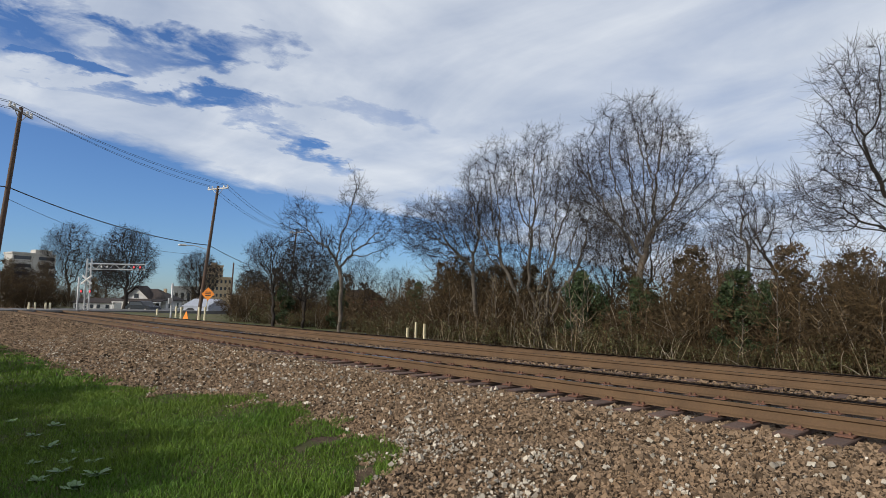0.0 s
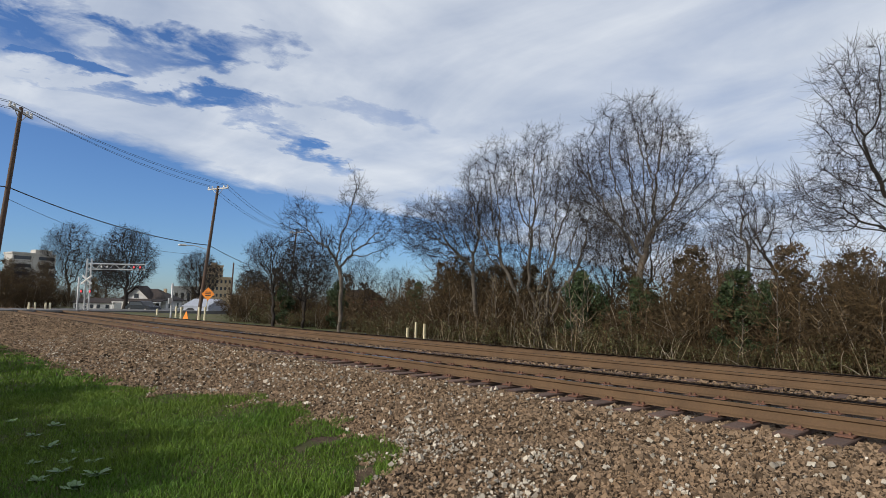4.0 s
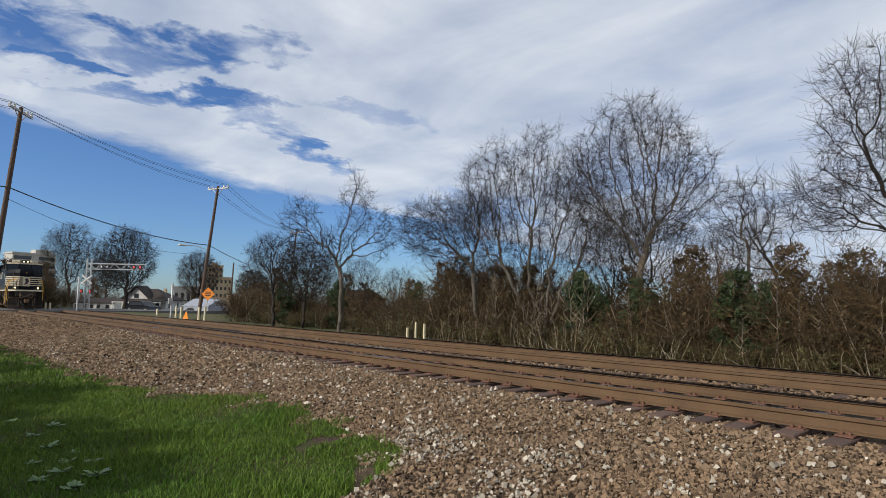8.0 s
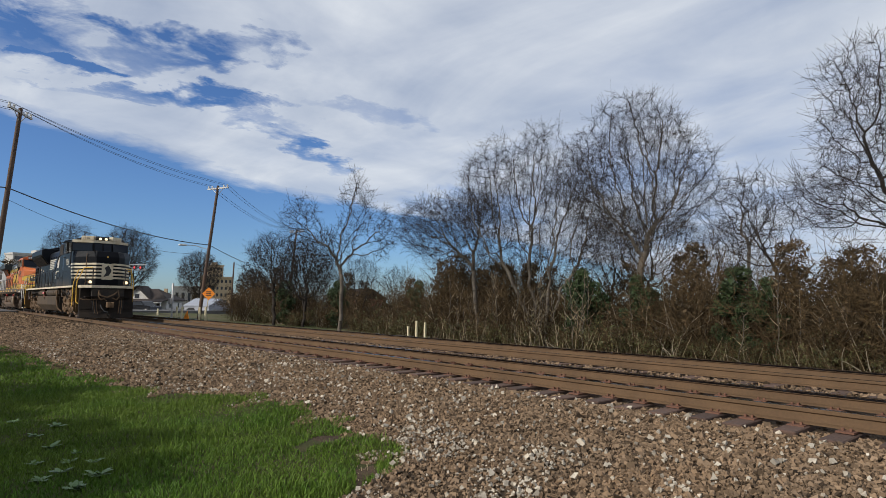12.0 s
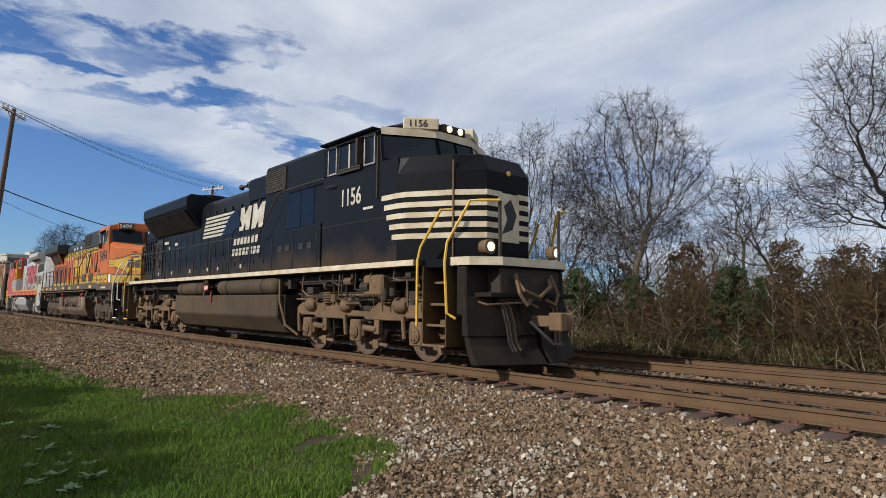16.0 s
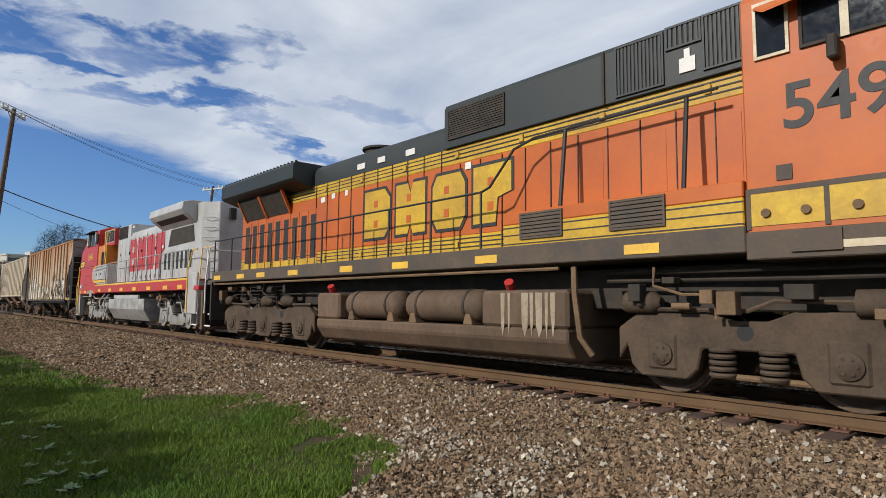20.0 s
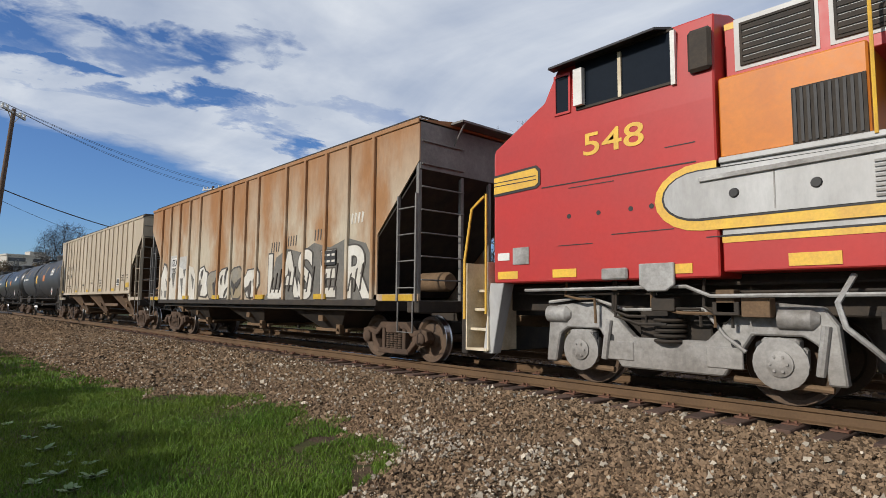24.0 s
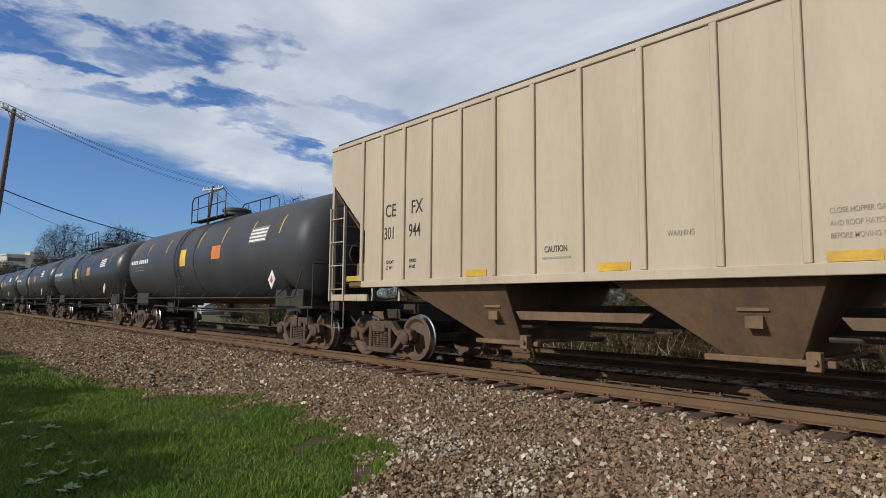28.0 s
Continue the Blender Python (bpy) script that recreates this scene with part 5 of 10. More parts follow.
    def facet(pts, lift, material, label):
        """A painted shape on the slanting nose corner: u along it, z up."""
        a, b2 = Vector((-15.15, -1.463)), Vector((-14.02, -0.623))
        nrm = Vector((b2.y - a.y, a.x - b2.x)).normalized()
        ring = lambda t: [(*(a.lerp(b2, u) + nrm * t), z) for u, z in pts]
        part("nose_emblem", B().loft([ring(0.0), ring(lift)]), material, c, label)
    off = lambda k: [(x + o, y) for x, y in side[k:len(side) - k]]
    part("nose_band", ribbon(off(0), 2.735, 3.105, 0.008), M_LINE, c, "dark edge of the nose band")
    part("nose_band", ribbon(off(0), 2.76, 3.08, 0.012), M_BANDYEL, c, "yellow band round the nose")
    for z in (2.86, 2.97):
        part("pin_stripe", ribbon(off(0), z, z + 0.018, 0.015), M_LINE, c, "thin dark stripe")
    part("nose_emblem", B().loft([[(-14.005, y, z) for y, z in ((-0.5, 2.72), (-0.5, 3.1), (0.5, 3.1), (0.5, 2.72))], [(-13.995, y, z) for y, z in ((-0.45, 2.76), (-0.45, 3.06), (0.45, 3.06), (0.45, 2.76))]]), M_LINE, c, "dark plain emblem block")
    facet([(0.0, 2.72), (0.3, 2.6), (0.62, 2.36), (1.0, 2.34), (1.0, 3.36), (0.62, 3.34), (0.3, 3.2), (0.0, 3.12)], 0.018, M_LINE, "dark edge of the winged emblem")
    facet([(0.0, 2.76), (0.3, 2.64), (0.63, 2.41), (1.0, 2.39), (1.0, 3.31), (0.63, 3.29), (0.3, 3.15), (0.0, 3.08)], 0.022, M_BANDYEL, "yellow winged emblem on the nose")
    facet([(0.5, 2.7), (0.98, 2.7), (0.98, 3.08), (0.5, 3.08)], 0.026, M_LINE, "dark plain emblem block")
    for za in (2.46, 3.14):
        facet([(0.5, za), (0.92, za), (0.92, za + 0.12), (0.56, za + 0.12)], 0.026, M_ORANGE, "orange inset in the emblem")
    for z, h in ((2.02, 0.34), (2.38, 0.035), (2.12, 0.02), (2.22, 0.02)):
        part("nose_band", ribbon(off(0), z, z + h, 0.01 if h > 0.1 else 0.014), M_BANDYEL if h > 0.1 else M_LINE, c, "lower nose band")
    part("cab_band", B().box(-18.23, -15.98, -1.53, -1.52, 2.06, 2.43).mirror(), M_BANDYEL, c, "yellow band along the cab foot")
    for x in (-18.23, -17.45, -16.75, -16.05):
        part("band_divider", B().box(x, x + 0.05, -1.536, -1.53, 2.02, 2.44).mirror(), M_SILLGREY, c)
    part("band_edge", B().box(-18.23, -15.98, -1.535, -1.53, 2.43, 2.49).mirror(), M_SILLGREY, c)
    for x in (-18.02, -17.62, -17.15, -16.4):
        part("lifting_eye", B().lathe([(-1.56, 0.02), (-1.56, 0.05), (-1.53, 0.05), (-1.53, 0.02)], (x, 0, 2.2), "y", 10), M_STEEL, c)
    part("vent_plate", B().box(-17.9, -17.74, -1.535, -1.52, 2.55, 2.72).mirror(), M_SILLGREY, c)
    part("notice_plate", B().box(-15.9, -15.5, -1.53, -1.48, 2.05, 2.42), M_WHITE, c, "white notice panel")
    part("headlamp_housing", B().box(-14.08, -13.97, -0.6, -0.3, 3.16, 3.66), M_LINE, c, "", 0.02)
    for z in (3.3, 3.52):
        part("headlamp", B().lathe([(0, 0.1), (0.02, 0.1), (0.03, 0.05), (0.03, 0.004)], (-13.97, -0.45, z), "x", 14), M_SILVER, c, "unlit headlamp with a silver reflector")
    part("nose_door", B().box(-14.03, -14.0, -0.2, 0.4, 2.05, 3.5), M_ORANGE, c, "", 0.01)
    part("nose_door_window", B().box(-14.0, -13.992, -0.02, 0.24, 3.05, 3.35), M_GLASS, c, "", 0.004)
    for y, z in ((-0.95, 3.45), (-0.9, 3.2)):
        part("grab_iron", B().tube([(-14.5 + 0.1, y, z), (-14.42, y - 0.06, z), (-14.25, y + 0.09, z), (-14.24, y + 0.16, z)], 0.014), M_ORANGE, c, "", smooth=True)
    part("model_plate", B().box(-17.78, -17.3, -1.56, -1.53, 1.75, 1.98), M_SILLGREY, c)
    part("model_bar", B().box(-17.3, -16.35, -1.538, -1.53, 1.77, 1.85), M_CREAM, c, "cream lettering bar")
    for x in (-34.0, -32.3, -31.0, -29.2, -26.8, -24.9, -22.6, -19.8):
        part("reflector", B().box(x, x + 0.5, -1.54, -1.53, 1.83, 1.96).mirror(), M_YELLOW, c, "yellow reflector strip")
    for x, z, w in ((-28.6, 3.66, 0.2), (-28.1, 3.7, 0.16), (-27.0, 4.24, 0.3), (-26.2, 4.26, 0.28), (-25.2, 4.24, 0.3), (-27.5, 3.7, 0.12), (-22.9, 3.3, 0.12), (-23.4, 3.66, 0.15)):
        part("notice_plate", B().box(x, x + w, -1.062 if x > -23.7 and z > 3.9 else -1.0, -0.98, z, z + 0.13), M_WHITE, c, "small white notice")
    # leading platform
    part("front_platform", B().plan([(-15.0, -1.4), (-13.95, -1.3), (-13.75, -0.8), (-13.75, 0.8), (-13.95, 1.3), (-15.0, 1.4)], 1.7, 1.84), M_SILLGREY, c, "", 0.01)
    part("pilot_beam", B().box(-14.1, -13.8, -1.35, 1.35, 0.9, 1.72), M_DARK, c, "", 0.02)
    for s in (-1, 1):
        part("pilot", B().loft([[(-13.5, s * 0.05, 0.12), (-14.0, s * 1.42, 0.14), (-14.15, s * 1.42, 0.14), (-13.75, s * 0.05, 0.12)], [(-13.72, s * 0.05, 0.5), (-14.18, s * 1.42, 0.55), (-14.3, s * 1.42, 0.55), (-13.9, s * 0.05, 0.5)], [(-13.74, s * 0.05, 0.85), (-14.2, s * 1.42, 0.95), (-14.3, s * 1.42, 0.95), (-13.9, s * 0.05, 0.85)]]), M_PLOUGH, c, "curved dark pilot plough", 0.015)
        for k in range(4):
            y = s * (0.55 + 0.08 * k)
            part("air_hose", B().tube([(-13.95, y, 1.2), (-13.75, y, 1.1), (-13.66, y * 0.97, 0.75), (-13.6, y * 0.92, 0.45)], 0.022), M_BLACK if k % 2 else M_STEEL, c, "hanging brake hose", smooth=True)
    steps(c, -14.85 + o, -14.25 + o, 1, 1.48, (0.42, 0.78, 1.14, 1.5), M_PLOUGH, M_WHITE)
    steps(c, -34.75 + o, -34.3 + o, 1, 1.48, (0.42, 0.78, 1.14, 1.5), M_PLOUGH, M_WHITE)
    for s in (-1, 1):
        part("handrail", B().tube([(-14.95, s * 1.54, 0.85), (-14.95, s * 1.54, 1.85), (-14.85, s * 1.5, 2.1), (-14.5, s * 1.4, 2.75), (-14.5, s * 1.25, 2.95)], 0.026), M_WHITE, c, "white grab rail", smooth=True)
        part("handrail", B().tube([(-14.1, s * 1.4, 1.2), (-14.22, s * 1.5, 1.25), (-14.25, s * 1.5, 1.9), (-14.2, s * 1.48, 2.1), (-13.85, s * 1.2, 2.95), (-13.7, s * 0.95, 2.95)], 0.026), M_WHITE, c, "white grab rail", smooth=True)
        part("handrail", B().tube([(-13.75, s * 0.95, 1.85), (-13.75, s * 0.95, 2.9), (-13.75, s * 0.5, 2.9)], 0.024), M_YELLOW, c, "yellow platform rail", smooth=True)
        part("ditch_lamp", B().lathe([(-0.1, 0.02), (-0.1, 0.13), (0.05, 0.14), (0.06, 0.02)], (-13.8, s * 0.85, 2.1), "x", 14), M_STEEL, c, "unlit ditch lamp")
    part("rear_platform", B().box(-34.8, -34.1, -1.45, 1.45, 1.7, 1.84), M_SILLGREY, c, "", 0.01)
    part("rear_wall", B().box(-34.35, -34.25, -1.5, 1.5, 0.6, 1.75), M_DARK, c)
    part("handrail", B().tube([(-34.78, -1.5, 0.8), (-34.78, -1.5, 1.9), (-34.65, -1.45, 2.9), (-34.2, -1.4, 2.98)], 0.025), M_WHITE, c, "white grab rail", smooth=True)
    rails_along(c, -34.1 + o, -22.5 + o, 10, 2.08, 3.04, M_LINE, 1.5)
    part("handrail", B().tube([(-22.5, -1.5, 3.04), (-22.3, -1.5, 3.1), (-21.85, -1.4, 3.68), (-21.5, -1.3, 3.82), (-18.6, -1.3, 3.86)], 0.022).mirror(), M_LINE, c, "", smooth=True)
    for x in (-20.9, -19.0):
        part("stanchion", B().rod((x, -1.45, 2.6), (x, -1.3, 3.83), 0.032).mirror(), M_LINE, c)
    part("exhaust_stack", B().lathe([(0, 0.42), (0.2, 0.4), (0.22, 0.47), (0.27, 0.47), (0.27, 0.36), (0.12, 0.34), (0.12, 0.01)], (-27.3, -0.1, 4.68), "z", 20), M_DARK, c, "sooty oval exhaust stack", smooth=True)
    # below the deck
    low = [(-1.5, 0.8), (-1.5, 0.62), (-1.32, 0.36), (-1.1, 0.3), (1.1, 0.3), (1.32, 0.36), (1.5, 0.62), (1.5, 0.8)]
    part("fuel_tank", B().cross(low, -27.8, -20.75), M_TANKTAN, c, "dust-brown fuel tank with pale spill streaks", 0.03)
    part("tank_block", B().box(-27.8, -26.86, -1.5, 1.5, 0.8, 1.38), M_TANKTAN, c, "", 0.05)
    part("tank_block", B().box(-22.5, -20.75, -1.5, 1.5, 0.8, 1.38), M_TANKTAN, c, "", 0.05)
    part("tank_back", B().box(-26.86, -22.5, -0.85, 0.85, 0.8, 1.36), M_DARK, c)
    for x, w, z in ((-22.05, 0.09, 0.42), (-21.9, 0.05, 0.5), (-21.62, 0.14, 0.4), (-21.45, 0.07, 0.46), (-21.34, 0.14, 0.38), (-21.16, 0.06, 0.5), (-21.06, 0.1, 0.55)):
        part("spill_streak", B().side([(x, 1.34), (x + w, 1.34), (x + w * 0.9, z + 0.4), (x + w * 0.5, max(z, 0.66)), (x + w * 0.1, z + 0.45)], -1.506, -1.498), M_STREAK, c, "pale spilled streak")
    air_tank(c, o, -26.8, -24.85, -1.16, 1.13, 0.29, M_TANKTAN)
    air_tank(c, o, -24.7, -22.56, -1.16, 1.13, 0.29, M_TANKTAN)
    for x in (-26.5, -25.1, -24.4, -22.9):
        part("tank_saddle", B().side([(x - 0.12, 0.8), (x + 0.12, 0.8), (x + 0.06, 0.98), (x - 0.06, 0.98)], -1.42, -0.95), M_STEEL, c, "", 0.01)
    part("filler_cap", B().rod((-22.0, -1.3, 1.4), (-21.95, -1.42, 1.52), 0.08), M_RED, c, "dull red filler cap")
    part("filler_cap", B().rod((-27.4, -1.3, 1.4), (-27.35, -1.42, 1.54), 0.08), M_RED, c, "dull red filler cap")
    part("tank_hose", B().tube([(-20.7, -1.4, 1.7), (-20.62, -1.5, 1.3), (-20.55, -1.48, 0.7), (-20.4, -1.4, 0.45)], 0.045), M_STEEL, c, "", smooth=True)
    part("side_pipe", B().tube([(-34.0, -1.5, 1.7), (-28.0, -1.5, 1.69), (-20.9, -1.5, 1.69)], 0.028).mirror(), M_STEEL, c, "", smooth=True)
    under_clutter(c, -20.3 + o, -15.2 + o, 1.4, 1.0, 1.66, 8, 16)
    under_clutter(c, -34.0 + o, -29.5 + o, 1.4, 1.0, 1.66, 9, 12)
    loco_bogie(c, -17.4 + o, 2.1, 0.533, "fabricated", M_FRAME)
    loco_bogie(c, -31.3 + o, 2.1, 0.533, "fabricated", M_FRAME)
    coupler(c, -13.3 + o, 1)
    coupler(c, -34.95 + o, -1)
    return c, XC


def red_loco():
    XC = -44.7
    o = -XC
    c = thing("locomotive", "red and dull silver diesel locomotive running cab last", "locomotive", "coupled train")
    B = lambda: Build(o)
    part("underframe", B().box(-53.9, -35.6, -0.85, 0.85, 1.05, 1.6), M_DARK, c, "", 0.02)
    part("side_sill", B().box(-49.7, -36.5, -1.5, 1.5, 1.56, 1.92), M_RED, c, "red side sill", 0.015)
    part("sill_line", B().box(-49.7, -36.5, -1.508, -1.5, 1.9, 1.97).mirror(), M_YELLOW, c, "yellow line over the sill")
    part("sill_line", B().box(-49.7, -36.5, -1.51, -1.49, 1.97, 1.995).mirror(), M_LINE, c, "thin black line")
    H = 1.0
    part("hood", B().cross(hood_ring(H, 1.95, 4.4, 0.25), -45.6, -41.0), M_SILVER, c, "dull silver hood with faint streaks", smooth=True)
    part("hood_box", B().cross(hood_ring(H + 0.02, 1.95, 4.76, 0.1), -47.7, -45.6), M_SILVER, c, "tall silver equipment hood", 0.01)
    louvre(c, -47.5 + o, -46.1 + o, 4.15, 4.66, H + 0.02, M_DARK, 14, True)
    part("radiator_hood", B().box(-41.0, -37.3, -H, H, 1.95, 4.0), M_SILVER, c, "", 0.015)
    wing = [(-1.0, 4.0), (-1.42, 4.3), (-1.56, 4.45), (-1.52, 4.72), (-1.2, 4.8), (1.2, 4.8), (1.52, 4.72), (1.56, 4.45), (1.42, 4.3), (1.0, 4.0)]
    part("radiator_wing", B().cross(wing, -41.0, -37.2), M_SILVER, c, "overhanging silver radiator roof", 0.02)
    part("wing_screen", B().loft([[(-40.6, -1.1, 4.1), (-37.5, -1.1, 4.1), (-37.5, -1.08, 4.06), (-40.6, -1.08, 4.06)], [(-40.6, -1.42, 4.33), (-37.5, -1.42, 4.33), (-37.5, -1.4, 4.28), (-40.6, -1.4, 4.28)]]).mirror(), M_DARK, c, "dark screen under the overhang")
    part("intake_screen", B().side([(-40.2, 3.3), (-39.9, 3.95), (-37.5, 3.95), (-37.35, 3.35)], -H - 0.02, -H + 0.01).mirror(), M_DARK, c, "black slanted intake screen")
    part("hood_end", B().plan([(-37.3, -H), (-36.75, -H), (-36.25, -0.55), (-36.25, 0.55), (-36.75, H), (-37.3, H)], 1.95, 4.7), M_SILVER, c, "silver hood end with rungs", 0.02)
    for i in range(6):
        z = 2.3 + i * 0.36
        part("rung", B().tube([(-36.62, -0.95, z), (-36.52, -1.0, z + 0.02), (-36.3, -0.72, z + 0.02), (-36.3, -0.62, z)], 0.014), M_SILVER, c)
    part("end_lamp", B().box(-36.25, -36.15, -0.22, 0.0, 4.1, 4.5).lathe([(0, 0.08), (0.03, 0.08), (0.03, 0.004)], (-36.15, -0.11, 4.38), "x", 12).lathe([(0, 0.08), (0.03, 0.08), (0.03, 0.004)], (-36.15, -0.11, 4.2), "x", 12), M_DARK, c, "unlit twin end lamp")
    for i in range(7):
        xa = -40.7 + i * 0.47
        panel(c, "hood_door", xa + o, xa + 0.42 + o, 2.02, 3.2, H, M_SILVER, "silver hood door", 0.01)
        part("door_screen", B().box(xa + 0.08, xa + 0.34, -H - 0.014, -H - 0.008, 2.4, 3.05).mirror(), M_BLACK, c, "tall dark door screen")
    for i in range(7):
        xa = -45.5 + i * 0.64
        panel(c, "hood_door", xa + o, xa + 0.6 + o, 2.02, 4.05, H, M_SILVER, "silver hood door", 0.008)
        part("door_latch", B().box(xa + 0.48, xa + 0.55, -H - 0.03, -H, 2.15, 2.27).mirror(), M_SILVERGEAR, c)
        part("door_latch", B().box(xa + 0.48, xa + 0.55, -H - 0.03, -H, 3.75, 3.87).mirror(), M_SILVERGEAR, c)
    for i, xa in enumerate((-47.62, -46.98, -46.33, -45.68, -45.52, -44.88, -44.24, -43.6, -42.96, -42.32, -41.68, -41.04)):
        part("door_seam", B().box(xa, xa + 0.018, -H - 0.024, -H - 0.002, 2.02, 4.0).mirror(), M_LINE, c)
        if i % 3 == 1:
            part("door_catch", B().box(xa - 0.16, xa - 0.08, -H - 0.05, -H - 0.01, 3.3, 3.42).mirror(), M_LINE, c)
    for x, z0 in ((-48.45, 0.75), (-47.62, 0.5)):
        part("sand_hose", B().tube([(x, -1.3, 1.5), (x - 0.12, -1.48, 1.2), (x - 0.05, -1.5, z0 + 0.2), (x + 0.15, -1.42, z0), (x + 0.3, -1.3, z0 - 0.18)], 0.032), M_SILVERGEAR, c, "", smooth=True)
    for x in (-47.9, -47.35):
        part("filter_cap", B().lathe([(-1.55, 0.02), (-1.55, 0.07), (-1.48, 0.07), (-1.48, 0.02)], (x, 0, 0.85), "y", 10), M_STEEL, c)
    part("pipe_run", B().tube([(-52.8, -1.4, 1.38), (-50.2, -1.42, 1.4), (-49.9, -1.42, 1.28), (-47.0, -1.42, 1.3)], 0.025), M_SILVERGEAR, c, "", smooth=True)
    part("nose_seam", B().box(-52.4, -50.0, -1.488, -1.478, 2.93, 2.945), M_LINE, c)
    for xa in (-47.6, -46.95, -46.3):
        panel(c, "hood_door", xa + o, xa + 0.6 + o, 2.02, 4.0, H + 0.02, M_SILVER, "silver hood door", 0.008)
    # large name in plain red blocks
    for i, sh in enumerate(shapes_of_name()):
        xa = -45.58 + i * 1.27
        part("emblem_block", B().side([(xa + a * 1.18, 2.5 + 1.46 * b) for a, b in sh], -H - 0.016, -H - 0.009), M_RED, c, "plain red emblem block")
    for za, zb in ((2.8, 3.08), (3.36, 3.62)):
        part("emblem_counter", B().side([(-45.2, za), (-45.2, zb), (-44.95, zb), (-44.87, zb - 0.08), (-44.87, za + 0.08), (-44.95, za)], -H - 0.02, -H - 0.013), M_SILVER, c, "silver gap in the block")
    # cab and nose, at the trailing end
    fx = lambda z: -53.38 if z < 3.7 else -53.38 + (z - 3.7) * 1.9 if z < 4.25 else -52.33 + (z - 4.25) * 0.4
    ring = [(-1.48, 1.5), (-1.48, 3.7), (-1.46, 4.25), (-1.42, 4.78), (-0.9, 4.93), (0.9, 4.93), (1.42, 4.78), (1.46, 4.25), (1.48, 3.7), (1.48, 1.5)]
    part("cab", B().loft([[(fx(z) + (0.25 if abs(y) > 1.0 and z < 3.6 else 0) * 0, y, z) for y, z in ring], [(-49.75, y, z) for y, z in ring]]), M_RED, c, "red cab and nose with yellow number", 0.02)
    part("nose_front", B().plan([(-53.38, -1.48), (-53.5, -1.35), (-53.55, -1.0), (-53.55, 1.0), (-53.5, 1.35), (-53.38, 1.48)], 1.5, 3.68), M_RED, c, "", 0.03)
    part("cab_roof", B().side([(-52.1, 4.9), (-49.9, 4.9), (-49.9, 4.97), (-51.9, 4.97)], -1.0, 1.0), M_RED, c, "", 0.02)
    window(c, -52.15 + o, -51.85 + o, 4.0, 4.62, 1.46, M_RED)
    window(c, -51.75 + o, -50.25 + o, 4.0, 4.74, 1.46, M_DARK)
    part("window_post", B().box(-51.05, -51.0, -1.5, -1.45, 4.02, 4.66).mirror(), M_CREAM, c)
    part("window_post", B().box(-50.28, -50.22, -1.51, -1.45, 3.98, 4.7).mirror(), M_WHITE, c)
    part("arm_rest", B().box(-51.75, -51.6, -1.56, -1.48, 4.05, 4.6).mirror(), M_WHITE, c)
    part("mirror_wing", B().box(-50.05, -49.75, -1.55, -1.47, 4.05, 4.6), M_DARK, c, "dark oval mirror", 0.06)
    part("window_shade", B().loft([[(-52.2, -1.42, 4.72), (-50.3, -1.42, 4.76), (-50.3, -1.4, 4.8), (-52.2, -1.4, 4.76)], [(-52.1, -1.7, 4.66), (-50.4, -1.7, 4.7), (-50.4, -1.68, 4.74), (-52.1, -1.68, 4.7)]]), M_LINE, c, "dark awning over the cab window")
    lettering("548", 0.33, -51.66 + o, -1.486, 3.3, M_YELLOW, c, stretch=1.45, bold=0.012)
    part("nose_badge", B().side([(-53.38, 2.92), (-53.38, 3.27), (-52.5, 3.31), (-52.42, 3.24), (-52.42, 3.0), (-52.5, 2.95)], -1.492, -1.482).mirror(), M_LINE, c, "black edge of the nose badge")
    part("nose_badge", B().side([(-53.38, 2.96), (-53.38, 3.23), (-52.52, 3.27), (-52.46, 3.21), (-52.46, 3.03), (-52.52, 2.99)], -1.498, -1.49).mirror(), M_YELLOW, c, "yellow nose badge")
    for z in (3.08, 3.14):
        part("pin_stripe", B().box(-53.38, -52.5, -1.501, -1.497, z, z + 0.014).mirror(), M_LINE, c)
    part("notice_plate", B().box(-53.3, -53.05, -1.492, -1.48, 1.86, 1.98), M_WHITE, c, "small white notice")
    part("vent_plate", B().box(-52.98, -52.65, -1.495, -1.48, 1.78, 2.05), M_SILVERGEAR, c, "", 0.005)
    for x in (-53.3, -52.2, -50.5):
        part("reflector", B().box(x, x + 0.42, -1.49, -1.48, 1.56, 1.68).mirror(), M_YELLOW, c, "yellow reflector strip")
    for x in (-49.0, -47.0, -45.0, -43.0, -41.0, -39.0, -37.4):
        part("reflector", B().box(x, x + 0.5, -1.512, -1.5, 1.6, 1.74).mirror(), M_YELLOW, c, "yellow reflector strip")
    part("lifting_lug", B().box(-51.35, -50.95, -1.53, -1.48, 1.5, 1.66), M_SILVERGEAR, c, "", 0.02)
    # the curved band and the orange blower box
    part("curve_band", B().side([(-47.79, 2.07)] + [(x, z) for x, z in [(-49.95 - 0.6 * math.cos(a), 2.49 + 0.42 * math.sin(a)) for a in [-math.pi / 2 + math.pi * i / 10 for i in range(11)]]] + [(-49.75, 2.91), (-49.75, 2.8), (-47.79, 2.8)], -1.492, -1.2).mirror(), M_YELLOW, c, "yellow curved outline")
    part("curve_panel", B().side([(-47.75, 2.22)] + [(-49.98 - 0.44 * math.cos(a), 2.51 + 0.29 * math.sin(a)) for a in [-math.pi / 2 + math.pi * i / 10 for i in range(11)]] + [(-47.75, 2.8)], -1.505, -1.2).mirror(), M_SILVER, c, "silver rounded panel")
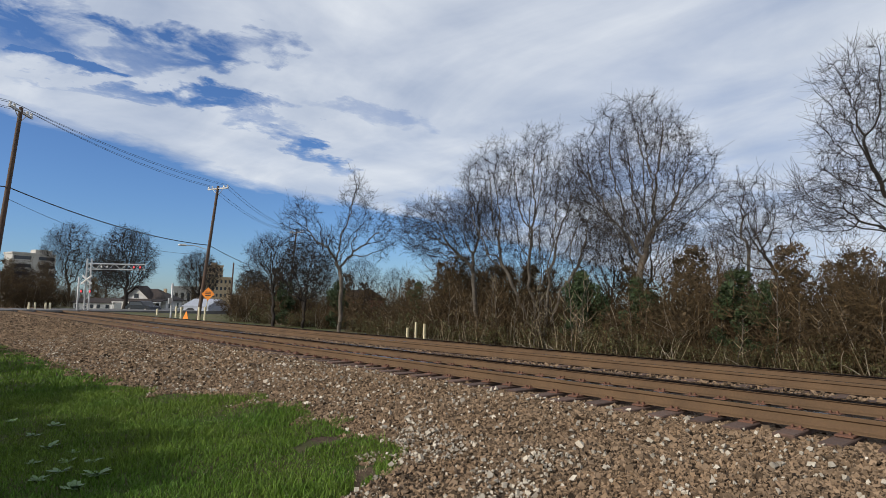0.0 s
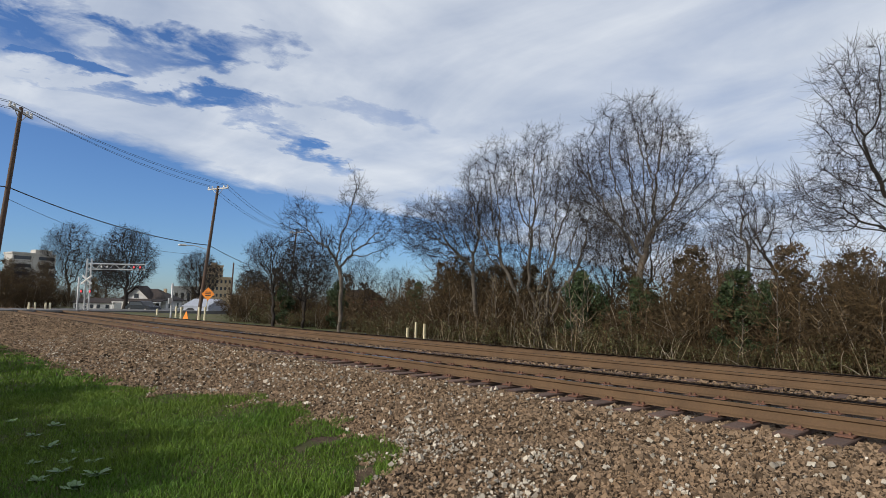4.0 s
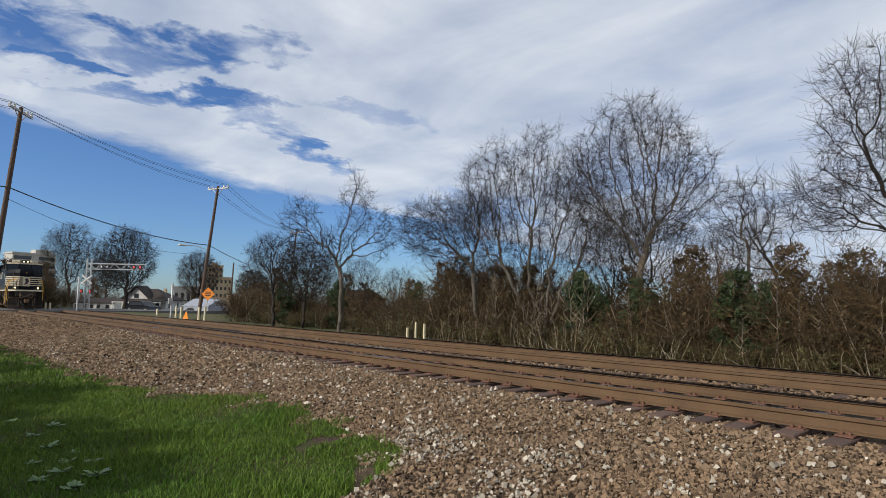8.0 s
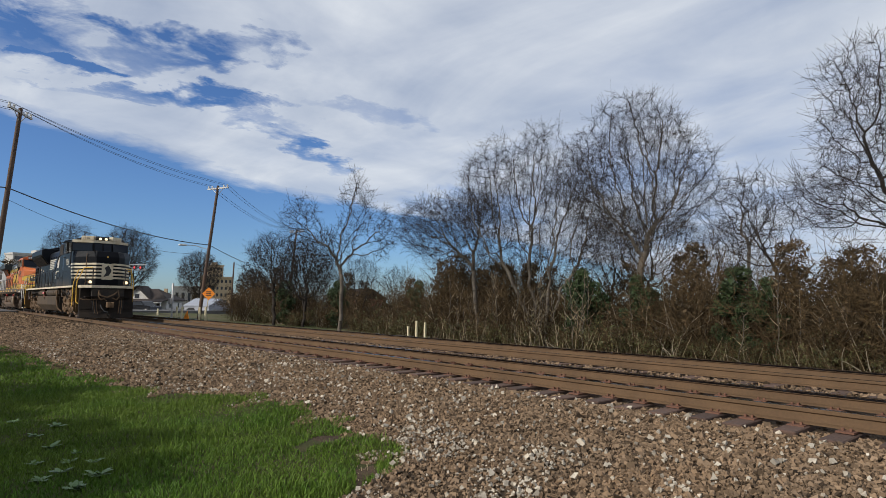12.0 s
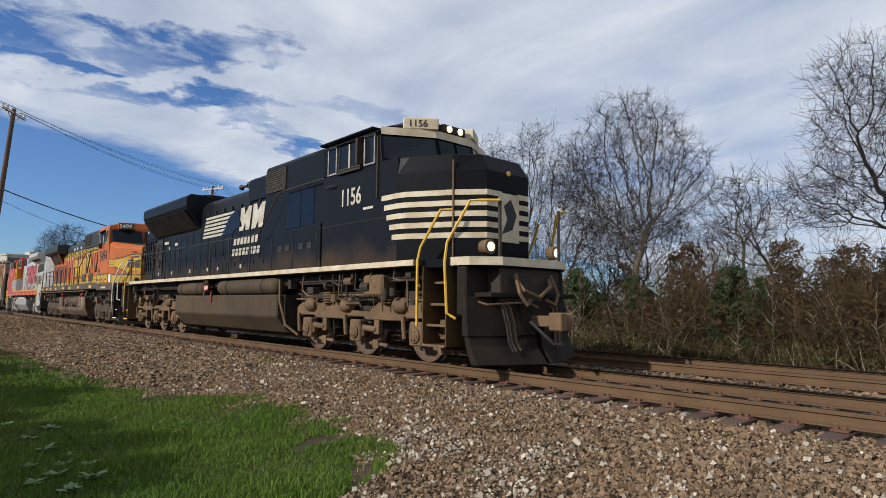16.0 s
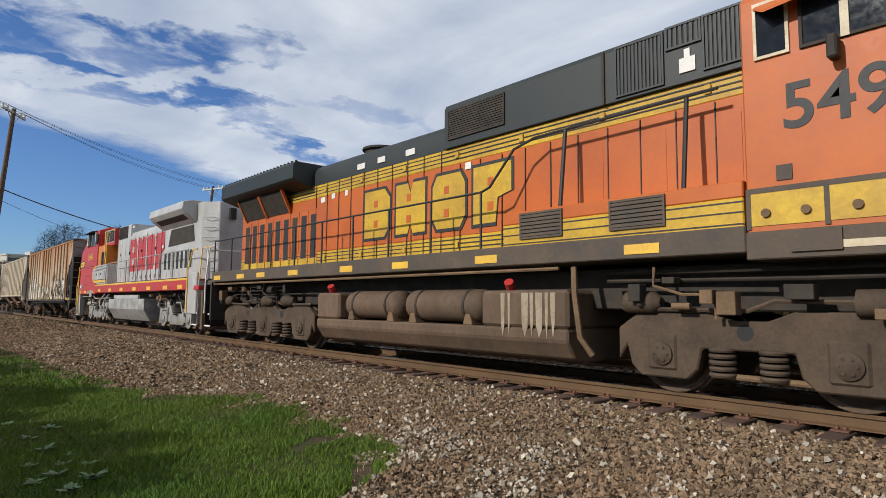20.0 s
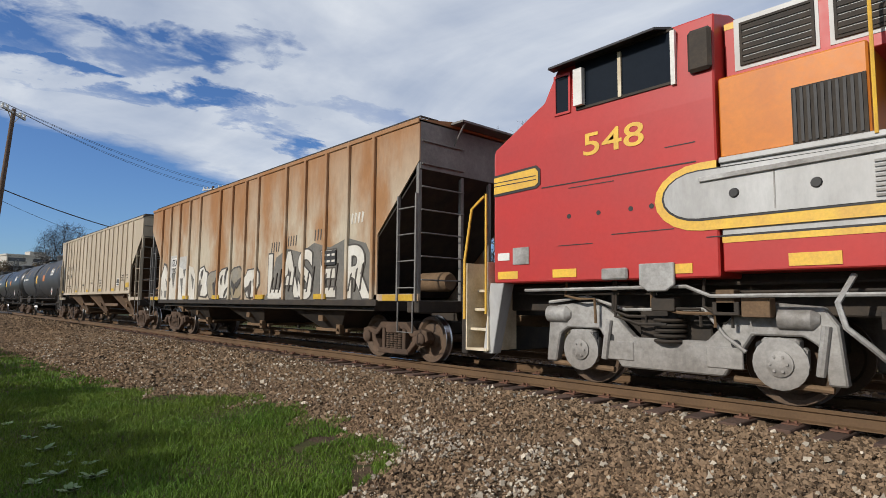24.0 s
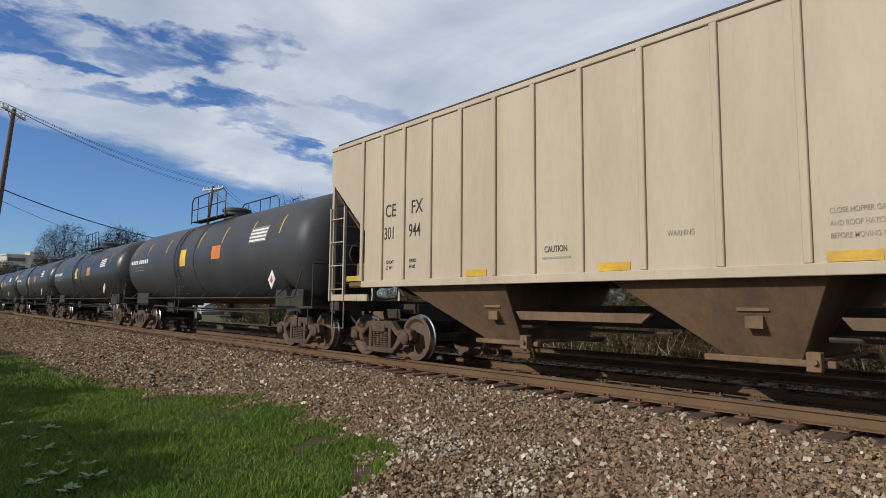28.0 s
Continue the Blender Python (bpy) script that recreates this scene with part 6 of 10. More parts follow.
    part("curve_line", B().side([(-47.77, 2.195)] + [(-49.97 - 0.48 * math.cos(a), 2.505 + 0.315 * math.sin(a)) for a in [-math.pi / 2 + math.pi * i / 10 for i in range(11)]] + [(-47.77, 2.8)], -1.498, -1.2).mirror(), M_LINE, c, "black line inside the band")
    for x in (-49.55, -48.7):
        part("locker_latch", B().lathe([(-1.53, 0.02), (-1.53, 0.05), (-1.505, 0.06), (-1.505, 0.02)], (x, 0, 2.48), "y", 12), M_LINE, c, "black ring latch")
    part("locker_seam", B().box(-49.12, -49.105, -1.512, -1.505, 2.25, 2.72).mirror(), M_SILVERGEAR, c)
    part("locker_gutter", B().side([(-49.95, 2.66), (-47.8, 2.72), (-47.8, 2.78), (-49.95, 2.72)], -1.54, -1.505).mirror(), M_SILVERGEAR, c, "", 0.006)
    for k in range(8):
        part("locker_louvre", B().box(-48.18, -47.86, -1.525, -1.505, 2.26 + 0.05 * k, 2.285 + 0.05 * k).mirror(), M_SILVERGEAR, c)
    for x, z, w in ((-51.9, 2.86, 0.75), (-52.1, 2.02, 0.6), (-51.2, 2.12, 0.9), (-49.9, 1.98, 0.9), (-50.4, 3.18, 0.4)):
        part("body_seam", B().box(x, x + w, -1.486, -1.478, z, z + 0.012), M_LINE, c)
    for x in (-51.9, -51.4, -50.9, -50.6):
        part("lift_hole", B().lathe([(-1.485, 0.012), (-1.485, 0.035), (-1.478, 0.035), (-1.478, 0.012)], (x, 0, 2.45), "y", 10), M_LINE, c)
    part("lifting_bracket", B().side([(-50.78, 1.42), (-50.78, 1.7), (-50.3, 1.7), (-50.3, 1.42), (-50.42, 1.34), (-50.66, 1.34)], -1.53, -1.48), M_SILVERGEAR, c, "", 0.012)
    part("equipment_locker", B().box(-49.72, -47.71, -1.46, 1.46, 1.955, 2.9), M_SILVER, c, "", 0.015)
    part("locker_ledge", B().box(-49.72, -47.7, -1.5, -1.0, 2.86, 2.93).mirror(), M_SILVER, c, "", 0.01)
    part("blower_box", B().box(-49.72, -48.2, -1.44, 1.44, 2.93, 3.92), M_AMBER, c, "bright orange blower box", 0.02)
    part("blower_screen", B().box(-48.92, -48.22, -1.455, -1.44, 2.94, 3.58).mirror(), M_DARK, c, "dark screen on the box")
    sc = B()
    for i in range(10):
        sc.box(-48.9 + i * 0.068, -48.87 + i * 0.068, -1.47, -1.455, 2.96, 3.56)
    part("blower_slats", sc.mirror(), M_LINE, c)
    part("side_hood", B().cross(hood_ring(1.2, 3.9, 4.74, 0.1), -49.72, -47.7), M_RED, c, "", 0.01)
    louvre(c, -49.5 + o, -48.75 + o, 4.12, 4.6, 1.2, M_DARK, 6)
    louvre(c, -48.5 + o, -47.85 + o, 4.12, 4.6, 1.2, M_DARK, 6)
    for xa, xb in ((-49.6, -48.68), (-48.58, -47.76)):
        part("louvre_surround", B().box(xa, xb, -1.207, -1.2, 4.04, 4.7).mirror(), M_SILVER, c, "silver frame round the louvres")
    part("louvre_stripe", B().box(-49.72, -47.7, -1.204, -1.2, 4.6, 4.68).mirror(), M_YELLOW, c, "yellow stripe between the louvres")
    part("ladder_rail", B().tube([(-48.15, -1.5, 2.9), (-48.15, -1.5, 4.45), (-48.05, -1.3, 4.5)], 0.02).tube([(-47.85, -1.5, 3.0), (-47.85, -1.5, 4.6), (-47.75, -1.2, 4.6)], 0.02), M_YELLOW, c, "", smooth=True)
    for x, z in ((-47.2, 3.9), (-45.2, 4.5), (-43.2, 4.0), (-40.9, 3.3), (-44.0, 2.2)):
        part("notice_plate", B().box(x, x + 0.18, -1.04, -1.0, z, z + 0.11), M_WHITE, c, "small white notice")
    # trailing steps, leading platform
    steps(c, -54.05 + o, -53.58 + o, 1, 1.45, (0.42, 0.75, 1.08, 1.4), M_CREAM, M_CREAM)
    part("handrail", B().tube([(-54.1, -1.47, 0.9), (-54.1, -1.47, 1.9), (-54.0, -1.4, 2.8), (-53.75, -1.35, 3.0)], 0.025).tube([(-53.56, -1.5, 1.0), (-53.56, -1.5, 3.0)], 0.022), M_YELLOW, c, "yellow grab rail", smooth=True)
    part("corner_post", B().loft([[(-53.72, -1.4, 0.35), (-53.5, -1.4, 0.35), (-53.5, -1.2, 0.35), (-53.72, -1.2, 0.35)], [(-53.5, -1.46, 1.5), (-53.2, -1.46, 1.5), (-53.2, -1.2, 1.5), (-53.5, -1.2, 1.5)]]), M_SILVER, c, "", 0.01)
    part("pilot", B().box(-54.3, -54.15, -1.35, 1.35, 0.3, 1.4), M_DARK, c, "", 0.02)
    part("front_platform", B().box(-36.5, -35.5, -1.45, 1.45, 1.55, 1.7), M_RED, c, "", 0.01)
    part("corner_shield", B().plan([(-36.6, -1.5), (-36.1, -1.5), (-35.85, -1.4), (-35.85, -1.3), (-36.6, -1.3)], 0.75, 2.15), M_SILVER, c, "silver rounded corner shield", 0.02)
    steps(c, -36.05 + o, -35.55 + o, 1, 1.45, (0.42, 0.8, 1.18), M_SILVERGEAR, M_WHITE)
    part("handrail", B().tube([(-36.4, -1.52, 0.8), (-36.4, -1.52, 2.2), (-36.2, -1.45, 2.9), (-35.9, -1.4, 2.95)], 0.024).tube([(-35.6, -1.4, 0.9), (-35.6, -1.4, 2.0), (-35.75, -1.3, 2.95), (-35.5, -1.1, 3.0)], 0.024), M_YELLOW, c, "yellow grab rail", smooth=True)
    part("handrail", B().tube([(-35.5, -1.2, 1.7), (-35.5, -1.2, 2.9), (-35.5, 1.2, 2.9), (-35.5, 1.2, 1.7)], 0.024), M_WHITE, c, "white end rail", smooth=True)
    part("pilot", B().box(-35.6, -35.4, -1.35, 1.35, 0.25, 1.5), M_STEEL, c, "", 0.02)
    rails_along(c, -47.4 + o, -36.6 + o, 8, 1.95, 2.95, M_SILVERGEAR, 1.47)
    # below the deck
    w = 1.48
    pr = [(-w, 1.26), (-w, 0.82), (-w + 0.28, 0.34), (w - 0.28, 0.34), (w, 0.82), (w, 1.26)]
    part("fuel_tank", B().cross(pr, -46.9, -41.4), M_SILVERGEAR, c, "slab-sided silver fuel tank with dirty foot", 0.02)
    part("tank_stripe", B().box(-46.0, -42.2, -1.485, -1.4, 1.26, 1.42).mirror(), M_SILVER, c, "", 0.01)
    for x in (-47.9, -47.35):
        part("air_filter", B().lathe([(-0.3, 0.02), (-0.3, 0.2), (-0.15, 0.26), (0.15, 0.26), (0.3, 0.2), (0.3, 0.02)], (x, -1.2, 0.85), "y", 14), M_SILVERGEAR, c, "", smooth=True)
    under_clutter(c, -53.2 + o, -48.0 + o, 1.35, 0.9, 1.5, 12, 12)
    under_clutter(c, -41.2 + o, -36.6 + o, 1.35, 0.9, 1.55, 13, 14)
    loco_bogie(c, -50.6 + o, 2.7, 0.508, "two", M_SILVERGEAR)
    loco_bogie(c, -38.5 + o, 2.7, 0.508, "two", M_SILVERGEAR)
    coupler(c, -54.4 + o, -1)
    coupler(c, -35.1 + o, 1)
    return c, XC
# ---- freight cars ----
M_RUST = surf("rust_stained_tan_paint", (0.45, 0.385, 0.285), (0.32, 0.175, 0.082), 1.0, 9, 0.75, bump=0.0, stretch=(1.0, 1, 0.4), mid=0.53, width=0.1, var=0.14, dust=(0.30, 0.138, 0.052), dust_top=2.6, dust_low=4.6, spec=0.25)
M_TAN = surf("clean_tan_paint", (0.465, 0.39, 0.285), (0.395, 0.325, 0.235), 0.8, 12, 0.6, bump=0.0, spec=0.25, stretch=(1.5, 1, 0.3), var=0.06)
M_TANDIRT = surf("rusty_brown_hopper_steel", (0.155, 0.092, 0.047), (0.08, 0.05, 0.03), 1.4, 14, 0.8, bump=0.12, stretch=(1, 1, 0.4), mid=0.55)
M_TANKBLACK = surf("black_tank_paint", (0.02, 0.021, 0.023), (0.034, 0.034, 0.034), 0.8, 14, 0.36, bump=0.0, var=0.2, spec=0.35)
M_TANKGREY = surf("dull_dark_grey_tank_paint", (0.036, 0.037, 0.04), (0.055, 0.055, 0.055), 0.7, 14, 0.5, bump=0.0, var=0.2, spec=0.3)
# plain grey fittings; on the rusty car's ends the grey is painted shade
M_GREYEND = surf("grey_steel_and_end_shade", (0.2, 0.19, 0.17), (0.13, 0.12, 0.11), 1.2, 14, 0.7)
M_PATCH = surf("pale_grey_repaint", (0.44, 0.43, 0.40), (0.38, 0.36, 0.32), 1.5, 14, 0.7, bump=0)
M_FADED = surf("faded_stencil_paint", (0.2, 0.18, 0.14), (0.3, 0.26, 0.2), 4, 20, 0.7, bump=0)
M_MARK = surf("black_stencil_paint", (0.03, 0.028, 0.025), None, 3, 20, 0.7, bump=0)
M_SPRAYW = surf("white_spray_paint", (0.62, 0.59, 0.52), (0.5, 0.46, 0.38), 1.2, 12, 0.7, bump=0.03, var=0.12)
M_SPRAYB = surf("black_spray_paint", (0.05, 0.045, 0.04), (0.09, 0.075, 0.06), 1.5, 14, 0.8, bump=0.03)
M_SPRAYD = surf("dark_grey_spray_paint", (0.12, 0.115, 0.10), (0.16, 0.145, 0.12), 1.5, 14, 0.8, bump=0)
M_SPRAYG = surf("grey_spray_paint", (0.22, 0.2, 0.16), (0.28, 0.22, 0.13), 1.2, 12, 0.75, bump=0.03)


def ladder(car, o, x0, x1, y, z0, z1, n, material):
    for x in (x0, x1):
        part("ladder_rail", Build(o).box(x - 0.02, x + 0.02, y - 0.02, y + 0.04, z0, z1), material, car)
    for i in range(n):
        z = z0 + (z1 - z0) * (i + 0.5) / n
        part("ladder_rung", Build(o).rod((x0, y, z), (x1, y, z), 0.013, n=6), material, car)


def grating(car, o, x0, x1, y0, y1, z, material, n):
    b = Build(o)
    for i in range(n + 1):
        x = x0 + (x1 - x0) * i / n
        b.box(x - 0.008, x + 0.008, y0, y1, z - 0.03, z)
    for y in np.linspace(y0, y1, 6):
        b.box(x0, x1, y - 0.008, y + 0.008, z - 0.03, z)
    part("running_board", b, material, car, "open grating running board")


def hopper(xr, xl, zs, zt, ribs, rib_out, paint, label, end_cut, name, seam):
    """A covered hopper between the ends xr and xl; returns the car, its centre and the x shift for building."""
    XC = 0.5 * (xr + xl)
    o = -XC
    c = thing("hopper_car", label, "hopper car", "coupled train")
    B = lambda: Build(o)
    W = 1.6
    (cz, cx, ce) = end_cut           # cut: height at the end, inset, height where the slope meets the side sheet
    poly = [(xr, zt), (xr, cz), (xr - cx, ce), (xr - cx, zs), (xl + cx, zs), (xl + cx, ce), (xl, cz), (xl, zt)]
    for s in (-1, 1):
        part("side_sheet", B().side(poly, s * W, s * (W - 0.03)), paint, c)
        part("top_chord", B().box(xl, xr, s * W - 0.03, s * W + 0.03, zt - 0.06, zt + 0.03), paint, c, "", 0.01)
        part("side_sill", B().box(xl + cx - 0.05, xr - cx + 0.05, s * (W + 0.012) - 0.04, s * (W + 0.012) + 0.02, zs - 0.1, zs + 0.03), M_DARK if seam else paint, c, "", 0.008)
        for x in ribs:
            part("side_rib", B().box(x - 0.045, x + 0.045, s * W - (rib_out if s < 0 else 0), s * W + (rib_out if s > 0 else 0), zs + 0.03, zt - 0.06), paint, c, "", 0.01)
    roof = [(-W, zt), (-0.8, zt + 0.12), (0.8, zt + 0.12), (W, zt), (W, zt - 0.03), (-W, zt - 0.03)]
    part("roof", B().cross(roof, xl, xr), paint, c)
    for k in range(4):
        xx = xr - 2.4 - k * (xr - xl - 4.8) / 3
        part("roof_hatch", B().lathe([(0, 0.4), (0.1, 0.42), (0.14, 0.36), (0.15, 0.01)], (xx, 0.25, zt + 0.12), "z", 18), paint, c, "round roof hatch", smooth=True)
    grating(c, o, xl + 0.1, xr - 0.1, -1.5, -1.05, zt + 0.12, M_DARK, 90)
    for e, x, q in ((1, xr, -1), (-1, xl, 1)):
        # rusty car: grey instead of its paint, the shaded end put into colour
        part("end_sheet", B().box(min(x, x + q * 0.04), max(x, x + q * 0.04), -W + 0.03, W - 0.03, cz - 0.15, zt), M_GREYEND if seam else paint, c)
        # dirty slope sheet, its colour taken darker to hold the end's shade
        part("slope_sheet", B().loft([[(x, -W + 0.04, cz - 0.15), (x, W - 0.04, cz - 0.15), (x + q * 0.05, W - 0.04, cz - 0.15), (x + q * 0.05, -W + 0.04, cz - 0.15)], [(x + q * 2.6, -W + 0.04, 1.3), (x + q * 2.6, W - 0.04, 1.3), (x + q * 2.65, W - 0.04, 1.3), (x + q * 2.65, -W + 0.04, 1.3)]]), M_DARK if seam else M_BOGIE, c, "steep dirty slope sheet, darkened for the shaded end")
        part("end_sill", B().box(min(x, x + q * 0.35), max(x, x + q * 0.35), -W + 0.02, W - 0.02, 0.98, 1.22), M_DARK, c, "", 0.02)
        part("corner_sill", B().box(min(x, x + q * (cx + 0.1)), max(x, x + q * (cx + 0.1)), -W, -W + 0.06, 1.2, 1.34).mirror(), paint, c, "", 0.01)
        part("corner_reflector", B().box(min(x + q * 0.15, x + q * 1.1), max(x + q * 0.15, x + q * 1.1), -W - 0.008, -W, 1.21, 1.33).mirror(), M_BANDYEL if seam else paint, c, "yellow reflector strip" if seam else "")
        for y in (-W + 0.05, -0.45, 0.35, W - 0.05):
            part("end_post", B().box(min(x + q * 0.02, x + q * 0.1), max(x + q * 0.02, x + q * 0.1), y - 0.04, y + 0.04, 1.2, zt - 0.1 if abs(y) > 1 else cz + 0.1), paint if not seam else M_GREYEND, c, "", 0.008)
        ladder(c, o, x + q * 0.05, x + q * 0.6, -W - 0.02, 1.2, cz - 0.62, 4, paint if not seam else M_GREYEND)
        for i in range(7):
            z = 1.6 + i * 0.44
            part("ladder_rung", B().rod((x - q * 0.02, -W + 0.06, z), (x - q * 0.02, -0.45, z), 0.016, n=6), M_GREYEND, c)
        part("crossover_platform", B().box(min(x - q * 0.35, x), max(x - q * 0.35, x), -0.8, 0.8, zt + 0.05, zt + 0.09).rod((x - q * 0.3, -0.7, zt + 0.05), (x, -0.7, zt - 0.35), 0.02).rod((x - q * 0.3, 0.7, zt + 0.05), (x, 0.7, zt - 0.35), 0.02), M_GREYEND, c)
        part("stirrup_step", B().tube([(x + q * 0.15, -W, 1.2), (x + q * 0.15, -W, 0.62), (x + q * 0.6, -W, 0.62), (x + q * 0.6, -W, 1.2)], 0.018).mirror(), M_GREYEND, c)
        coupler(c, x - q * 0.55 + o, -q)
    part("centre_sill", B().box(xl + 0.3, xr - 0.3, -0.3, 0.3, 0.82, 1.15), M_DARK, c)
    part("brake_wheel", B().lathe([(-0.02, 0.22), (-0.02, 0.26), (0.02, 0.26), (0.02, 0.22)], (xl - 0.12, -0.75, 2.3), "x", 18).box(xl - 0.14, xl - 0.1, -0.77, -0.73, 2.06, 2.54).box(xl - 0.14, xl - 0.1, -0.98, -0.52, 2.28, 2.32), M_DARK, c, "spoked hand-brake wheel")
    part("brake_gear", B().box(xl + 0.15, xl + 0.9, -1.2, -0.5, 1.5, 1.62).box(xl + 0.3, xl + 0.75, -1.1, -0.7, 1.62, 2.05), M_STEEL, c, "", 0.03)
    part("air_reservoir", B().lathe([(-0.45, 0.02), (-0.45, 0.16), (-0.38, 0.2), (0.38, 0.2), (0.45, 0.16), (0.45, 0.02)], (xr - 0.75, -0.5, 1.6), "x", 14), M_STEEL, c, "", smooth=True)
    return c, XC, o, B


def bay(c, B, xa, xb, xc_, xd, zt, zb, material, label):
    """One discharge bay: top from xa to xb, mouth from xc_ to xd."""
    rt = [(xa, -1.55, zt), (xb, -1.55, zt), (xb, 1.55, zt), (xa, 1.55, zt)]
    rb = [(xc_, -0.95, zb), (xd, -0.95, zb), (xd, 0.95, zb), (xc_, 0.95, zb)]
    part("discharge_bay", B().loft([rt, rb]), material, c, label, 0.01)
    for y0, y1 in ((-1.0, -0.9), (0.9, 1.0)):
        part("gate_frame", B().box(xc_ - 0.35, xd + 0.35, y0, y1, zb - 0.02, zb + 0.06), M_STEEL, c, "", 0.01)
    part("gate_gearbox", B().box(xd + 0.1, xd + 0.25, -1.15, -1.02, zb - 0.06, zb + 0.16), M_STEEL, c, "", 0.01)
    part("gate_shaft", B().rod((xd + 0.2, -1.2, zb + 0.05), (xd + 0.2, 1.2, zb + 0.05), 0.03), M_STEEL, c)
    part("vibrator_bracket", B().box(0.5 * (xc_ + xd) - 0.18, 0.5 * (xc_ + xd) + 0.18, -1.32, -1.22, 0.5 * (zt + zb) + 0.08, 0.5 * (zt + zb) + 0.12).box(0.5 * (xc_ + xd) - 0.1, 0.5 * (xc_ + xd) + 0.1, -1.3, -1.1, 0.5 * (zt + zb) - 0.12, 0.5 * (zt + zb) + 0.02), M_STEEL, c)


def mural(c, B, x0, x1, z0, z1, seed, strokes):
    """Spray-painted wild shapes: pale curving bodies over dark backing, with dark inner strokes."""
    rnd = random.Random(seed)
    n = strokes
    w = (x1 - x0) / n
    for i in range(n):
        xa = x0 + i * w
        top = z1 - rnd.uniform(0, 0.35)

        def blob(k, grow, xs, zs, jag):
            pts = []
            for j in range(k):
                a = 2 * math.pi * j / k
                r = 1 + rnd.uniform(-jag, jag)
                pts.append((xa + w * 0.5 + xs + (w * 0.5 + grow) * r * math.copysign(abs(math.cos(a)) ** 0.7, math.cos(a)), max(z0 - 0.02, 0.5 * (z0 + top) + zs + (0.5 * (top - z0) + grow) * r * math.copysign(abs(math.sin(a)) ** 0.7, math.sin(a)))))
            return pts
        sh = blob(13, 0.06, 0, 0, 0.22)
        cxm, czm = sum(p[0] for p in sh) / 13, sum(p[1] for p in sh) / 13
        layer = lambda pts, y0, mm, lab: part("spray_shape", B().side(pts, y0 - 0.003, y0 + 0.002), mm, c, lab)
        layer(sh, -1.608 - 0.0006 * i, M_SPRAYB, "black sprayed outline")
        layer([(cxm + (x - cxm) * 0.88, czm + (z - czm) * 0.9) for x, z in sh], -1.616 - 0.0006 * i, M_SPRAYG if seed % 2 and i % 2 else M_SPRAYW, "pale sprayed fill")
        for q in range(3):
            ax_, az = cxm + rnd.uniform(-0.3, 0.3) * w, czm + rnd.uniform(-0.3, 0.3) * (top - z0)
            ln, th, an = rnd.uniform(0.3, 0.7) * (top - z0), rnd.uniform(0.04, 0.1), rnd.uniform(0.6, 2.4)
            left, right = [], []
            for k in range(6):
                t = k / 5 - 0.5
                bx, bz = ax_ + math.cos(an) * ln * t + 0.25 * w * (t * t), az + math.sin(an) * ln * t
                hw = th * (1 - 1.6 * abs(t)) + 0.012
                left.append((bx - hw * math.sin(an), bz + hw * math.cos(an)))
                right.append((bx + hw * math.sin(an), bz - hw * math.cos(an)))
            layer(left + right[::-1], -1.626 - 0.0006 * (3 * i + q), M_SPRAYB, "black sprayed stroke")


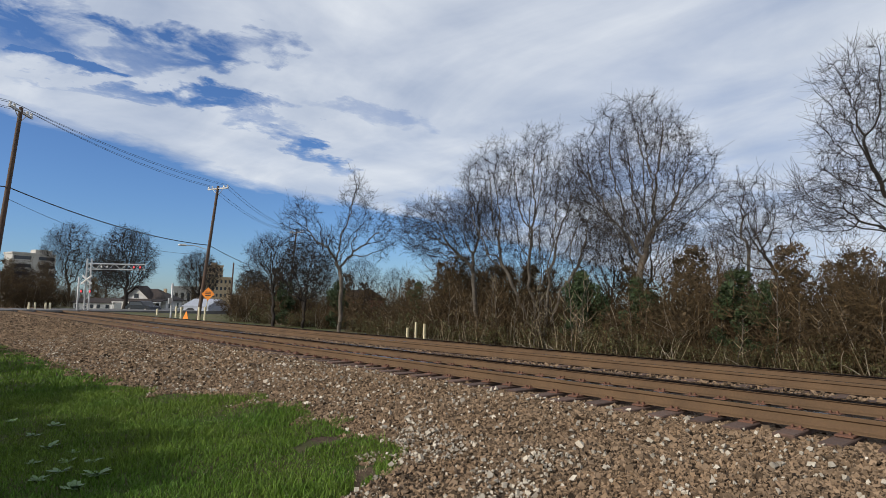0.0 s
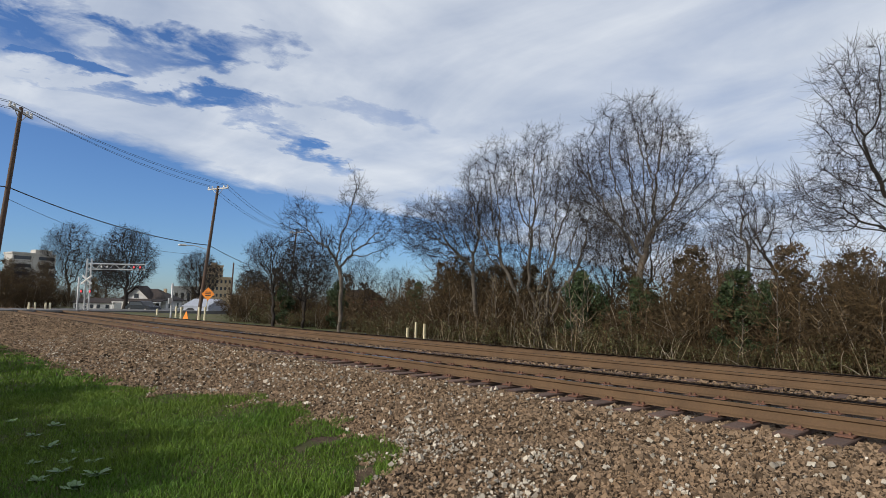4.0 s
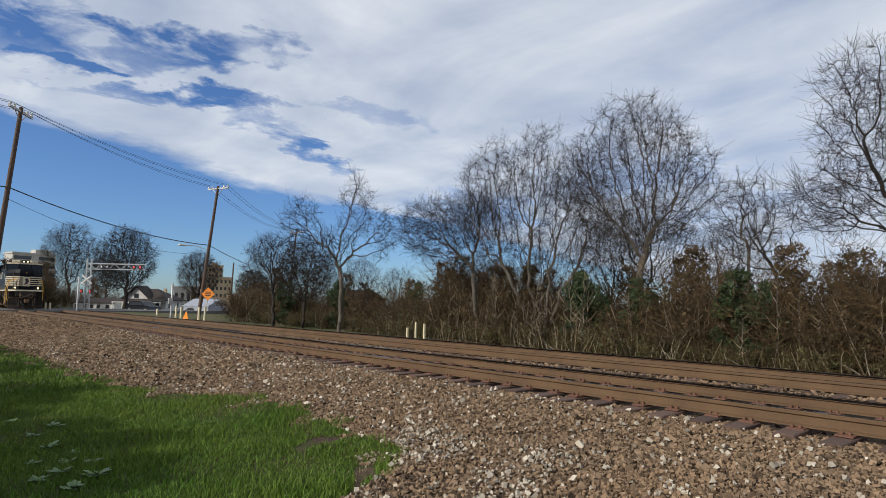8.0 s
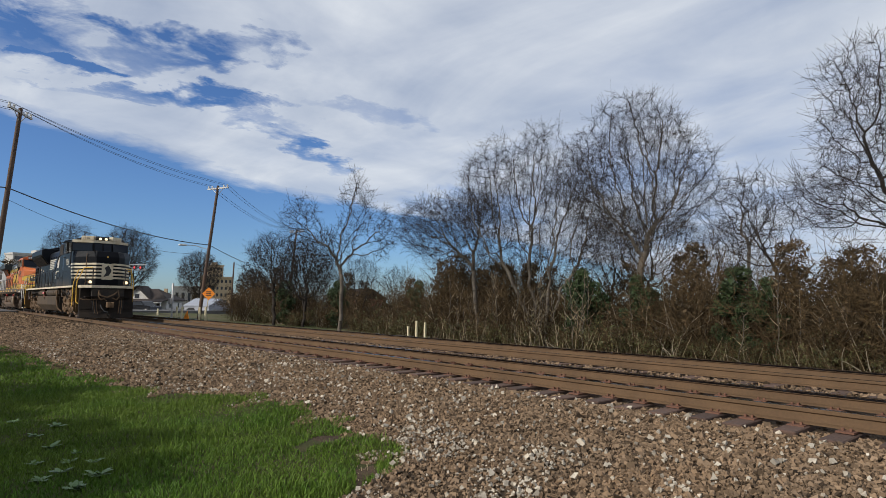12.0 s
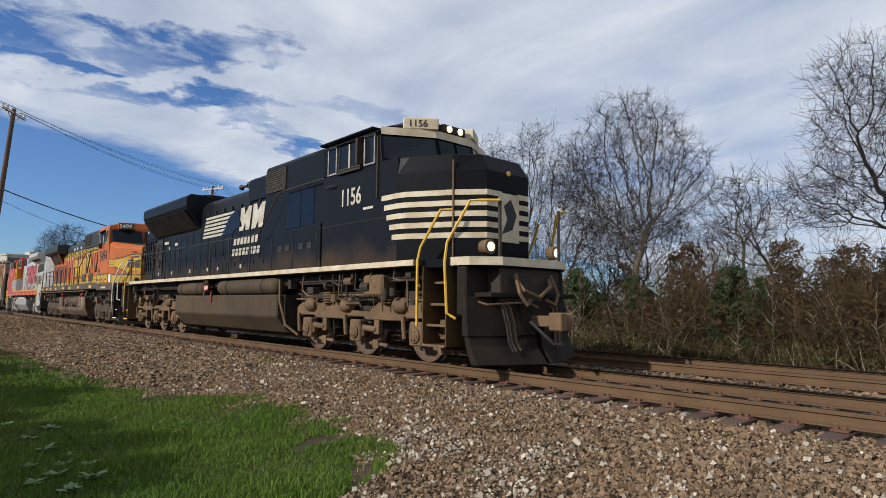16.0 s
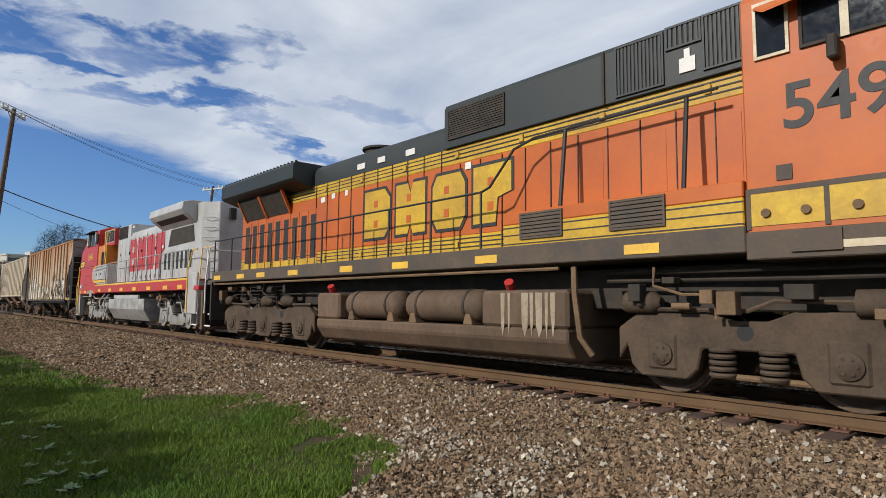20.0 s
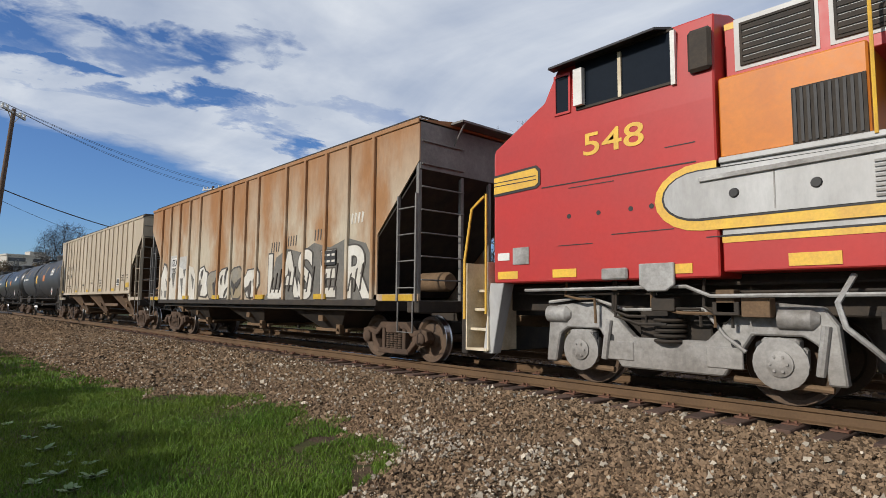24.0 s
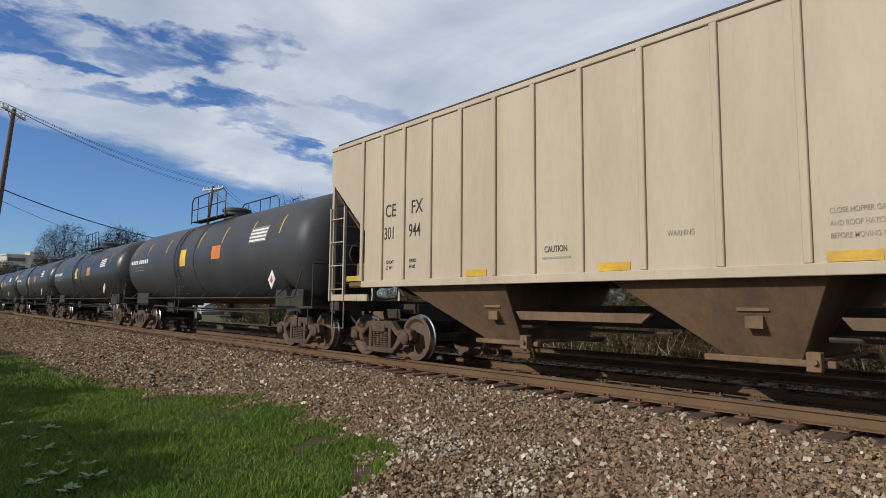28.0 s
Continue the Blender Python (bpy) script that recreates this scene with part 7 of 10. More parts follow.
def rusty_hopper():
    ribs = [-56.62, -57.57, -58.48, -59.45, -60.4, -62.01, -62.81, -63.75, -64.65, -66.3, -67.25, -68.23, -69.17, -70.11]
    c, XC, o, B = hopper(-55.2, -71.4, 1.2, 4.64, ribs, 0.07, M_RUST, "rust-streaked tan covered hopper car covered in spray paint", (3.85, 1.3, 2.55), "hopper", True)
    # bays and body foot much darker than the painted sides
    for xa in (-57.6, -61.6, -65.6):
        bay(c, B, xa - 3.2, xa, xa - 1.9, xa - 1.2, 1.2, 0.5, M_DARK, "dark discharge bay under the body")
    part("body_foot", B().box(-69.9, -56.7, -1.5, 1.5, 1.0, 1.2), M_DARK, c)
    # a large sprayed word: dark backing, black edge, pale fill
    part("spray_shape", B().side([(-61.6, 1.22), (-61.2, 1.5), (-60.9, 2.3), (-60.3, 2.5), (-59.6, 2.36), (-59.0, 2.55), (-58.3, 2.4), (-57.6, 2.56), (-56.9, 2.4), (-56.62, 2.0), (-56.62, 1.22)], -1.606, -1.6), M_SPRAYD, c, "dark grey sprayed backing")
    for k, (ch, x, size, wide) in enumerate((("L", -61.35, 1.12, 0.92), ("A", -60.62, 1.1, 0.9), ("S", -59.72, 1.12, 1.0), ("E", -58.72, 1.02, 1.0), ("R", -57.72, 1.1, 1.05))):
        z = 1.3 + 0.03 * (k % 2)
        lettering(ch, size, x + o, -1.612 - 0.0008 * k, z, M_SPRAYB, c, "sprayed_edge", wide, 0.075)
        lettering(ch, size, x + o, -1.618 - 0.0008 * k, z, M_SPRAYW, c, "sprayed_letter", wide, 0.04)
        for q in range(3):
            u = x + 0.2 + 0.22 * q
            part("spray_stroke", B().side([(u, z + 0.1), (u + 0.05, z + 0.12), (u + 0.16, z + 0.5 + 0.1 * q), (u + 0.1, z + 0.46 + 0.1 * q)], -1.632 - 0.0006 * q, -1.6), M_SPRAYB, c, "black sprayed stroke")
    mural(c, B, -66.4, -61.9, 1.25, 2.36, 7, 5)
    part("spray_shape", B().side([(-70.2, 1.22), (-70.15, 1.9), (-69.75, 2.5), (-69.55, 2.42), (-69.1, 1.85), (-68.85, 2.05), (-68.8, 2.3), (-68.3, 2.4), (-67.9, 2.3), (-67.6, 2.2), (-67.2, 2.36), (-66.8, 2.28), (-66.6, 2.0), (-66.62, 1.22)], -1.612, -1.6), M_SPRAYW, c, "large white sprayed letter-like mass")
    part("spray_shape", B().side([(-70.2, 1.92), (-69.78, 2.56), (-69.5, 2.5), (-69.05, 1.92), (-69.1, 1.86), (-69.55, 2.43), (-69.75, 2.5), (-70.15, 1.88)], -1.616, -1.604), M_SPRAYB, c, "black sprayed outline")
    for tri in (((-69.6, 2.0), (-69.3, 1.8), (-69.2, 1.3)), ((-69.62, 1.3), (-69.62, 1.55), (-69.25, 1.55), (-69.2, 1.3)), ((-68.9, 2.1), (-68.55, 2.1), (-68.7, 1.6)), ((-68.0, 1.95), (-67.75, 1.95), (-67.75, 1.25)), ((-67.75, 2.25), (-67.5, 2.25), (-67.62, 1.95)), ((-67.0, 2.1), (-66.7, 1.9), (-66.75, 1.55)), ((-69.95, 1.6), (-69.85, 1.5), (-69.98, 1.3))):
        part("spray_shape", B().side(list(tri), -1.618, -1.606), M_SPRAYD, c, "dark grey sprayed wedge")
    for x, z in ((-61.2, 2.45), (-60.3, 2.55), (-59.0, 2.6)):
        for k in range(4):
            part("spray_tag", B().side([(x + k * 0.13, z), (x + k * 0.13 + 0.03, z + 0.26), (x + k * 0.13 + 0.07, z + 0.24), (x + k * 0.13 + 0.04, z)], -1.606, -1.6), M_SPRAYB, c, "thin black sprayed tag")
    for k in range(5):
        part("spray_tag", B().side([(-57.6 + k * 0.13, 2.85), (-57.57 + k * 0.13, 3.08), (-57.5 + k * 0.13, 3.06), (-57.55 + k * 0.13, 2.85)], -1.606, -1.6), M_SPRAYW, c, "thin white sprayed tag")
    panel_ = part("stencil_panel", B().box(-58.6, -58.0, -1.645, -1.62, 2.0, 2.32), M_MARK, c, "dark data stencil")
    for i in range(3):
        for j in range(2):
            part("stencil_bar", B().box(-58.55 + i * 0.2, -58.42 + i * 0.2, -1.65, -1.643, 2.06 + j * 0.14, 2.11 + j * 0.14), M_SPRAYW, panel_)
    part("mark_panel", B().box(-69.12, -68.28, -1.605, -1.598, 1.98, 2.78), M_PATCH, c, "grey repainted patch")
    part("mark_panel", B().box(-68.18, -67.3, -1.605, -1.598, 2.1, 2.7), M_PATCH, c, "grey repainted patch")
    part("mark_plate", B().box(-68.93, -68.38, -1.609, -1.6, 2.06, 2.68), M_WHITE, c, "white plate behind the marks")
    lettering("ITLX", 0.24, -68.89 + o, -1.613, 2.4, M_MARK, c, stretch=0.72, bold=0.03)
    lettering("22057", 0.23, -68.89 + o, -1.613, 2.11, M_MARK, c, stretch=0.52, bold=0.03)
    for x in (-58.9, -62.0, -65.0, -67.6):
        part("reflector", B().box(x, x + 0.5, -1.655, -1.6, 1.24, 1.36), M_BANDYEL, c, "yellow reflector strip")
    freight_bogie(c, -56.6 + o)
    freight_bogie(c, -69.95 + o)
    return c, XC


def tan_hopper():
    ribs = [-88.03, -87.35, -86.65, -85.87, -85.08, -84.28, -83.47, -82.61, -81.66, -80.69, -79.79, -78.92, -78.15, -77.36, -76.55, -75.75, -75.00, -74.14]
    c, XC, o, B = hopper(-72.75, -89.3, 1.58, 4.62, ribs, 0.045, M_TAN, "clean tan covered hopper car with dusty discharge bays", (3.88, 1.35, 2.65), "hopper", False)
    for xa, xb, xc_, xd in ((-77.7, -74.95, -76.1, -75.4), (-82.3, -79.6, -80.85, -80.1), (-86.9, -84.15, -84.95, -84.25)):
        bay(c, B, xa, xb, xc_, xd, 1.55, 0.5, M_TANDIRT, "tan discharge bay stained by dust")
    for xa, xb in ((-79.5, -77.3), (-84.0, -81.9)):
        part("brace", B().side([(xa, 0.92), (xb, 0.92), (xb + 0.15, 1.05), (xa - 0.1, 1.05)], -1.3, -1.2).mirror(), M_TANDIRT, c)
        part("brake_pipe", B().tube([(xa - 0.3, -1.0, 0.8), (xb + 0.3, -1.0, 0.78)], 0.03), M_DARK, c)
    lettering("CE", 0.26, -87.25 + o, -1.603, 2.86, M_MARK, c, stretch=0.82)
    lettering("FX", 0.26, -86.44 + o, -1.603, 2.86, M_MARK, c, stretch=0.82)
    lettering("301", 0.25, -87.28 + o, -1.603, 2.42, M_MARK, c, stretch=0.68)
    lettering("944", 0.25, -86.5 + o, -1.603, 2.42, M_MARK, c, stretch=0.68)
    for x, z, t in ((-87.2, 1.93, "LD LMT"), (-86.48, 1.93, "198900"), (-87.2, 1.82, "LT WT"), (-86.48, 1.82, "64100")):
        lettering(t, 0.07, x + o, -1.603, z, M_MARK, c, stretch=0.75)
    lettering("CAUTION", 0.095, -83.27 + o, -1.604, 1.93, M_MARK, c, stretch=0.7)
    part("stencil_bar", B().box(-83.3, -82.8, -1.606, -1.6, 1.83, 1.86), M_FADED, c)
    lettering("WARNING", 0.075, -81.34 + o, -1.604, 2.02, M_FADED, c, stretch=0.7)
    for x, z, t in ((-79.7, 2.12, "CLOSE HOPPER GATES"), (-79.7, 1.99, "AND ROOF HATCHES"), (-79.7, 1.86, "BEFORE MOVING CAR")):
        lettering(t, 0.058, x + 0.12 + o, -1.604, z, M_FADED, c, stretch=0.7)
    for x in (-88.6, -84.94, -82.34, -79.62, -77.23):
        part("reflector", B().box(x, x + 0.48, -1.61, -1.6, 1.62, 1.73), M_BANDYEL, c, "yellow reflector strip")
    part("reflector", B().box(-74.88, -74.39, -1.61, -1.6, 1.75, 1.95), M_BANDYEL, c, "yellow reflector panel")
    part("data_panel", B().box(-76.36, -75.92, -1.61, -1.6, 1.84, 2.16), M_WHITE, c, "white framed badge")
    part("data_mark", B().box(-76.33, -76.16, -1.614, -1.609, 1.95, 2.13).box(-76.12, -75.95, -1.614, -1.609, 1.95, 2.13).box(-76.33, -75.95, -1.614, -1.609, 1.87, 1.92), M_MARK, c)
    for x, z, t in ((-75.56, 2.25, "EXW  10-8"), (-75.56, 2.15, "EW   10-4"), (-75.56, 2.04, "CU FT 4750"), (-74.78, 2.25, "H 8-3"), (-74.73, 2.13, "H 13-9"), (-74.87, 1.68, "2 INCH HF"), (-74.87, 1.6, "COMP SHOES"), (-74.34, 1.44, "PULL"), (-74.34, 1.36, "HERE")):
        lettering(t, 0.062, x + o, -1.612, z, M_MARK, c, stretch=0.8)
    part("jacking_plate", B().side([(-74.5, 1.56), (-74.05, 1.56), (-74.05, 1.16), (-74.2, 1.16)], -1.61, -1.56), M_TAN, c, "tan jacking plate", 0.006)
    # hand-brake stand on the leading end
    for y in (-0.2, 0.35):
        part("brake_post", B().box(-72.72, -72.6, y - 0.06, y + 0.06, 1.2, 4.1), M_TAN, c, "", 0.01)
    part("brake_housing", B().box(-72.62, -72.42, 0.4, 0.75, 2.15, 2.6), M_BOGIE, c, "rusty brake gear housing", 0.04)
    wheel = part("brake_wheel", B().tube([(-72.36, 0.58 + 0.28 * math.cos(a), 2.4 + 0.28 * math.sin(a)) for a in [2 * math.pi * k / 18 for k in range(19)]], 0.02), M_BOGIE, c, "rusty hand-brake wheel", smooth=True)
    for k in range(5):
        a = 2 * math.pi * k / 5
        part("spoke", B().rod((-72.4, 0.58, 2.4), (-72.36, 0.58 + 0.27 * math.cos(a), 2.4 + 0.27 * math.sin(a)), 0.014), M_BOGIE, wheel)
    part("brake_chain", B().rod((-72.5, 0.58, 2.2), (-72.5, 0.5, 1.1), 0.025), M_BOGIE, c)
    part("brake_cylinder", B().lathe([(-0.35, 0.02), (-0.35, 0.18), (0.25, 0.18), (0.35, 0.08), (0.35, 0.02)], (-73.6, -0.7, 1.5), "x", 14).box(-73.9, -73.2, -1.1, -0.3, 1.28, 1.34), M_BOGIE, c, "", smooth=True)
    part("end_shelf", B().box(-73.4, -72.8, -1.3, -0.2, 2.0, 2.08).box(-73.3, -72.9, -1.1, -0.5, 2.08, 2.3), M_BOGIE, c, "", 0.02)
    part("air_hose", B().tube([(-72.6, -1.5, 1.3), (-72.55, -1.2, 1.0), (-72.4, -0.8, 0.85), (-72.2, -0.5, 0.8)], 0.025), M_BLACK, c, "", smooth=True)
    freight_bogie(c, -74.2 + o)
    freight_bogie(c, -88.1 + o)
    return c, XC


def tank_car(label, paint):
    """A black tank car, 17.4 m over couplers, built about its own centre."""
    c = thing("tank_car", label, "tank car", "coupled train")
    R, zc, h = 1.5, 2.6, 8.05
    pr = [(-h, 0.02), (-h + 0.03, 0.5), (-h + 0.12, 0.95), (-h + 0.3, 1.3), (-h + 0.55, 1.46), (-h + 0.8, R), (-0.35, R), (-0.35, R + 0.012), (0.35, R + 0.012), (0.35, R), (h - 0.8, R), (h - 0.55, 1.46), (h - 0.3, 1.3), (h - 0.12, 0.95), (h - 0.03, 0.5), (h, 0.02)]
    part("tank", Build().lathe(pr, (0, 0, zc), "x", 48), paint, c, "glossy black cylindrical tank", smooth=True)
    part("manway", Build().lathe([(0, 0.45), (0.28, 0.45), (0.28, 0.5), (0.36, 0.5), (0.4, 0.42), (0.41, 0.01)], (0.2, 0, zc + R - 0.03), "z", 20), paint, c, "", smooth=True)
    part("top_platform", Build().box(-1.6, 1.5, -0.95, -0.6, zc + R - 0.05, zc + R - 0.02).box(-1.6, 1.5, 0.6, 0.95, zc + R - 0.05, zc + R - 0.02), M_DARK, c)
    for y in (-0.95, 0.95):
        part("platform_rail", Build().tube([(-1.6, y, zc + R - 0.1), (-1.6, y, zc + R + 0.7), (-1.4, y, zc + R + 0.85), (1.3, y, zc + R + 0.85), (1.5, y, zc + R + 0.7), (1.5, y, zc + R - 0.1)], 0.024).tube([(-1.6, y, zc + R + 0.4), (1.5, y, zc + R + 0.4)], 0.018), paint, c, smooth=True)
        for x in (-1.0, 0.0, 0.8):
            part("stanchion", Build().rod((x, y, zc + R - 0.1), (x, y, zc + R + 0.85), 0.018), paint, c)
    for s in (-1, 1):
        b = Build()
        for x in (-1.5, -1.1):
            pts = [(x, s * (R + 0.05) * math.cos(a), zc + (R + 0.05) * math.sin(a)) for a in [math.radians(d) for d in (50, 35, 20, 5, -10, -25)]] + [(x, s * 1.45, 0.75)]
            b.tube(pts, 0.018)
        part("side_ladder", b, paint, c)
        for i in range(9):
            a = math.radians(48 - i * 12)
            y, z = s * (R + 0.05) * math.cos(a), zc + (R + 0.05) * math.sin(a)
            part("ladder_rung", Build().rod((-1.5, y, z), (-1.1, y, z), 0.012, n=6), paint, c)
        part("handrail", Build().tube([(-h + 0.3, s * 1.5, 1.95), (-h + 0.5, s * 1.58, 1.3), (-h + 0.9, s * 1.58, 1.28), (h - 0.9, s * 1.58, 1.28), (h - 0.5, s * 1.58, 1.3), (h - 0.3, s * 1.5, 1.95)], 0.022), M_DARK, c)
        for x in (-6.5, -4.0, -1.3, 1.3, 4.0, 6.5):
            part("rail_bracket", Build().rod((x, s * 1.2, 1.6), (x, s * 1.58, 1.28), 0.015), M_DARK, c)
    for e in (-1, 1):
        part("stub_sill", Build().box(min(e * 4.9, e * 8.3), max(e * 4.9, e * 8.3), -0.4, 0.4, 0.72, 1.25).box(min(e * 5.7, e * 7.2), max(e * 5.7, e * 7.2), -1.15, 1.15, 1.0, 1.5), M_DARK, c, "", 0.02)
        part("end_platform", Build().box(min(e * 7.5, e * 8.3), max(e * 7.5, e * 8.3), -1.5, 1.5, 1.02, 1.08), M_DARK, c)
        part("stirrup_step", Build().tube([(e * 7.6, -1.5, 1.05), (e * 7.6, -1.5, 0.5), (e * 8.1, -1.5, 0.5), (e * 8.1, -1.5, 1.05)], 0.018).mirror(), M_DARK, c)
        part("end_rail", Build().tube([(e * 8.2, -1.45, 1.05), (e * 8.2, -1.45, 2.1), (e * 8.2, 1.45, 2.1), (e * 8.2, 1.45, 1.05)], 0.02), M_DARK, c)
        freight_bogie(c, e * 6.85)
        coupler(c, e * 8.65, e)
    part("bottom_outlet", Build().lathe([(0, 0.25), (0.25, 0.22), (0.3, 0.1), (0.55, 0.1), (0.55, 0.01)], (0, 0, 0.6), "z", 14).box(-0.5, 0.5, -0.2, 0.2, 0.62, 0.7), M_DARK, c)
    part("brake_pipe", Build().tube([(-5.5, -0.9, 1.0), (-2.0, -0.9, 0.9), (-1.6, -0.9, 0.95), (1.5, -0.9, 0.92), (5.5, -0.9, 1.0)], 0.028).tube([(-4, -0.6, 0.85), (4, -0.6, 0.85)], 0.022), M_DARK, c)

    def decal(x0, x1, a0, a1, mm, lab, name="reflector"):
        b = Build()
        n = 4
        rings = []
        for i in range(n + 1):
            a = math.radians(a0 + (a1 - a0) * i / n)
            q = R + 0.004
            rings.append([(x0, -q * math.cos(a), zc + q * math.sin(a)), (x1, -q * math.cos(a), zc + q * math.sin(a)), (x1, -(q + .003) * math.cos(a), zc + (q + .003) * math.sin(a)), (x0, -(q + .003) * math.cos(a), zc + (q + .003) * math.sin(a))])
        part(name, b.loft(rings), mm, c, lab)
    for x in (-6.9, -5.0, -2.7, 0.6, 2.6, 4.6, 6.4):
        decal(x, x + 0.05, 14, 36 if abs(x) < 6.5 else 44, M_YELLOW, "upright yellow reflector")
    decal(-1.0, -0.45, -8, 14, M_YELLOW, "yellow placard", "placard")
    decal(1.9, 2.6, -4, 12, M_AMBER, "orange stencil panel", "placard")
    decal(4.6, 5.7, 8, 26, M_GREYEND, "grey data stencil", "stencil_panel")
    for i in range(4):
        decal(4.65, 5.65, 9.5 + i * 4, 11.5 + i * 4, M_WHITE, "", "stencil_bar")
    for x in (-7.0, -6.75, -6.5, -6.25, -5.9, -5.65, -5.4, -5.15, -4.9):
        decal(x, x + 0.16, 3, 9, M_WHITE, "", "mark_bar")
    for k in range(2):
        decal(-6.4, -5.2, -8 + k * 5, -6.5 + k * 5, M_GREYEND, "", "mark_bar")
    b = Build()
    b.side([(6.2, 1.75), (6.4, 1.5), (6.6, 1.75), (6.4, 2.0)], -1.62, -1.6)
    part("hazard_placard", b, M_WHITE, c, "white diamond hazard placard")
    part("placard_mark", Build().side([(6.33, 1.72), (6.4, 1.65), (6.47, 1.72), (6.4, 1.85)], -1.625, -1.619), M_RED, c)
    return c
# ---- the train: each car's centre along the train ----
CARS = [black_loco(), orange_loco(), red_loco(), rusty_hopper(), tan_hopper()]
for i in range(6):
    CARS.append((tank_car("dull dark grey tank car with yellow reflectors" if i == 0 else "black tank car with yellow reflectors and a grey data stencil", M_TANKGREY if i == 0 else M_TANKBLACK), -98.5 - 17.4 * i))
# ---- stones and grass, joined as stuff ----
def bulk(name, verts, faces_per, corners, material, label, category):
    """One joined object from arrays: verts (pieces, n, 3), the same faces for every piece."""
    pieces, n, _ = verts.shape
    loops = np.concatenate([np.asarray(f) for f in faces_per])
    sizes = np.array([len(f) for f in faces_per])
    idx = (loops[None, :] + n * np.arange(pieces)[:, None]).ravel()
    tot = np.tile(sizes, pieces)
    me = bpy.data.meshes.new(name)
    me.vertices.add(pieces * n)
    me.vertices.foreach_set("co", verts.astype(np.float32).ravel())
    me.loops.add(len(idx))
    me.loops.foreach_set("vertex_index", idx.astype(np.int32))
    me.polygons.add(len(tot))
    me.polygons.foreach_set("loop_start", np.concatenate([[0], np.cumsum(tot)[:-1]]).astype(np.int32))
    me.polygons.foreach_set("loop_total", tot.astype(np.int32))
    me.polygons.foreach_set("use_smooth", np.zeros(len(tot), bool))
    me.update(calc_edges=True)
    me.materials.append(material)
    return tagged(new(name, me), label, category, kind="stuff")


WEDGE = np.array([(x, 1.15 * math.cos(a), 1.15 * math.sin(a)) for x in (-0.95, 0.95) for a in (0.3, 2.3, 4.5)])
WEDGE_FACES = [(2, 1, 0), (3, 4, 5), (0, 1, 4, 3), (1, 2, 5, 4), (2, 0, 3, 5)]


def stones(name, x0, x1, y0, y1, count, size, seed, keep, lift, label, material=None):
    rng = np.random.default_rng(seed)
    xy = np.stack([rng.uniform(x0, x1, count), rng.uniform(y0, y1, count)], 1)
    ok = np.array([keep(x, y) for x, y in xy])
    xy = xy[ok]
    k = len(xy)
    z = np.array([level(x, y) for x, y in xy])
    s = size * rng.lognormal(0, 0.3, (k, 1, 1))
    v = WEDGE[None] * rng.uniform(0.6, 1.2, (k, 1, 3)) * (1 + rng.uniform(-0.34, 0.34, (k, 6, 3)))
    q = rng.normal(size=(k, 4))
    q /= np.linalg.norm(q, axis=1, keepdims=True)
    w, a, b, c = q.T
    rot = np.stack([np.stack([1 - 2 * (b * b + c * c), 2 * (a * b - w * c), 2 * (a * c + w * b)], -1),
                    np.stack([2 * (a * b + w * c), 1 - 2 * (a * a + c * c), 2 * (b * c - w * a)], -1),
                    np.stack([2 * (a * c - w * b), 2 * (b * c + w * a), 1 - 2 * (a * a + b * b)], -1)], 1)
    v = np.einsum("kij,knj->kni", rot, v) * s * 0.5
    v += np.concatenate([xy, (z + lift + rng.uniform(-0.3, 0.9, k) * size * 0.6)[:, None]], 1)[:, None, :]
    return bulk(name, v, WEDGE_FACES, 4, material or M_STONE, label, "gravel")


def on_slope(x, y):
    d = y - grass_edge(x)
    if y > -1.28 and abs((x * 2) % 1.0 - 0.5) > 0.22:
        return False
    return d > 0.25 or (d > -0.35 and noise.noise((x * 2.2, y * 2.2, 3)) > 0.15 - d)


def in_reach(x, y):
    return on_slope(x, y) and x < -0.17 * (y + 8.617) - 0.0 and y > -7.4


def between(x, y):
    return all(abs(abs(y - c) - 0.755) > 0.09 for c in (0, TRACK_GAP)) and y < 6.6


M_DUSTSTONE = island_tint(surf("dust_caked_stone", (0.115, 0.074, 0.045), (0.09, 0.06, 0.038), 1, 30, 0.95, bump=0), 0.4)
stones("ballast_stones", -13, 0.2, -7.4, -0.95, 135000, 0.032, 11, in_reach, 0.0, "brown and grey crushed stones on the ballast slope")
stones("ballast_stones", -1.4, 10, -7.2, -0.95, 26000, 0.05, 17, lambda x, y: on_slope(x, y) and not in_reach(x, y), 0.0, "brown crushed stones further along the slope")
stones("ballast_stones", -36, -13, -6.6, -0.95, 66000, 0.05, 12, on_slope, 0.0, "brown crushed stones along the track")
stones("ballast_stones", -68, -36, -6.8, -1.0, 30000, 0.075, 18, on_slope, 0.0, "brown crushed stones far along the track")
stones("ballast_stones", -26, 1.0, 1.4, 6.6, 22000, 0.045, 13, between, 0.03, "crushed stones between the tracks")
stones("ballast_stones", -26, 1.0, -0.66, 0.66, 14000, 0.042, 16, between, -0.02, "dusty brown crushed stones between the rails", M_DUSTSTONE)
M_PEBBLE = island_tint(surf("pale_limestone_chips", (0.46, 0.40, 0.31), (0.34, 0.29, 0.22), 3, 40, 0.9, bump=0.1), 0.35)
stones("pale_gravel", -7.5, -2.5, -6.2, -3.3, 3000, 0.026, 14, lambda x, y: on_slope(x, y) and noise.noise((x * 0.8, y * 0.8, 9)) > 0.02, 0.03, "pale limestone chips strewn over the slope foot", M_PEBBLE)
stones("pale_gravel", -30, 0, -5.5, -1.2, 3000, 0.036, 15, on_slope, 0.03, "scattered pale stones in the ballast", M_PEBBLE)


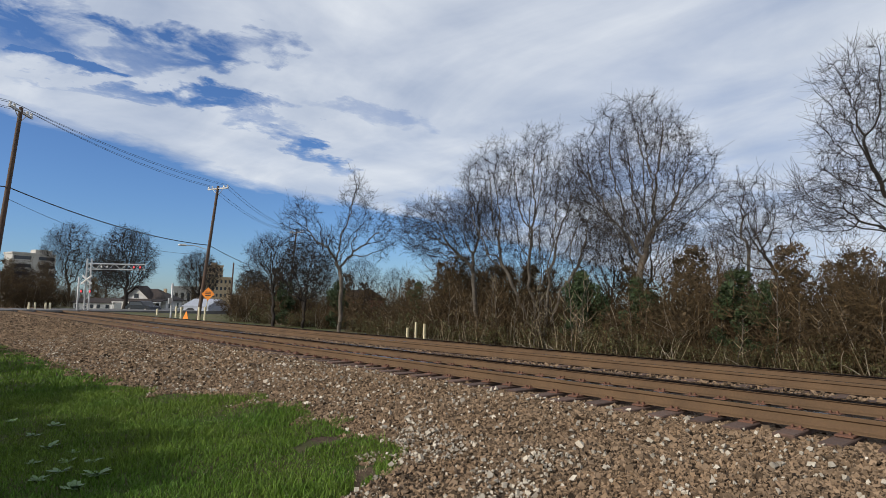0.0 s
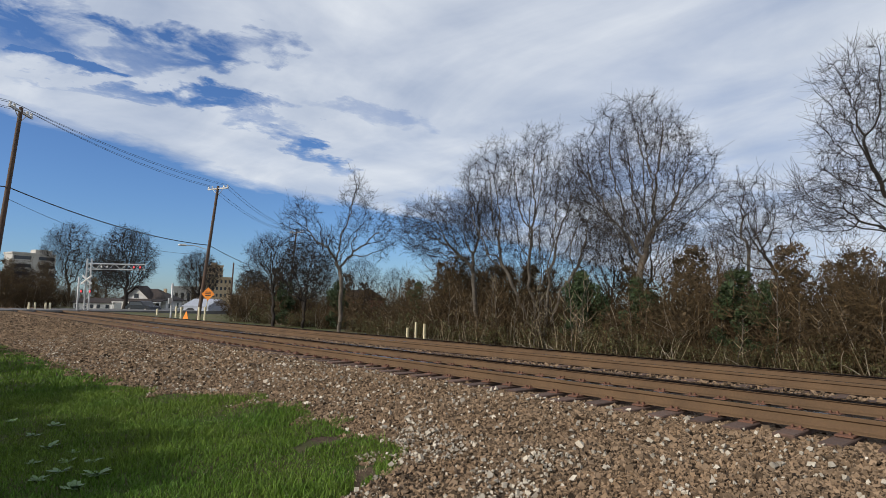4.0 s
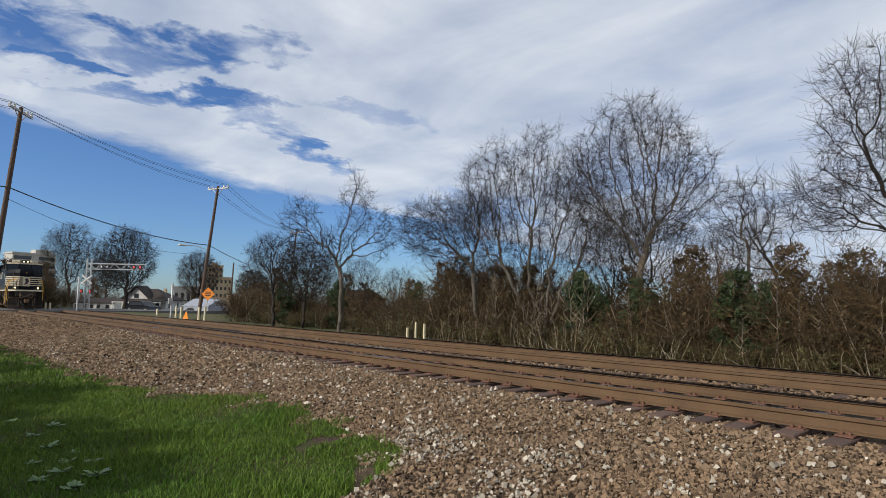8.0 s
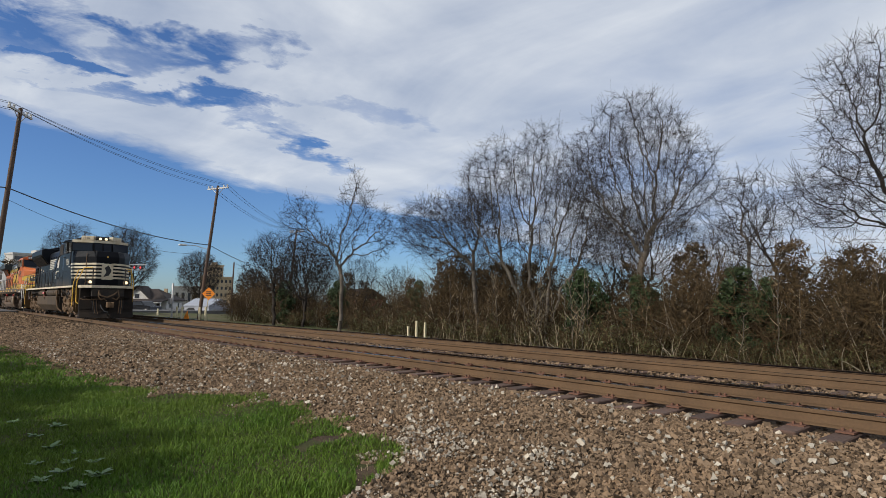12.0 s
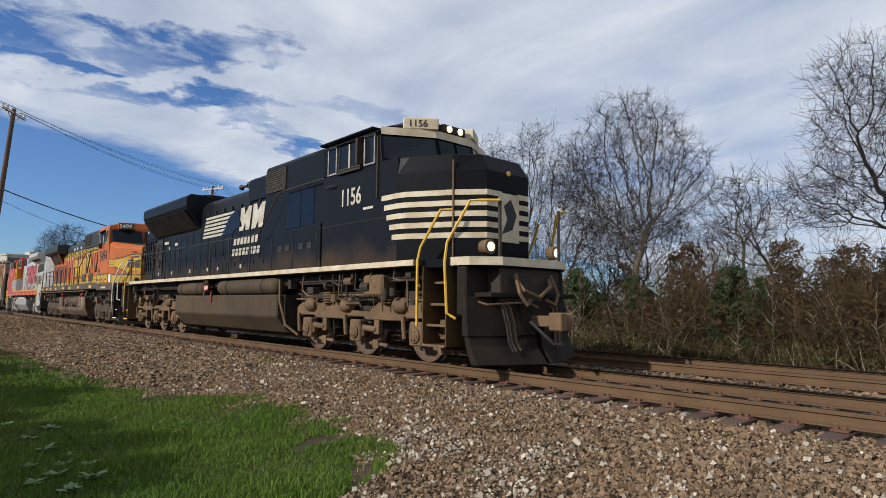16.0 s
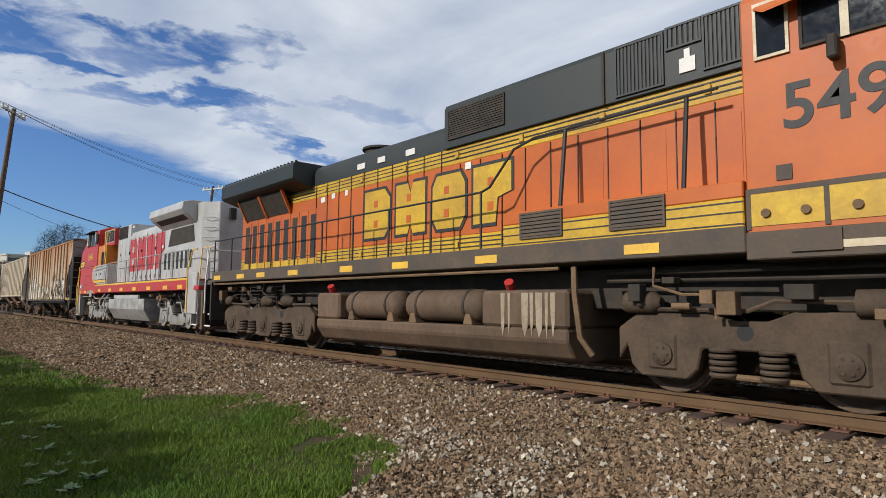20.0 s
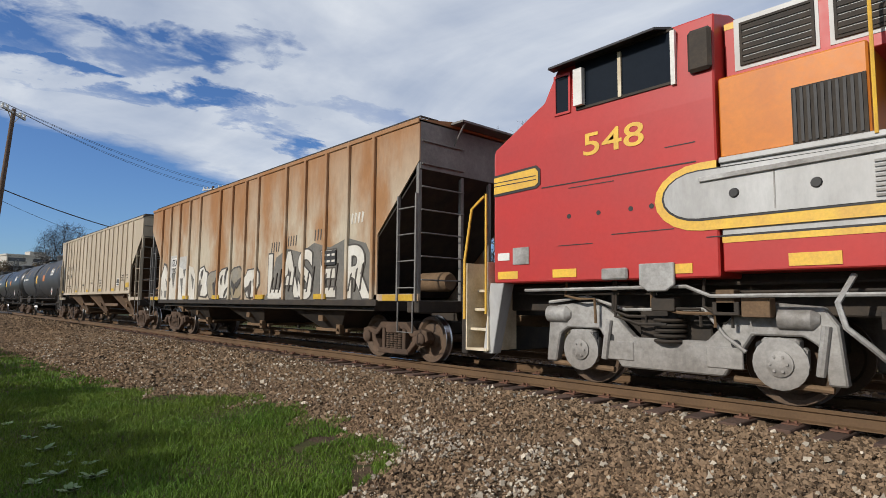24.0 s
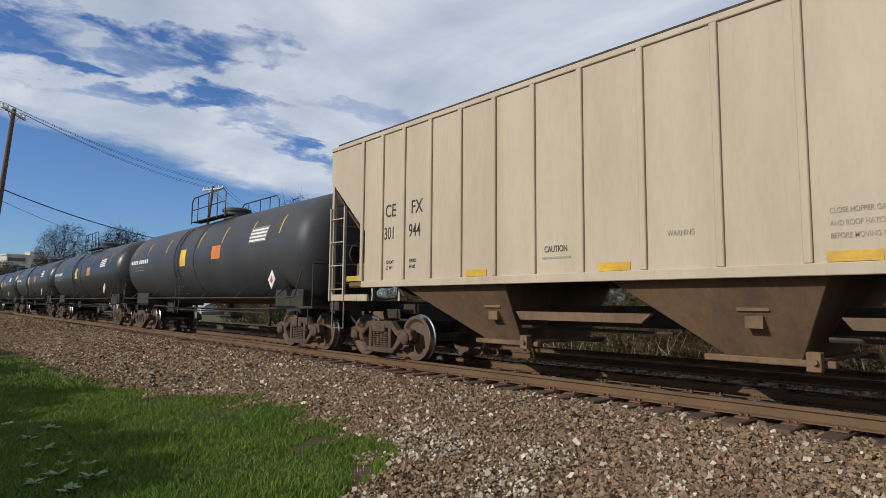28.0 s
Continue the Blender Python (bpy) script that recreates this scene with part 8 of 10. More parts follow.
def blades(name, x0, x1, count, tall, wide, seed, material, label, keep, y0=-10.0, y1=-3.6):
    rng = np.random.default_rng(seed)
    x = x1 - (x1 - x0) * rng.uniform(0, 1, count) ** 1.25
    y = rng.uniform(y0, y1, count)
    ok = np.array([keep(a, b) for a, b in zip(x, y)])
    x, y = x[ok], y[ok]
    k = len(x)
    z = np.array([level(a, b) for a, b in zip(x, y)])
    patch = np.array([noise.noise((a * 0.9, b * 0.9, 5)) for a, b in zip(x, y)])
    h = tall * rng.lognormal(0, 0.3, k) * (1 + 0.5 * patch)
    an, lean = rng.uniform(0, 2 * np.pi, k), rng.uniform(0.1, 0.75, k) * h
    an2 = rng.uniform(0, 2 * np.pi, k)
    wx, wy = np.cos(an2) * wide * 0.5, np.sin(an2) * wide * 0.5
    dx, dy = np.cos(an) * lean, np.sin(an) * lean
    v = np.zeros((k, 5, 3))
    for i, (t, u) in enumerate(((0, 1), (0, -1), (0.55, -0.8), (0.55, 0.8), (1, 0))):
        v[:, i, 0] = x + dx * t * t + wx * u
        v[:, i, 1] = y + dy * t * t + wy * u
        v[:, i, 2] = z - 0.01 + h * t * (1 - 0.15 * t)
    return bulk(name, v, [(0, 1, 2, 3), (3, 2, 4)], 3, material, label, "grass")


def lawn(x, y):
    d = grass_edge(x) - y
    if y < -9.4 + 0.05 * abs(x):
        return False
    bare = noise.noise((x * 2.3 + 4, y * 2.3, 1)) > 0.3 and d < 0.7 and x > -7
    return d > -0.25 + 0.5 * noise.noise((x * 1.7, y * 1.7, 2)) and not bare


blades("lawn_grass", -14, -3.6, 190000, 0.062, 0.009, 21, M_GRASS, "lush green winter grass on the bank", lawn)
blades("lawn_grass", -46, -14, 70000, 0.075, 0.02, 22, M_GRASS, "lush green grass along the track", lawn)
blades("lawn_grass", -5, 9, 60000, 0.07, 0.011, 24, M_GRASS, "green grass on the bank about the camera", lambda x, y: y < -7.25 + 0.3 * noise.noise((x, y, 2)), -14.5, -6.9)
blades("lawn_grass", -46, -5, 60000, 0.09, 0.018, 25, M_GRASS, "green grass away from the track", lambda x, y: y < -9.3 + 0.05 * abs(x), -15.0, -7.0)
blades("dry_straw", -12, -4, 7000, 0.045, 0.008, 23, M_STRAW, "dry straw and thatch at the edge of the lawn", lambda x, y: abs(grass_edge(x) - y - 0.35) < 0.55 and noise.noise((x * 1.5, y * 1.5, 8)) > -0.05)
M_WEED = surf("grey_green_weed_leaf", (0.085, 0.15, 0.045), (0.12, 0.18, 0.07), 6, 30, 0.6, bump=0.1)


def weed(x, y, size, seed):
    """A low broadleaf rosette."""
    rnd = random.Random(seed)
    w = thing("weed", "low grey-green broadleaf weed in the grass", "weed", "weeds in the lawn", at=(x, y, level(x, y)))
    for i in range(16):
        a, l, up = rnd.uniform(0, 6.28), size * rnd.uniform(0.6, 1.1), rnd.uniform(0.25, 0.9)
        d = Vector((math.cos(a), math.sin(a), 0))
        n = Vector((-d.y, d.x, 0))
        p = [Vector((0, 0, 0.02)) + d * l * t + Vector((0, 0, up * l * t * (1 - 0.5 * t))) for t in (0.05, 0.4, 0.75, 1.0)]
        b = Build()
        b.loft([[p[i2] + n * s * l * wd for s in (-1, 1)] for i2, wd in enumerate((0.05, 0.2, 0.17, 0.01))], caps=False, closed=False)
        part("leaf", b, M_WEED, w)


for i, (x, y) in enumerate(((-7.75, -7.2), (-7.3, -7.35), (-8.6, -7.25), (-7.9, -7.5), (-9.4, -7.3), (-6.9, -7.1), (-10.6, -7.4), (-7.1, -7.55), (-9.9, -7.0), (-8.2, -7.05), (-7.5, -7.0), (-6.6, -7.35))):
    weed(x, y, 0.09 + 0.025 * (i % 3), i)


# ---- bare trees and brush ----
M_BARK = surf("grey_brown_bark", (0.052, 0.042, 0.034), (0.03, 0.025, 0.021), 3, 14, 0.9, bump=0.6, depth=0.02, stretch=(3, 3, 0.7), spec=0.2)
M_PALEBARK = surf("pale_grey_bark", (0.16, 0.135, 0.105), (0.07, 0.058, 0.046), 2.5, 14, 0.9, bump=0.5, depth=0.02, stretch=(2, 2, 0.8), spec=0.2)
M_TWIG = surf("bare_brown_twigs", (0.034, 0.027, 0.022), (0.024, 0.019, 0.016), 2, 10, 0.9, bump=0, spec=0.2)
M_BRUSH = island_tint(surf("reddish_brush_stems", (0.098, 0.064, 0.030), (0.05, 0.034, 0.018), 1.2, 10, 0.9, bump=0, spec=0.2), 0.5)
M_DEADWOOD = surf("bleached_dead_wood", (0.34, 0.29, 0.21), (0.22, 0.18, 0.13), 3, 14, 0.9, bump=0.3)
M_LEAFD = island_tint(surf("dark_evergreen_leaf", (0.027, 0.050, 0.012), (0.036, 0.054, 0.014), 1, 10, 0.7, bump=0), 0.45)
M_LEAFO = island_tint(surf("olive_brush_leaf", (0.080, 0.088, 0.023), (0.09, 0.075, 0.027), 1, 10, 0.65, bump=0), 0.5)
M_LEAFB = island_tint(surf("withered_brown_leaf", (0.105, 0.063, 0.022), (0.046, 0.031, 0.014), 0.6, 10, 0.75, bump=0), 0.5)
M_REED = island_tint(surf("dry_tan_stalk", (0.36, 0.29, 0.18), (0.2, 0.15, 0.09), 2, 10, 0.8, bump=0), 0.5)


def skeleton(rng, roots, crowns, count, step, reach, kill, rise=0.12, wobble=0.14):
    """Grow branches towards points scattered in ellipsoids (cx, cy, cz, rx, ry, rz); roots: polylines of the stems."""
    pts = []
    for cx, cy, cz, rx, ry, rz in crowns:
        d = rng.normal(size=(count, 3))
        d /= np.linalg.norm(d, axis=1, keepdims=True)
        pts.append(d * rng.uniform(0, 1, (count, 1)) ** 0.42 * (rx, ry, rz) + (cx, cy, cz))
    pts = np.concatenate(pts)
    pos, par = [], []
    for line in roots:
        for i, p in enumerate(line):
            par.append(len(pos) - 1 if i else -1)
            pos.append(np.array(p, float))
    near = np.full(len(pts), 1e9)
    who = np.zeros(len(pts), int)
    kids = [0] * 9000
    done = 0
    for turn in range(90):
        for j in range(done, len(pos)):
            d = np.linalg.norm(pts - pos[j], axis=1)
            m = d < near
            near[m], who[m] = d[m], j
        done = len(pos)
        alive = near > kill
        pts, near, who = pts[alive], near[alive], who[alive]
        m = near < reach
        if not m.any() or len(pos) > 5900:
            break
        born = 0
        for j in np.unique(who[m]):
            if kids[j] >= 3:
                continue
            v = (pts[m & (who == j)] - pos[j])
            v = (v / np.linalg.norm(v, axis=1, keepdims=True)).mean(0) + rng.normal(0, wobble, 3) + (0, 0, rise)
            pos.append(pos[j] + v / np.linalg.norm(v) * step * rng.uniform(0.75, 1.2))
            par.append(j)
            kids[j] += 1
            born += 1
        if not born:
            break
    return np.array(pos), np.array(par)


def thickness(par, tip, power):
    """Each branch carries what grows from it."""
    w = np.zeros(len(par))
    leaf = np.ones(len(par), bool)
    leaf[par[par >= 0]] = False
    w[leaf] = 1.0
    for i in range(len(par) - 1, -1, -1):
        if par[i] >= 0:
            w[par[i]] += w[i]
    return tip * np.maximum(w, 1) ** (1 / power), leaf


def prisms(p, q, r0, r1, sides):
    """Tapered sticks as one Build."""
    w = q - p
    w = w / np.maximum(np.linalg.norm(w, axis=1, keepdims=True), 1e-6)
    ref = np.where(np.abs(w[:, 2:3]) < 0.9, (0, 0, 1.0), (1.0, 0, 0))
    u = np.cross(w, ref)
    u /= np.linalg.norm(u, axis=1, keepdims=True)
    v = np.cross(w, u)
    a = 6.28319 * np.arange(sides) / sides
    ring = np.cos(a)[None, :, None] * u[:, None] + np.sin(a)[None, :, None] * v[:, None]
    vv = np.concatenate([p[:, None] + ring * r0[:, None, None], q[:, None] + ring * r1[:, None, None]], 1)
    b = Build()
    b.v = vv.reshape(-1, 3)
    k = np.arange(sides)
    m = (k + 1) % sides
    f = np.stack([k, m, sides + m, sides + k], 1)
    b.f = (f[None] + (2 * sides * np.arange(len(p)))[:, None, None]).reshape(-1, 4)
    return b


def raw_mesh(name, b, material, smooth=False):
    """Quads as a mesh, quickly."""
    v, f = np.asarray(b.v, np.float32), np.asarray(b.f, np.int32)
    me = bpy.data.meshes.new(name)
    me.vertices.add(len(v))
    me.vertices.foreach_set("co", v.ravel())
    me.loops.add(f.size)
    me.loops.foreach_set("vertex_index", f.ravel())
    me.polygons.add(len(f))
    me.polygons.foreach_set("loop_start", np.arange(0, f.size, 4, dtype=np.int32))
    me.polygons.foreach_set("loop_total", np.full(len(f), 4, np.int32))
    me.polygons.foreach_set("use_smooth", np.full(len(f), smooth, bool))
    me.update(calc_edges=True)
    me.materials.append(material)
    return me


def stem_line(rng, foot, top, wob, n=6):
    foot, top = np.array(foot, float), np.array(top, float)
    out = []
    for i in range(n + 1):
        t = i / n
        out.append(foot + (top - foot) * t + rng.normal(0, wob, 3) * (0 if i in (0,) else 1) * (1, 1, 0.3))
    return out


def bare_tree(seed, at, stems, crowns, count=500, step=0.24, bark=None, label="leafless winter tree with a dense crown of fine twigs", twig=0.0062, power=1.98, twigs=3, twig_long=0.55, rise=0.12, wobble=0.19):
    """stems: tops of the stems (x, y, z) from the foot; crowns: ellipsoids to fill with branches."""
    rng = np.random.default_rng(seed)
    t = thing("tree", label, "tree", "trees along the railway", at=at)
    roots = [stem_line(rng, (0.12 * k * (-1) ** k, 0.1 * k, -0.15), s, 0.06, max(5, int(s[2] / 0.4))) for k, s in enumerate(stems)]
    pos, par = skeleton(rng, roots, crowns, int(count * 2.2), step * 0.8, step * 6, step * 1.05, rise, wobble)
    rad, leaf = thickness(par, twig, power)
    has = np.where(par >= 0)[0]
    p, q, r0, r1 = pos[par[has]], pos[has], np.minimum(rad[par[has]], rad[has] * 1.5), rad[has]
    base = rad.max()
    sets = {"trunk": r1 > base * 0.5, "crown": r1 <= max(base * 0.13, twig * 3.0)}
    mid = ~sets["trunk"] & ~sets["crown"]
    part("trunk", raw_mesh("trunk", prisms(p[sets["trunk"]], q[sets["trunk"]], r0[sets["trunk"]], r1[sets["trunk"]], 9), bark or M_BARK, True), None, t)
    # limbs: runs of middling branches that hang together
    limb = {}
    for i, j in zip(has, mid):
        if j:
            limb[i] = limb.get(par[i], i)
    where = np.array([limb.get(i, -1) for i in has])
    for k in sorted(set(limb.values())):
        m = where == k
        part("limb", raw_mesh("limb", prisms(p[m], q[m], r0[m], r1[m], 6), bark or M_BARK, True), None, t)
    m = sets["crown"]
    p2, q2, a2, b2 = [p[m]], [q[m]], [r0[m]], [r1[m]]
    tips = pos[has][m]
    way = q[m] - p[m]
    way /= np.maximum(np.linalg.norm(way, axis=1, keepdims=True), 1e-6)
    for k in range(twigs):
        d = way + rng.normal(0, 0.8, way.shape)
        d /= np.linalg.norm(d, axis=1, keepdims=True)
        e = tips + d * rng.uniform(0.25, 0.6, (len(d), 1)) * twig_long
        g = d + rng.normal(0, 0.6, d.shape) + (0, 0, 0.2)
        h = d + rng.normal(0, 0.9, d.shape)
        size = np.full(len(d), twig)
        p2 += [tips, e, e]
        q2 += [e, e + g * rng.uniform(0.3, 0.6, (len(d), 1)) * twig_long, e + h * twig_long * 0.35]
        a2 += [size * 0.85, size * 0.7, size * 0.6]
        b2 += [size * 0.7, size * 0.45, size * 0.4]
    tagged(part("crown", raw_mesh("crown", prisms(*(np.concatenate(x) for x in (p2, q2, a2, b2)), 3), M_TWIG), None, t, "haze of bare brown twigs"), kind="stuff")
    return t


def leaf_cloud(rng, lumps, count, size):
    """Leaves as small bent quads on scattered lumps (x, y, z, r)."""
    c = np.array(lumps)
    pick = rng.integers(0, len(c), count)
    d = rng.normal(size=(count, 3))
    d /= np.linalg.norm(d, axis=1, keepdims=True)
    pos = c[pick, :3] + d * (c[pick, 3] * rng.uniform(0.35, 1.05, count) ** 0.6)[:, None]
    u = rng.normal(size=(count, 3))
    u /= np.linalg.norm(u, axis=1, keepdims=True)
    w = np.cross(u, rng.normal(size=(count, 3)))
    w /= np.linalg.norm(w, axis=1, keepdims=True)
    s = (size * rng.lognormal(0, 0.35, count))[:, None]
    v = np.stack([pos - u * s, pos - w * s * 0.45, pos + u * s, pos + w * s * 0.45], 1)
    v[:, :, 2] = np.maximum(v[:, :, 2], 0.01)
    return v


def shrub(seed, height, width, leaf, count, size, label, stems=46, dead=6, solid=0):
    """Tangled brush: crooked stems, a haze of twigs, small leaves with gaps, a few bleached sticks."""
    rng = np.random.default_rng(seed)
    t = thing("shrub", label, "shrub", "brush along the railway")
    p = np.concatenate([rng.uniform(-1, 1, (stems, 2)) * (width * 0.42, width * 0.32), np.zeros((stems, 1))], 1)
    d = np.concatenate([rng.normal(0, 0.28, (stems, 2)), np.ones((stems, 1))], 1)
    h, r = height * rng.uniform(0.45, 1.0, (stems, 1)), rng.uniform(0.008, 0.02, stems)
    P, Q, A, B, nodes = [], [], [], [], []
    for k in range(6):
        d = d + rng.normal(0, 0.25, d.shape)
        d /= np.linalg.norm(d, axis=1, keepdims=True)
        q = p + d * h / 6
        P.append(p), Q.append(q), A.append(r * (1 - k * 0.13)), B.append(r * (0.87 - k * 0.13))
        if k:
            for _ in range(3):
                w = d + rng.normal(0, 0.7, d.shape)
                w /= np.linalg.norm(w, axis=1, keepdims=True)
                e = q + w * h * rng.uniform(0.08, 0.24, h.shape)
                P.append(q), Q.append(e), A.append(np.full(stems, 0.0085)), B.append(np.full(stems, 0.005))
                g = w + rng.normal(0, 0.7, d.shape)
                P.append((q + e) / 2), Q.append((q + e) / 2 + g * 0.1 * h), A.append(np.full(stems, 0.006)), B.append(np.full(stems, 0.004))
            nodes.append(q[rng.random(stems) < 0.45])
        p = q
    tagged(part("thicket", raw_mesh("thicket", prisms(*(np.concatenate(x) for x in (P, Q, A, B)), 3), M_BRUSH), None, t), kind="stuff")
    nodes = np.concatenate(nodes)
    lumps = np.concatenate([nodes, rng.uniform(0.1, 0.3, (len(nodes), 1)) * width * 0.36], 1)
    if solid:       # leafy masses that fill the whole shrub
        u = rng.uniform(0, 1, solid)
        wide = width * 0.36 * np.sqrt(1 - 0.75 * u ** 2) * rng.uniform(0.3, 1, solid)
        a = rng.uniform(0, 6.28, solid)
        lumps = np.stack([wide * np.cos(a), wide * np.sin(a), height * (0.06 + 0.86 * u), rng.uniform(0.12, 0.34, solid)], 1)
    b = Build()
    b.v = leaf_cloud(rng, lumps, count, size).reshape(-1, 3)
    b.f = np.arange(4 * count).reshape(-1, 4)
    tagged(part("foliage", raw_mesh("foliage", b, leaf), None, t), kind="stuff")
    for k in range(dead):
        n = 5
        pos = np.array([(rng.uniform(-0.4, 0.4) * width, -0.3 * width, 0.02)])
        way = np.array([rng.normal(0, 0.6), rng.normal(0, 0.2), 1.0])
        for i in range(n):
            way = way + rng.normal(0, 0.16, 3)
            pos = np.concatenate([pos, pos[-1:] + way / np.linalg.norm(way) * height * rng.uniform(0.08, 0.19)])
        rr = np.linspace(0.028, 0.009, n + 1) * rng.uniform(0.6, 1.1)
        part("dead_stem", raw_mesh("dead_stem", prisms(pos[:-1], pos[1:], rr[:-1], rr[1:], 5), M_DEADWOOD, True), None, t, "bleached bare stem")
    return t


def spot(az, dist):
    return EYE[0] + math.sin(radians(az)) * dist, EYE[1] + math.cos(radians(az)) * dist


# the trees behind the tracks
bare_tree(31, (-31.2, 10.8, -0.7), [(0.1, 0.1, 3.2)], [(-1.35, -2.1, 6.4, 0.95, 1.4, 2.2), (0.5, 0.8, 7.6, 0.9, 1.3, 2.5), (1.3, 2.1, 6.2, 0.8, 1.1, 1.8), (-0.3, -0.4, 5.2, 1.2, 1.5, 1.2)], 110, 0.3, M_PALEBARK, "tall forked leafless tree with pale bark", 0.009, twig_long=0.5, twigs=3, rise=0.05, wobble=0.22)
bare_tree(32, (-44.0, 12.8, -0.75), [(-0.2, 0, 2.2)], [(-0.4, 0, 5.0, 2.4, 2.4, 2.6)], 420, 0.3, None, twig=0.009)
bare_tree(33, (-40.0, 13.2, -0.75), [(0.3, 0, 2.0), (-0.5, 0.2, 1.8)], [(0.1, 0, 4.4, 2.6, 2.2, 2.4)], 380, 0.3, None, twig=0.009)
bare_tree(34, (-20.6, 12.2, -0.7), [(-0.3, -0.2, 3.4)], [(-1.4, -1.4, 5.6, 2.3, 2.3, 1.7), (-0.2, 0, 6.0, 1.3, 1.3, 1.6)], 420, 0.24, M_PALEBARK, "leaning leafless tree with a wide twiggy crown")
bare_tree(35, (-17.6, 13.0, -0.7), [(-0.9, -0.9, 3.2), (-0.3, -0.3, 3.6), (0.4, 0.3, 3.4), (1.0, 0.8, 3.0)], [(-1.5, -1.5, 6.6, 1.7, 1.7, 3.2), (0.2, 0.1, 7.0, 1.7, 1.7, 3.6), (1.5, 1.5, 6.0, 1.4, 1.4, 2.8)], 330, 0.24, M_PALEBARK, "tall leafless tree of several upright stems", rise=0.2)
bare_tree(36, (-13.4, 14.2, -0.7), [(0.3, 0.2, 4.0)], [(-1.2, -1.0, 7.2, 1.9, 1.9, 2.3), (1.3, 1.2, 7.4, 1.9, 1.9, 2.4), (0.2, 0.2, 9.0, 2.1, 2.1, 2.2), (0.4, 0.3, 5.4, 2.2, 2.2, 1.2)], 230, 0.24, M_PALEBARK, "broad round-crowned leafless tree", power=2.0)
bare_tree(37, (-9.6, 16.2, -0.7), [(0.1, 0.0, 4.6)], [(0.1, 0.1, 5.9, 1.3, 1.3, 1.9)], 90, 0.3, M_PALEBARK, "slender leafless tree with whitish bark", 0.009, twigs=2)
bare_tree(38, (-3.8, 13.2, -0.7), [(-0.1, 0.0, 4.2), (0.4, 0.5, 3.6)], [(-0.7, -0.8, 7.7, 1.6, 1.6, 2.4), (0.9, 1.1, 8.0, 2.0, 2.0, 2.7), (-1.0, -1.0, 5.2, 2.1, 2.1, 1.2)], 260, 0.26, None, "large leafless tree reaching over the brush")
bare_tree(39, (-7.2, 15.2, -0.7), [(-0.8, -0.7, 3.4)], [(-1.4, -1.3, 4.8, 2.0, 2.0, 1.8)], 130, 0.28, None, "leaning leafless tree among the brush", twigs=2)
FILL = bare_tree(40, (-15.2, 18.0, -0.7), [(0.1, 0.1, 2.6), (-0.5, 0.3, 2.2)], [(0, 0, 5.0, 2.6, 2.6, 2.8)], 340, 0.3, None)
for k, (x, y, s) in enumerate(((-22.5, 19, 0.85), (-25.5, 17.5, 0.7), (-28, 21, 0.65), (-37, 16, 0.7), (-47.5, 17.5, 0.85), (-50, 21, 0.75), (-11.5, 19, 0.75), (-1.0, 16, 0.9), (-34, 24, 0.6), (-19.0, 21, 0.95), (-56, 34, 0.8), (3.5, 14.5, 1.1))):
    FILL.scale = (s, s, s)
    copy_thing(FILL, pose(x, y, -0.7, 0, 0, 77 * k))
FILL.scale = (1, 1, 1)
# trees beyond the crossing
for az, dist, h, w, sd in ((-80.5, 135, 17.0, 10.5, 41), (-76.4, 86, 11.6, 7.4, 42), (-70.6, 120, 11.5, 8.0, 43), (-83.8, 110, 7.5, 5.0, 44), (-77.8, 150, 12.0, 8.0, 45), (-66.0, 130, 9.0, 7.0, 46)):
    x, y = spot(az, dist)
    bare_tree(sd, (x, y, -0.9), [(0.2, 0.2, h * 0.24)], [(0, 0, h * 0.62, w / 2, w / 2, h * 0.37)], 700, h * 0.032, None, "leafless shade tree beyond the street", 0.013, twig_long=h * 0.06, twigs=4)

BRUSH = [shrub(51, 3.4, 2.6, M_LEAFB, 2200, 0.04, "tangled reddish brown brush with withered leaves", 56),
         shrub(52, 2.6, 2.6, M_LEAFO, 2600, 0.045, "olive green brush with thin stems", 46),
         shrub(53, 3.8, 2.3, M_LEAFD, 7500, 0.062, "dense dark evergreen shrub", 12, 0, 46),
         shrub(54, 4.6, 2.1, M_LEAFB, 5200, 0.05, "tall vine-choked brown thicket", 60, 3, 110),
         shrub(55, 1.5, 2.6, M_LEAFO, 1600, 0.04, "low olive green winter scrub", 50, 3)]
used = set()


def plant(kind, x, y, s, turn):
    src = BRUSH[kind]
    if kind not in used:
        used.add(kind)
        src.matrix_basis = pose(x, y, level(x, y) - 0.03, 0, 0, turn) @ Matrix.Scale(s, 4)
        return
    src_scale = tuple(src.scale)
    src.scale = (s, s, s)
    copy_thing(src, pose(x, y, level(x, y) - 0.03, 0, 0, turn))
    src.scale = src_scale


rnd = random.Random(5)
row = []
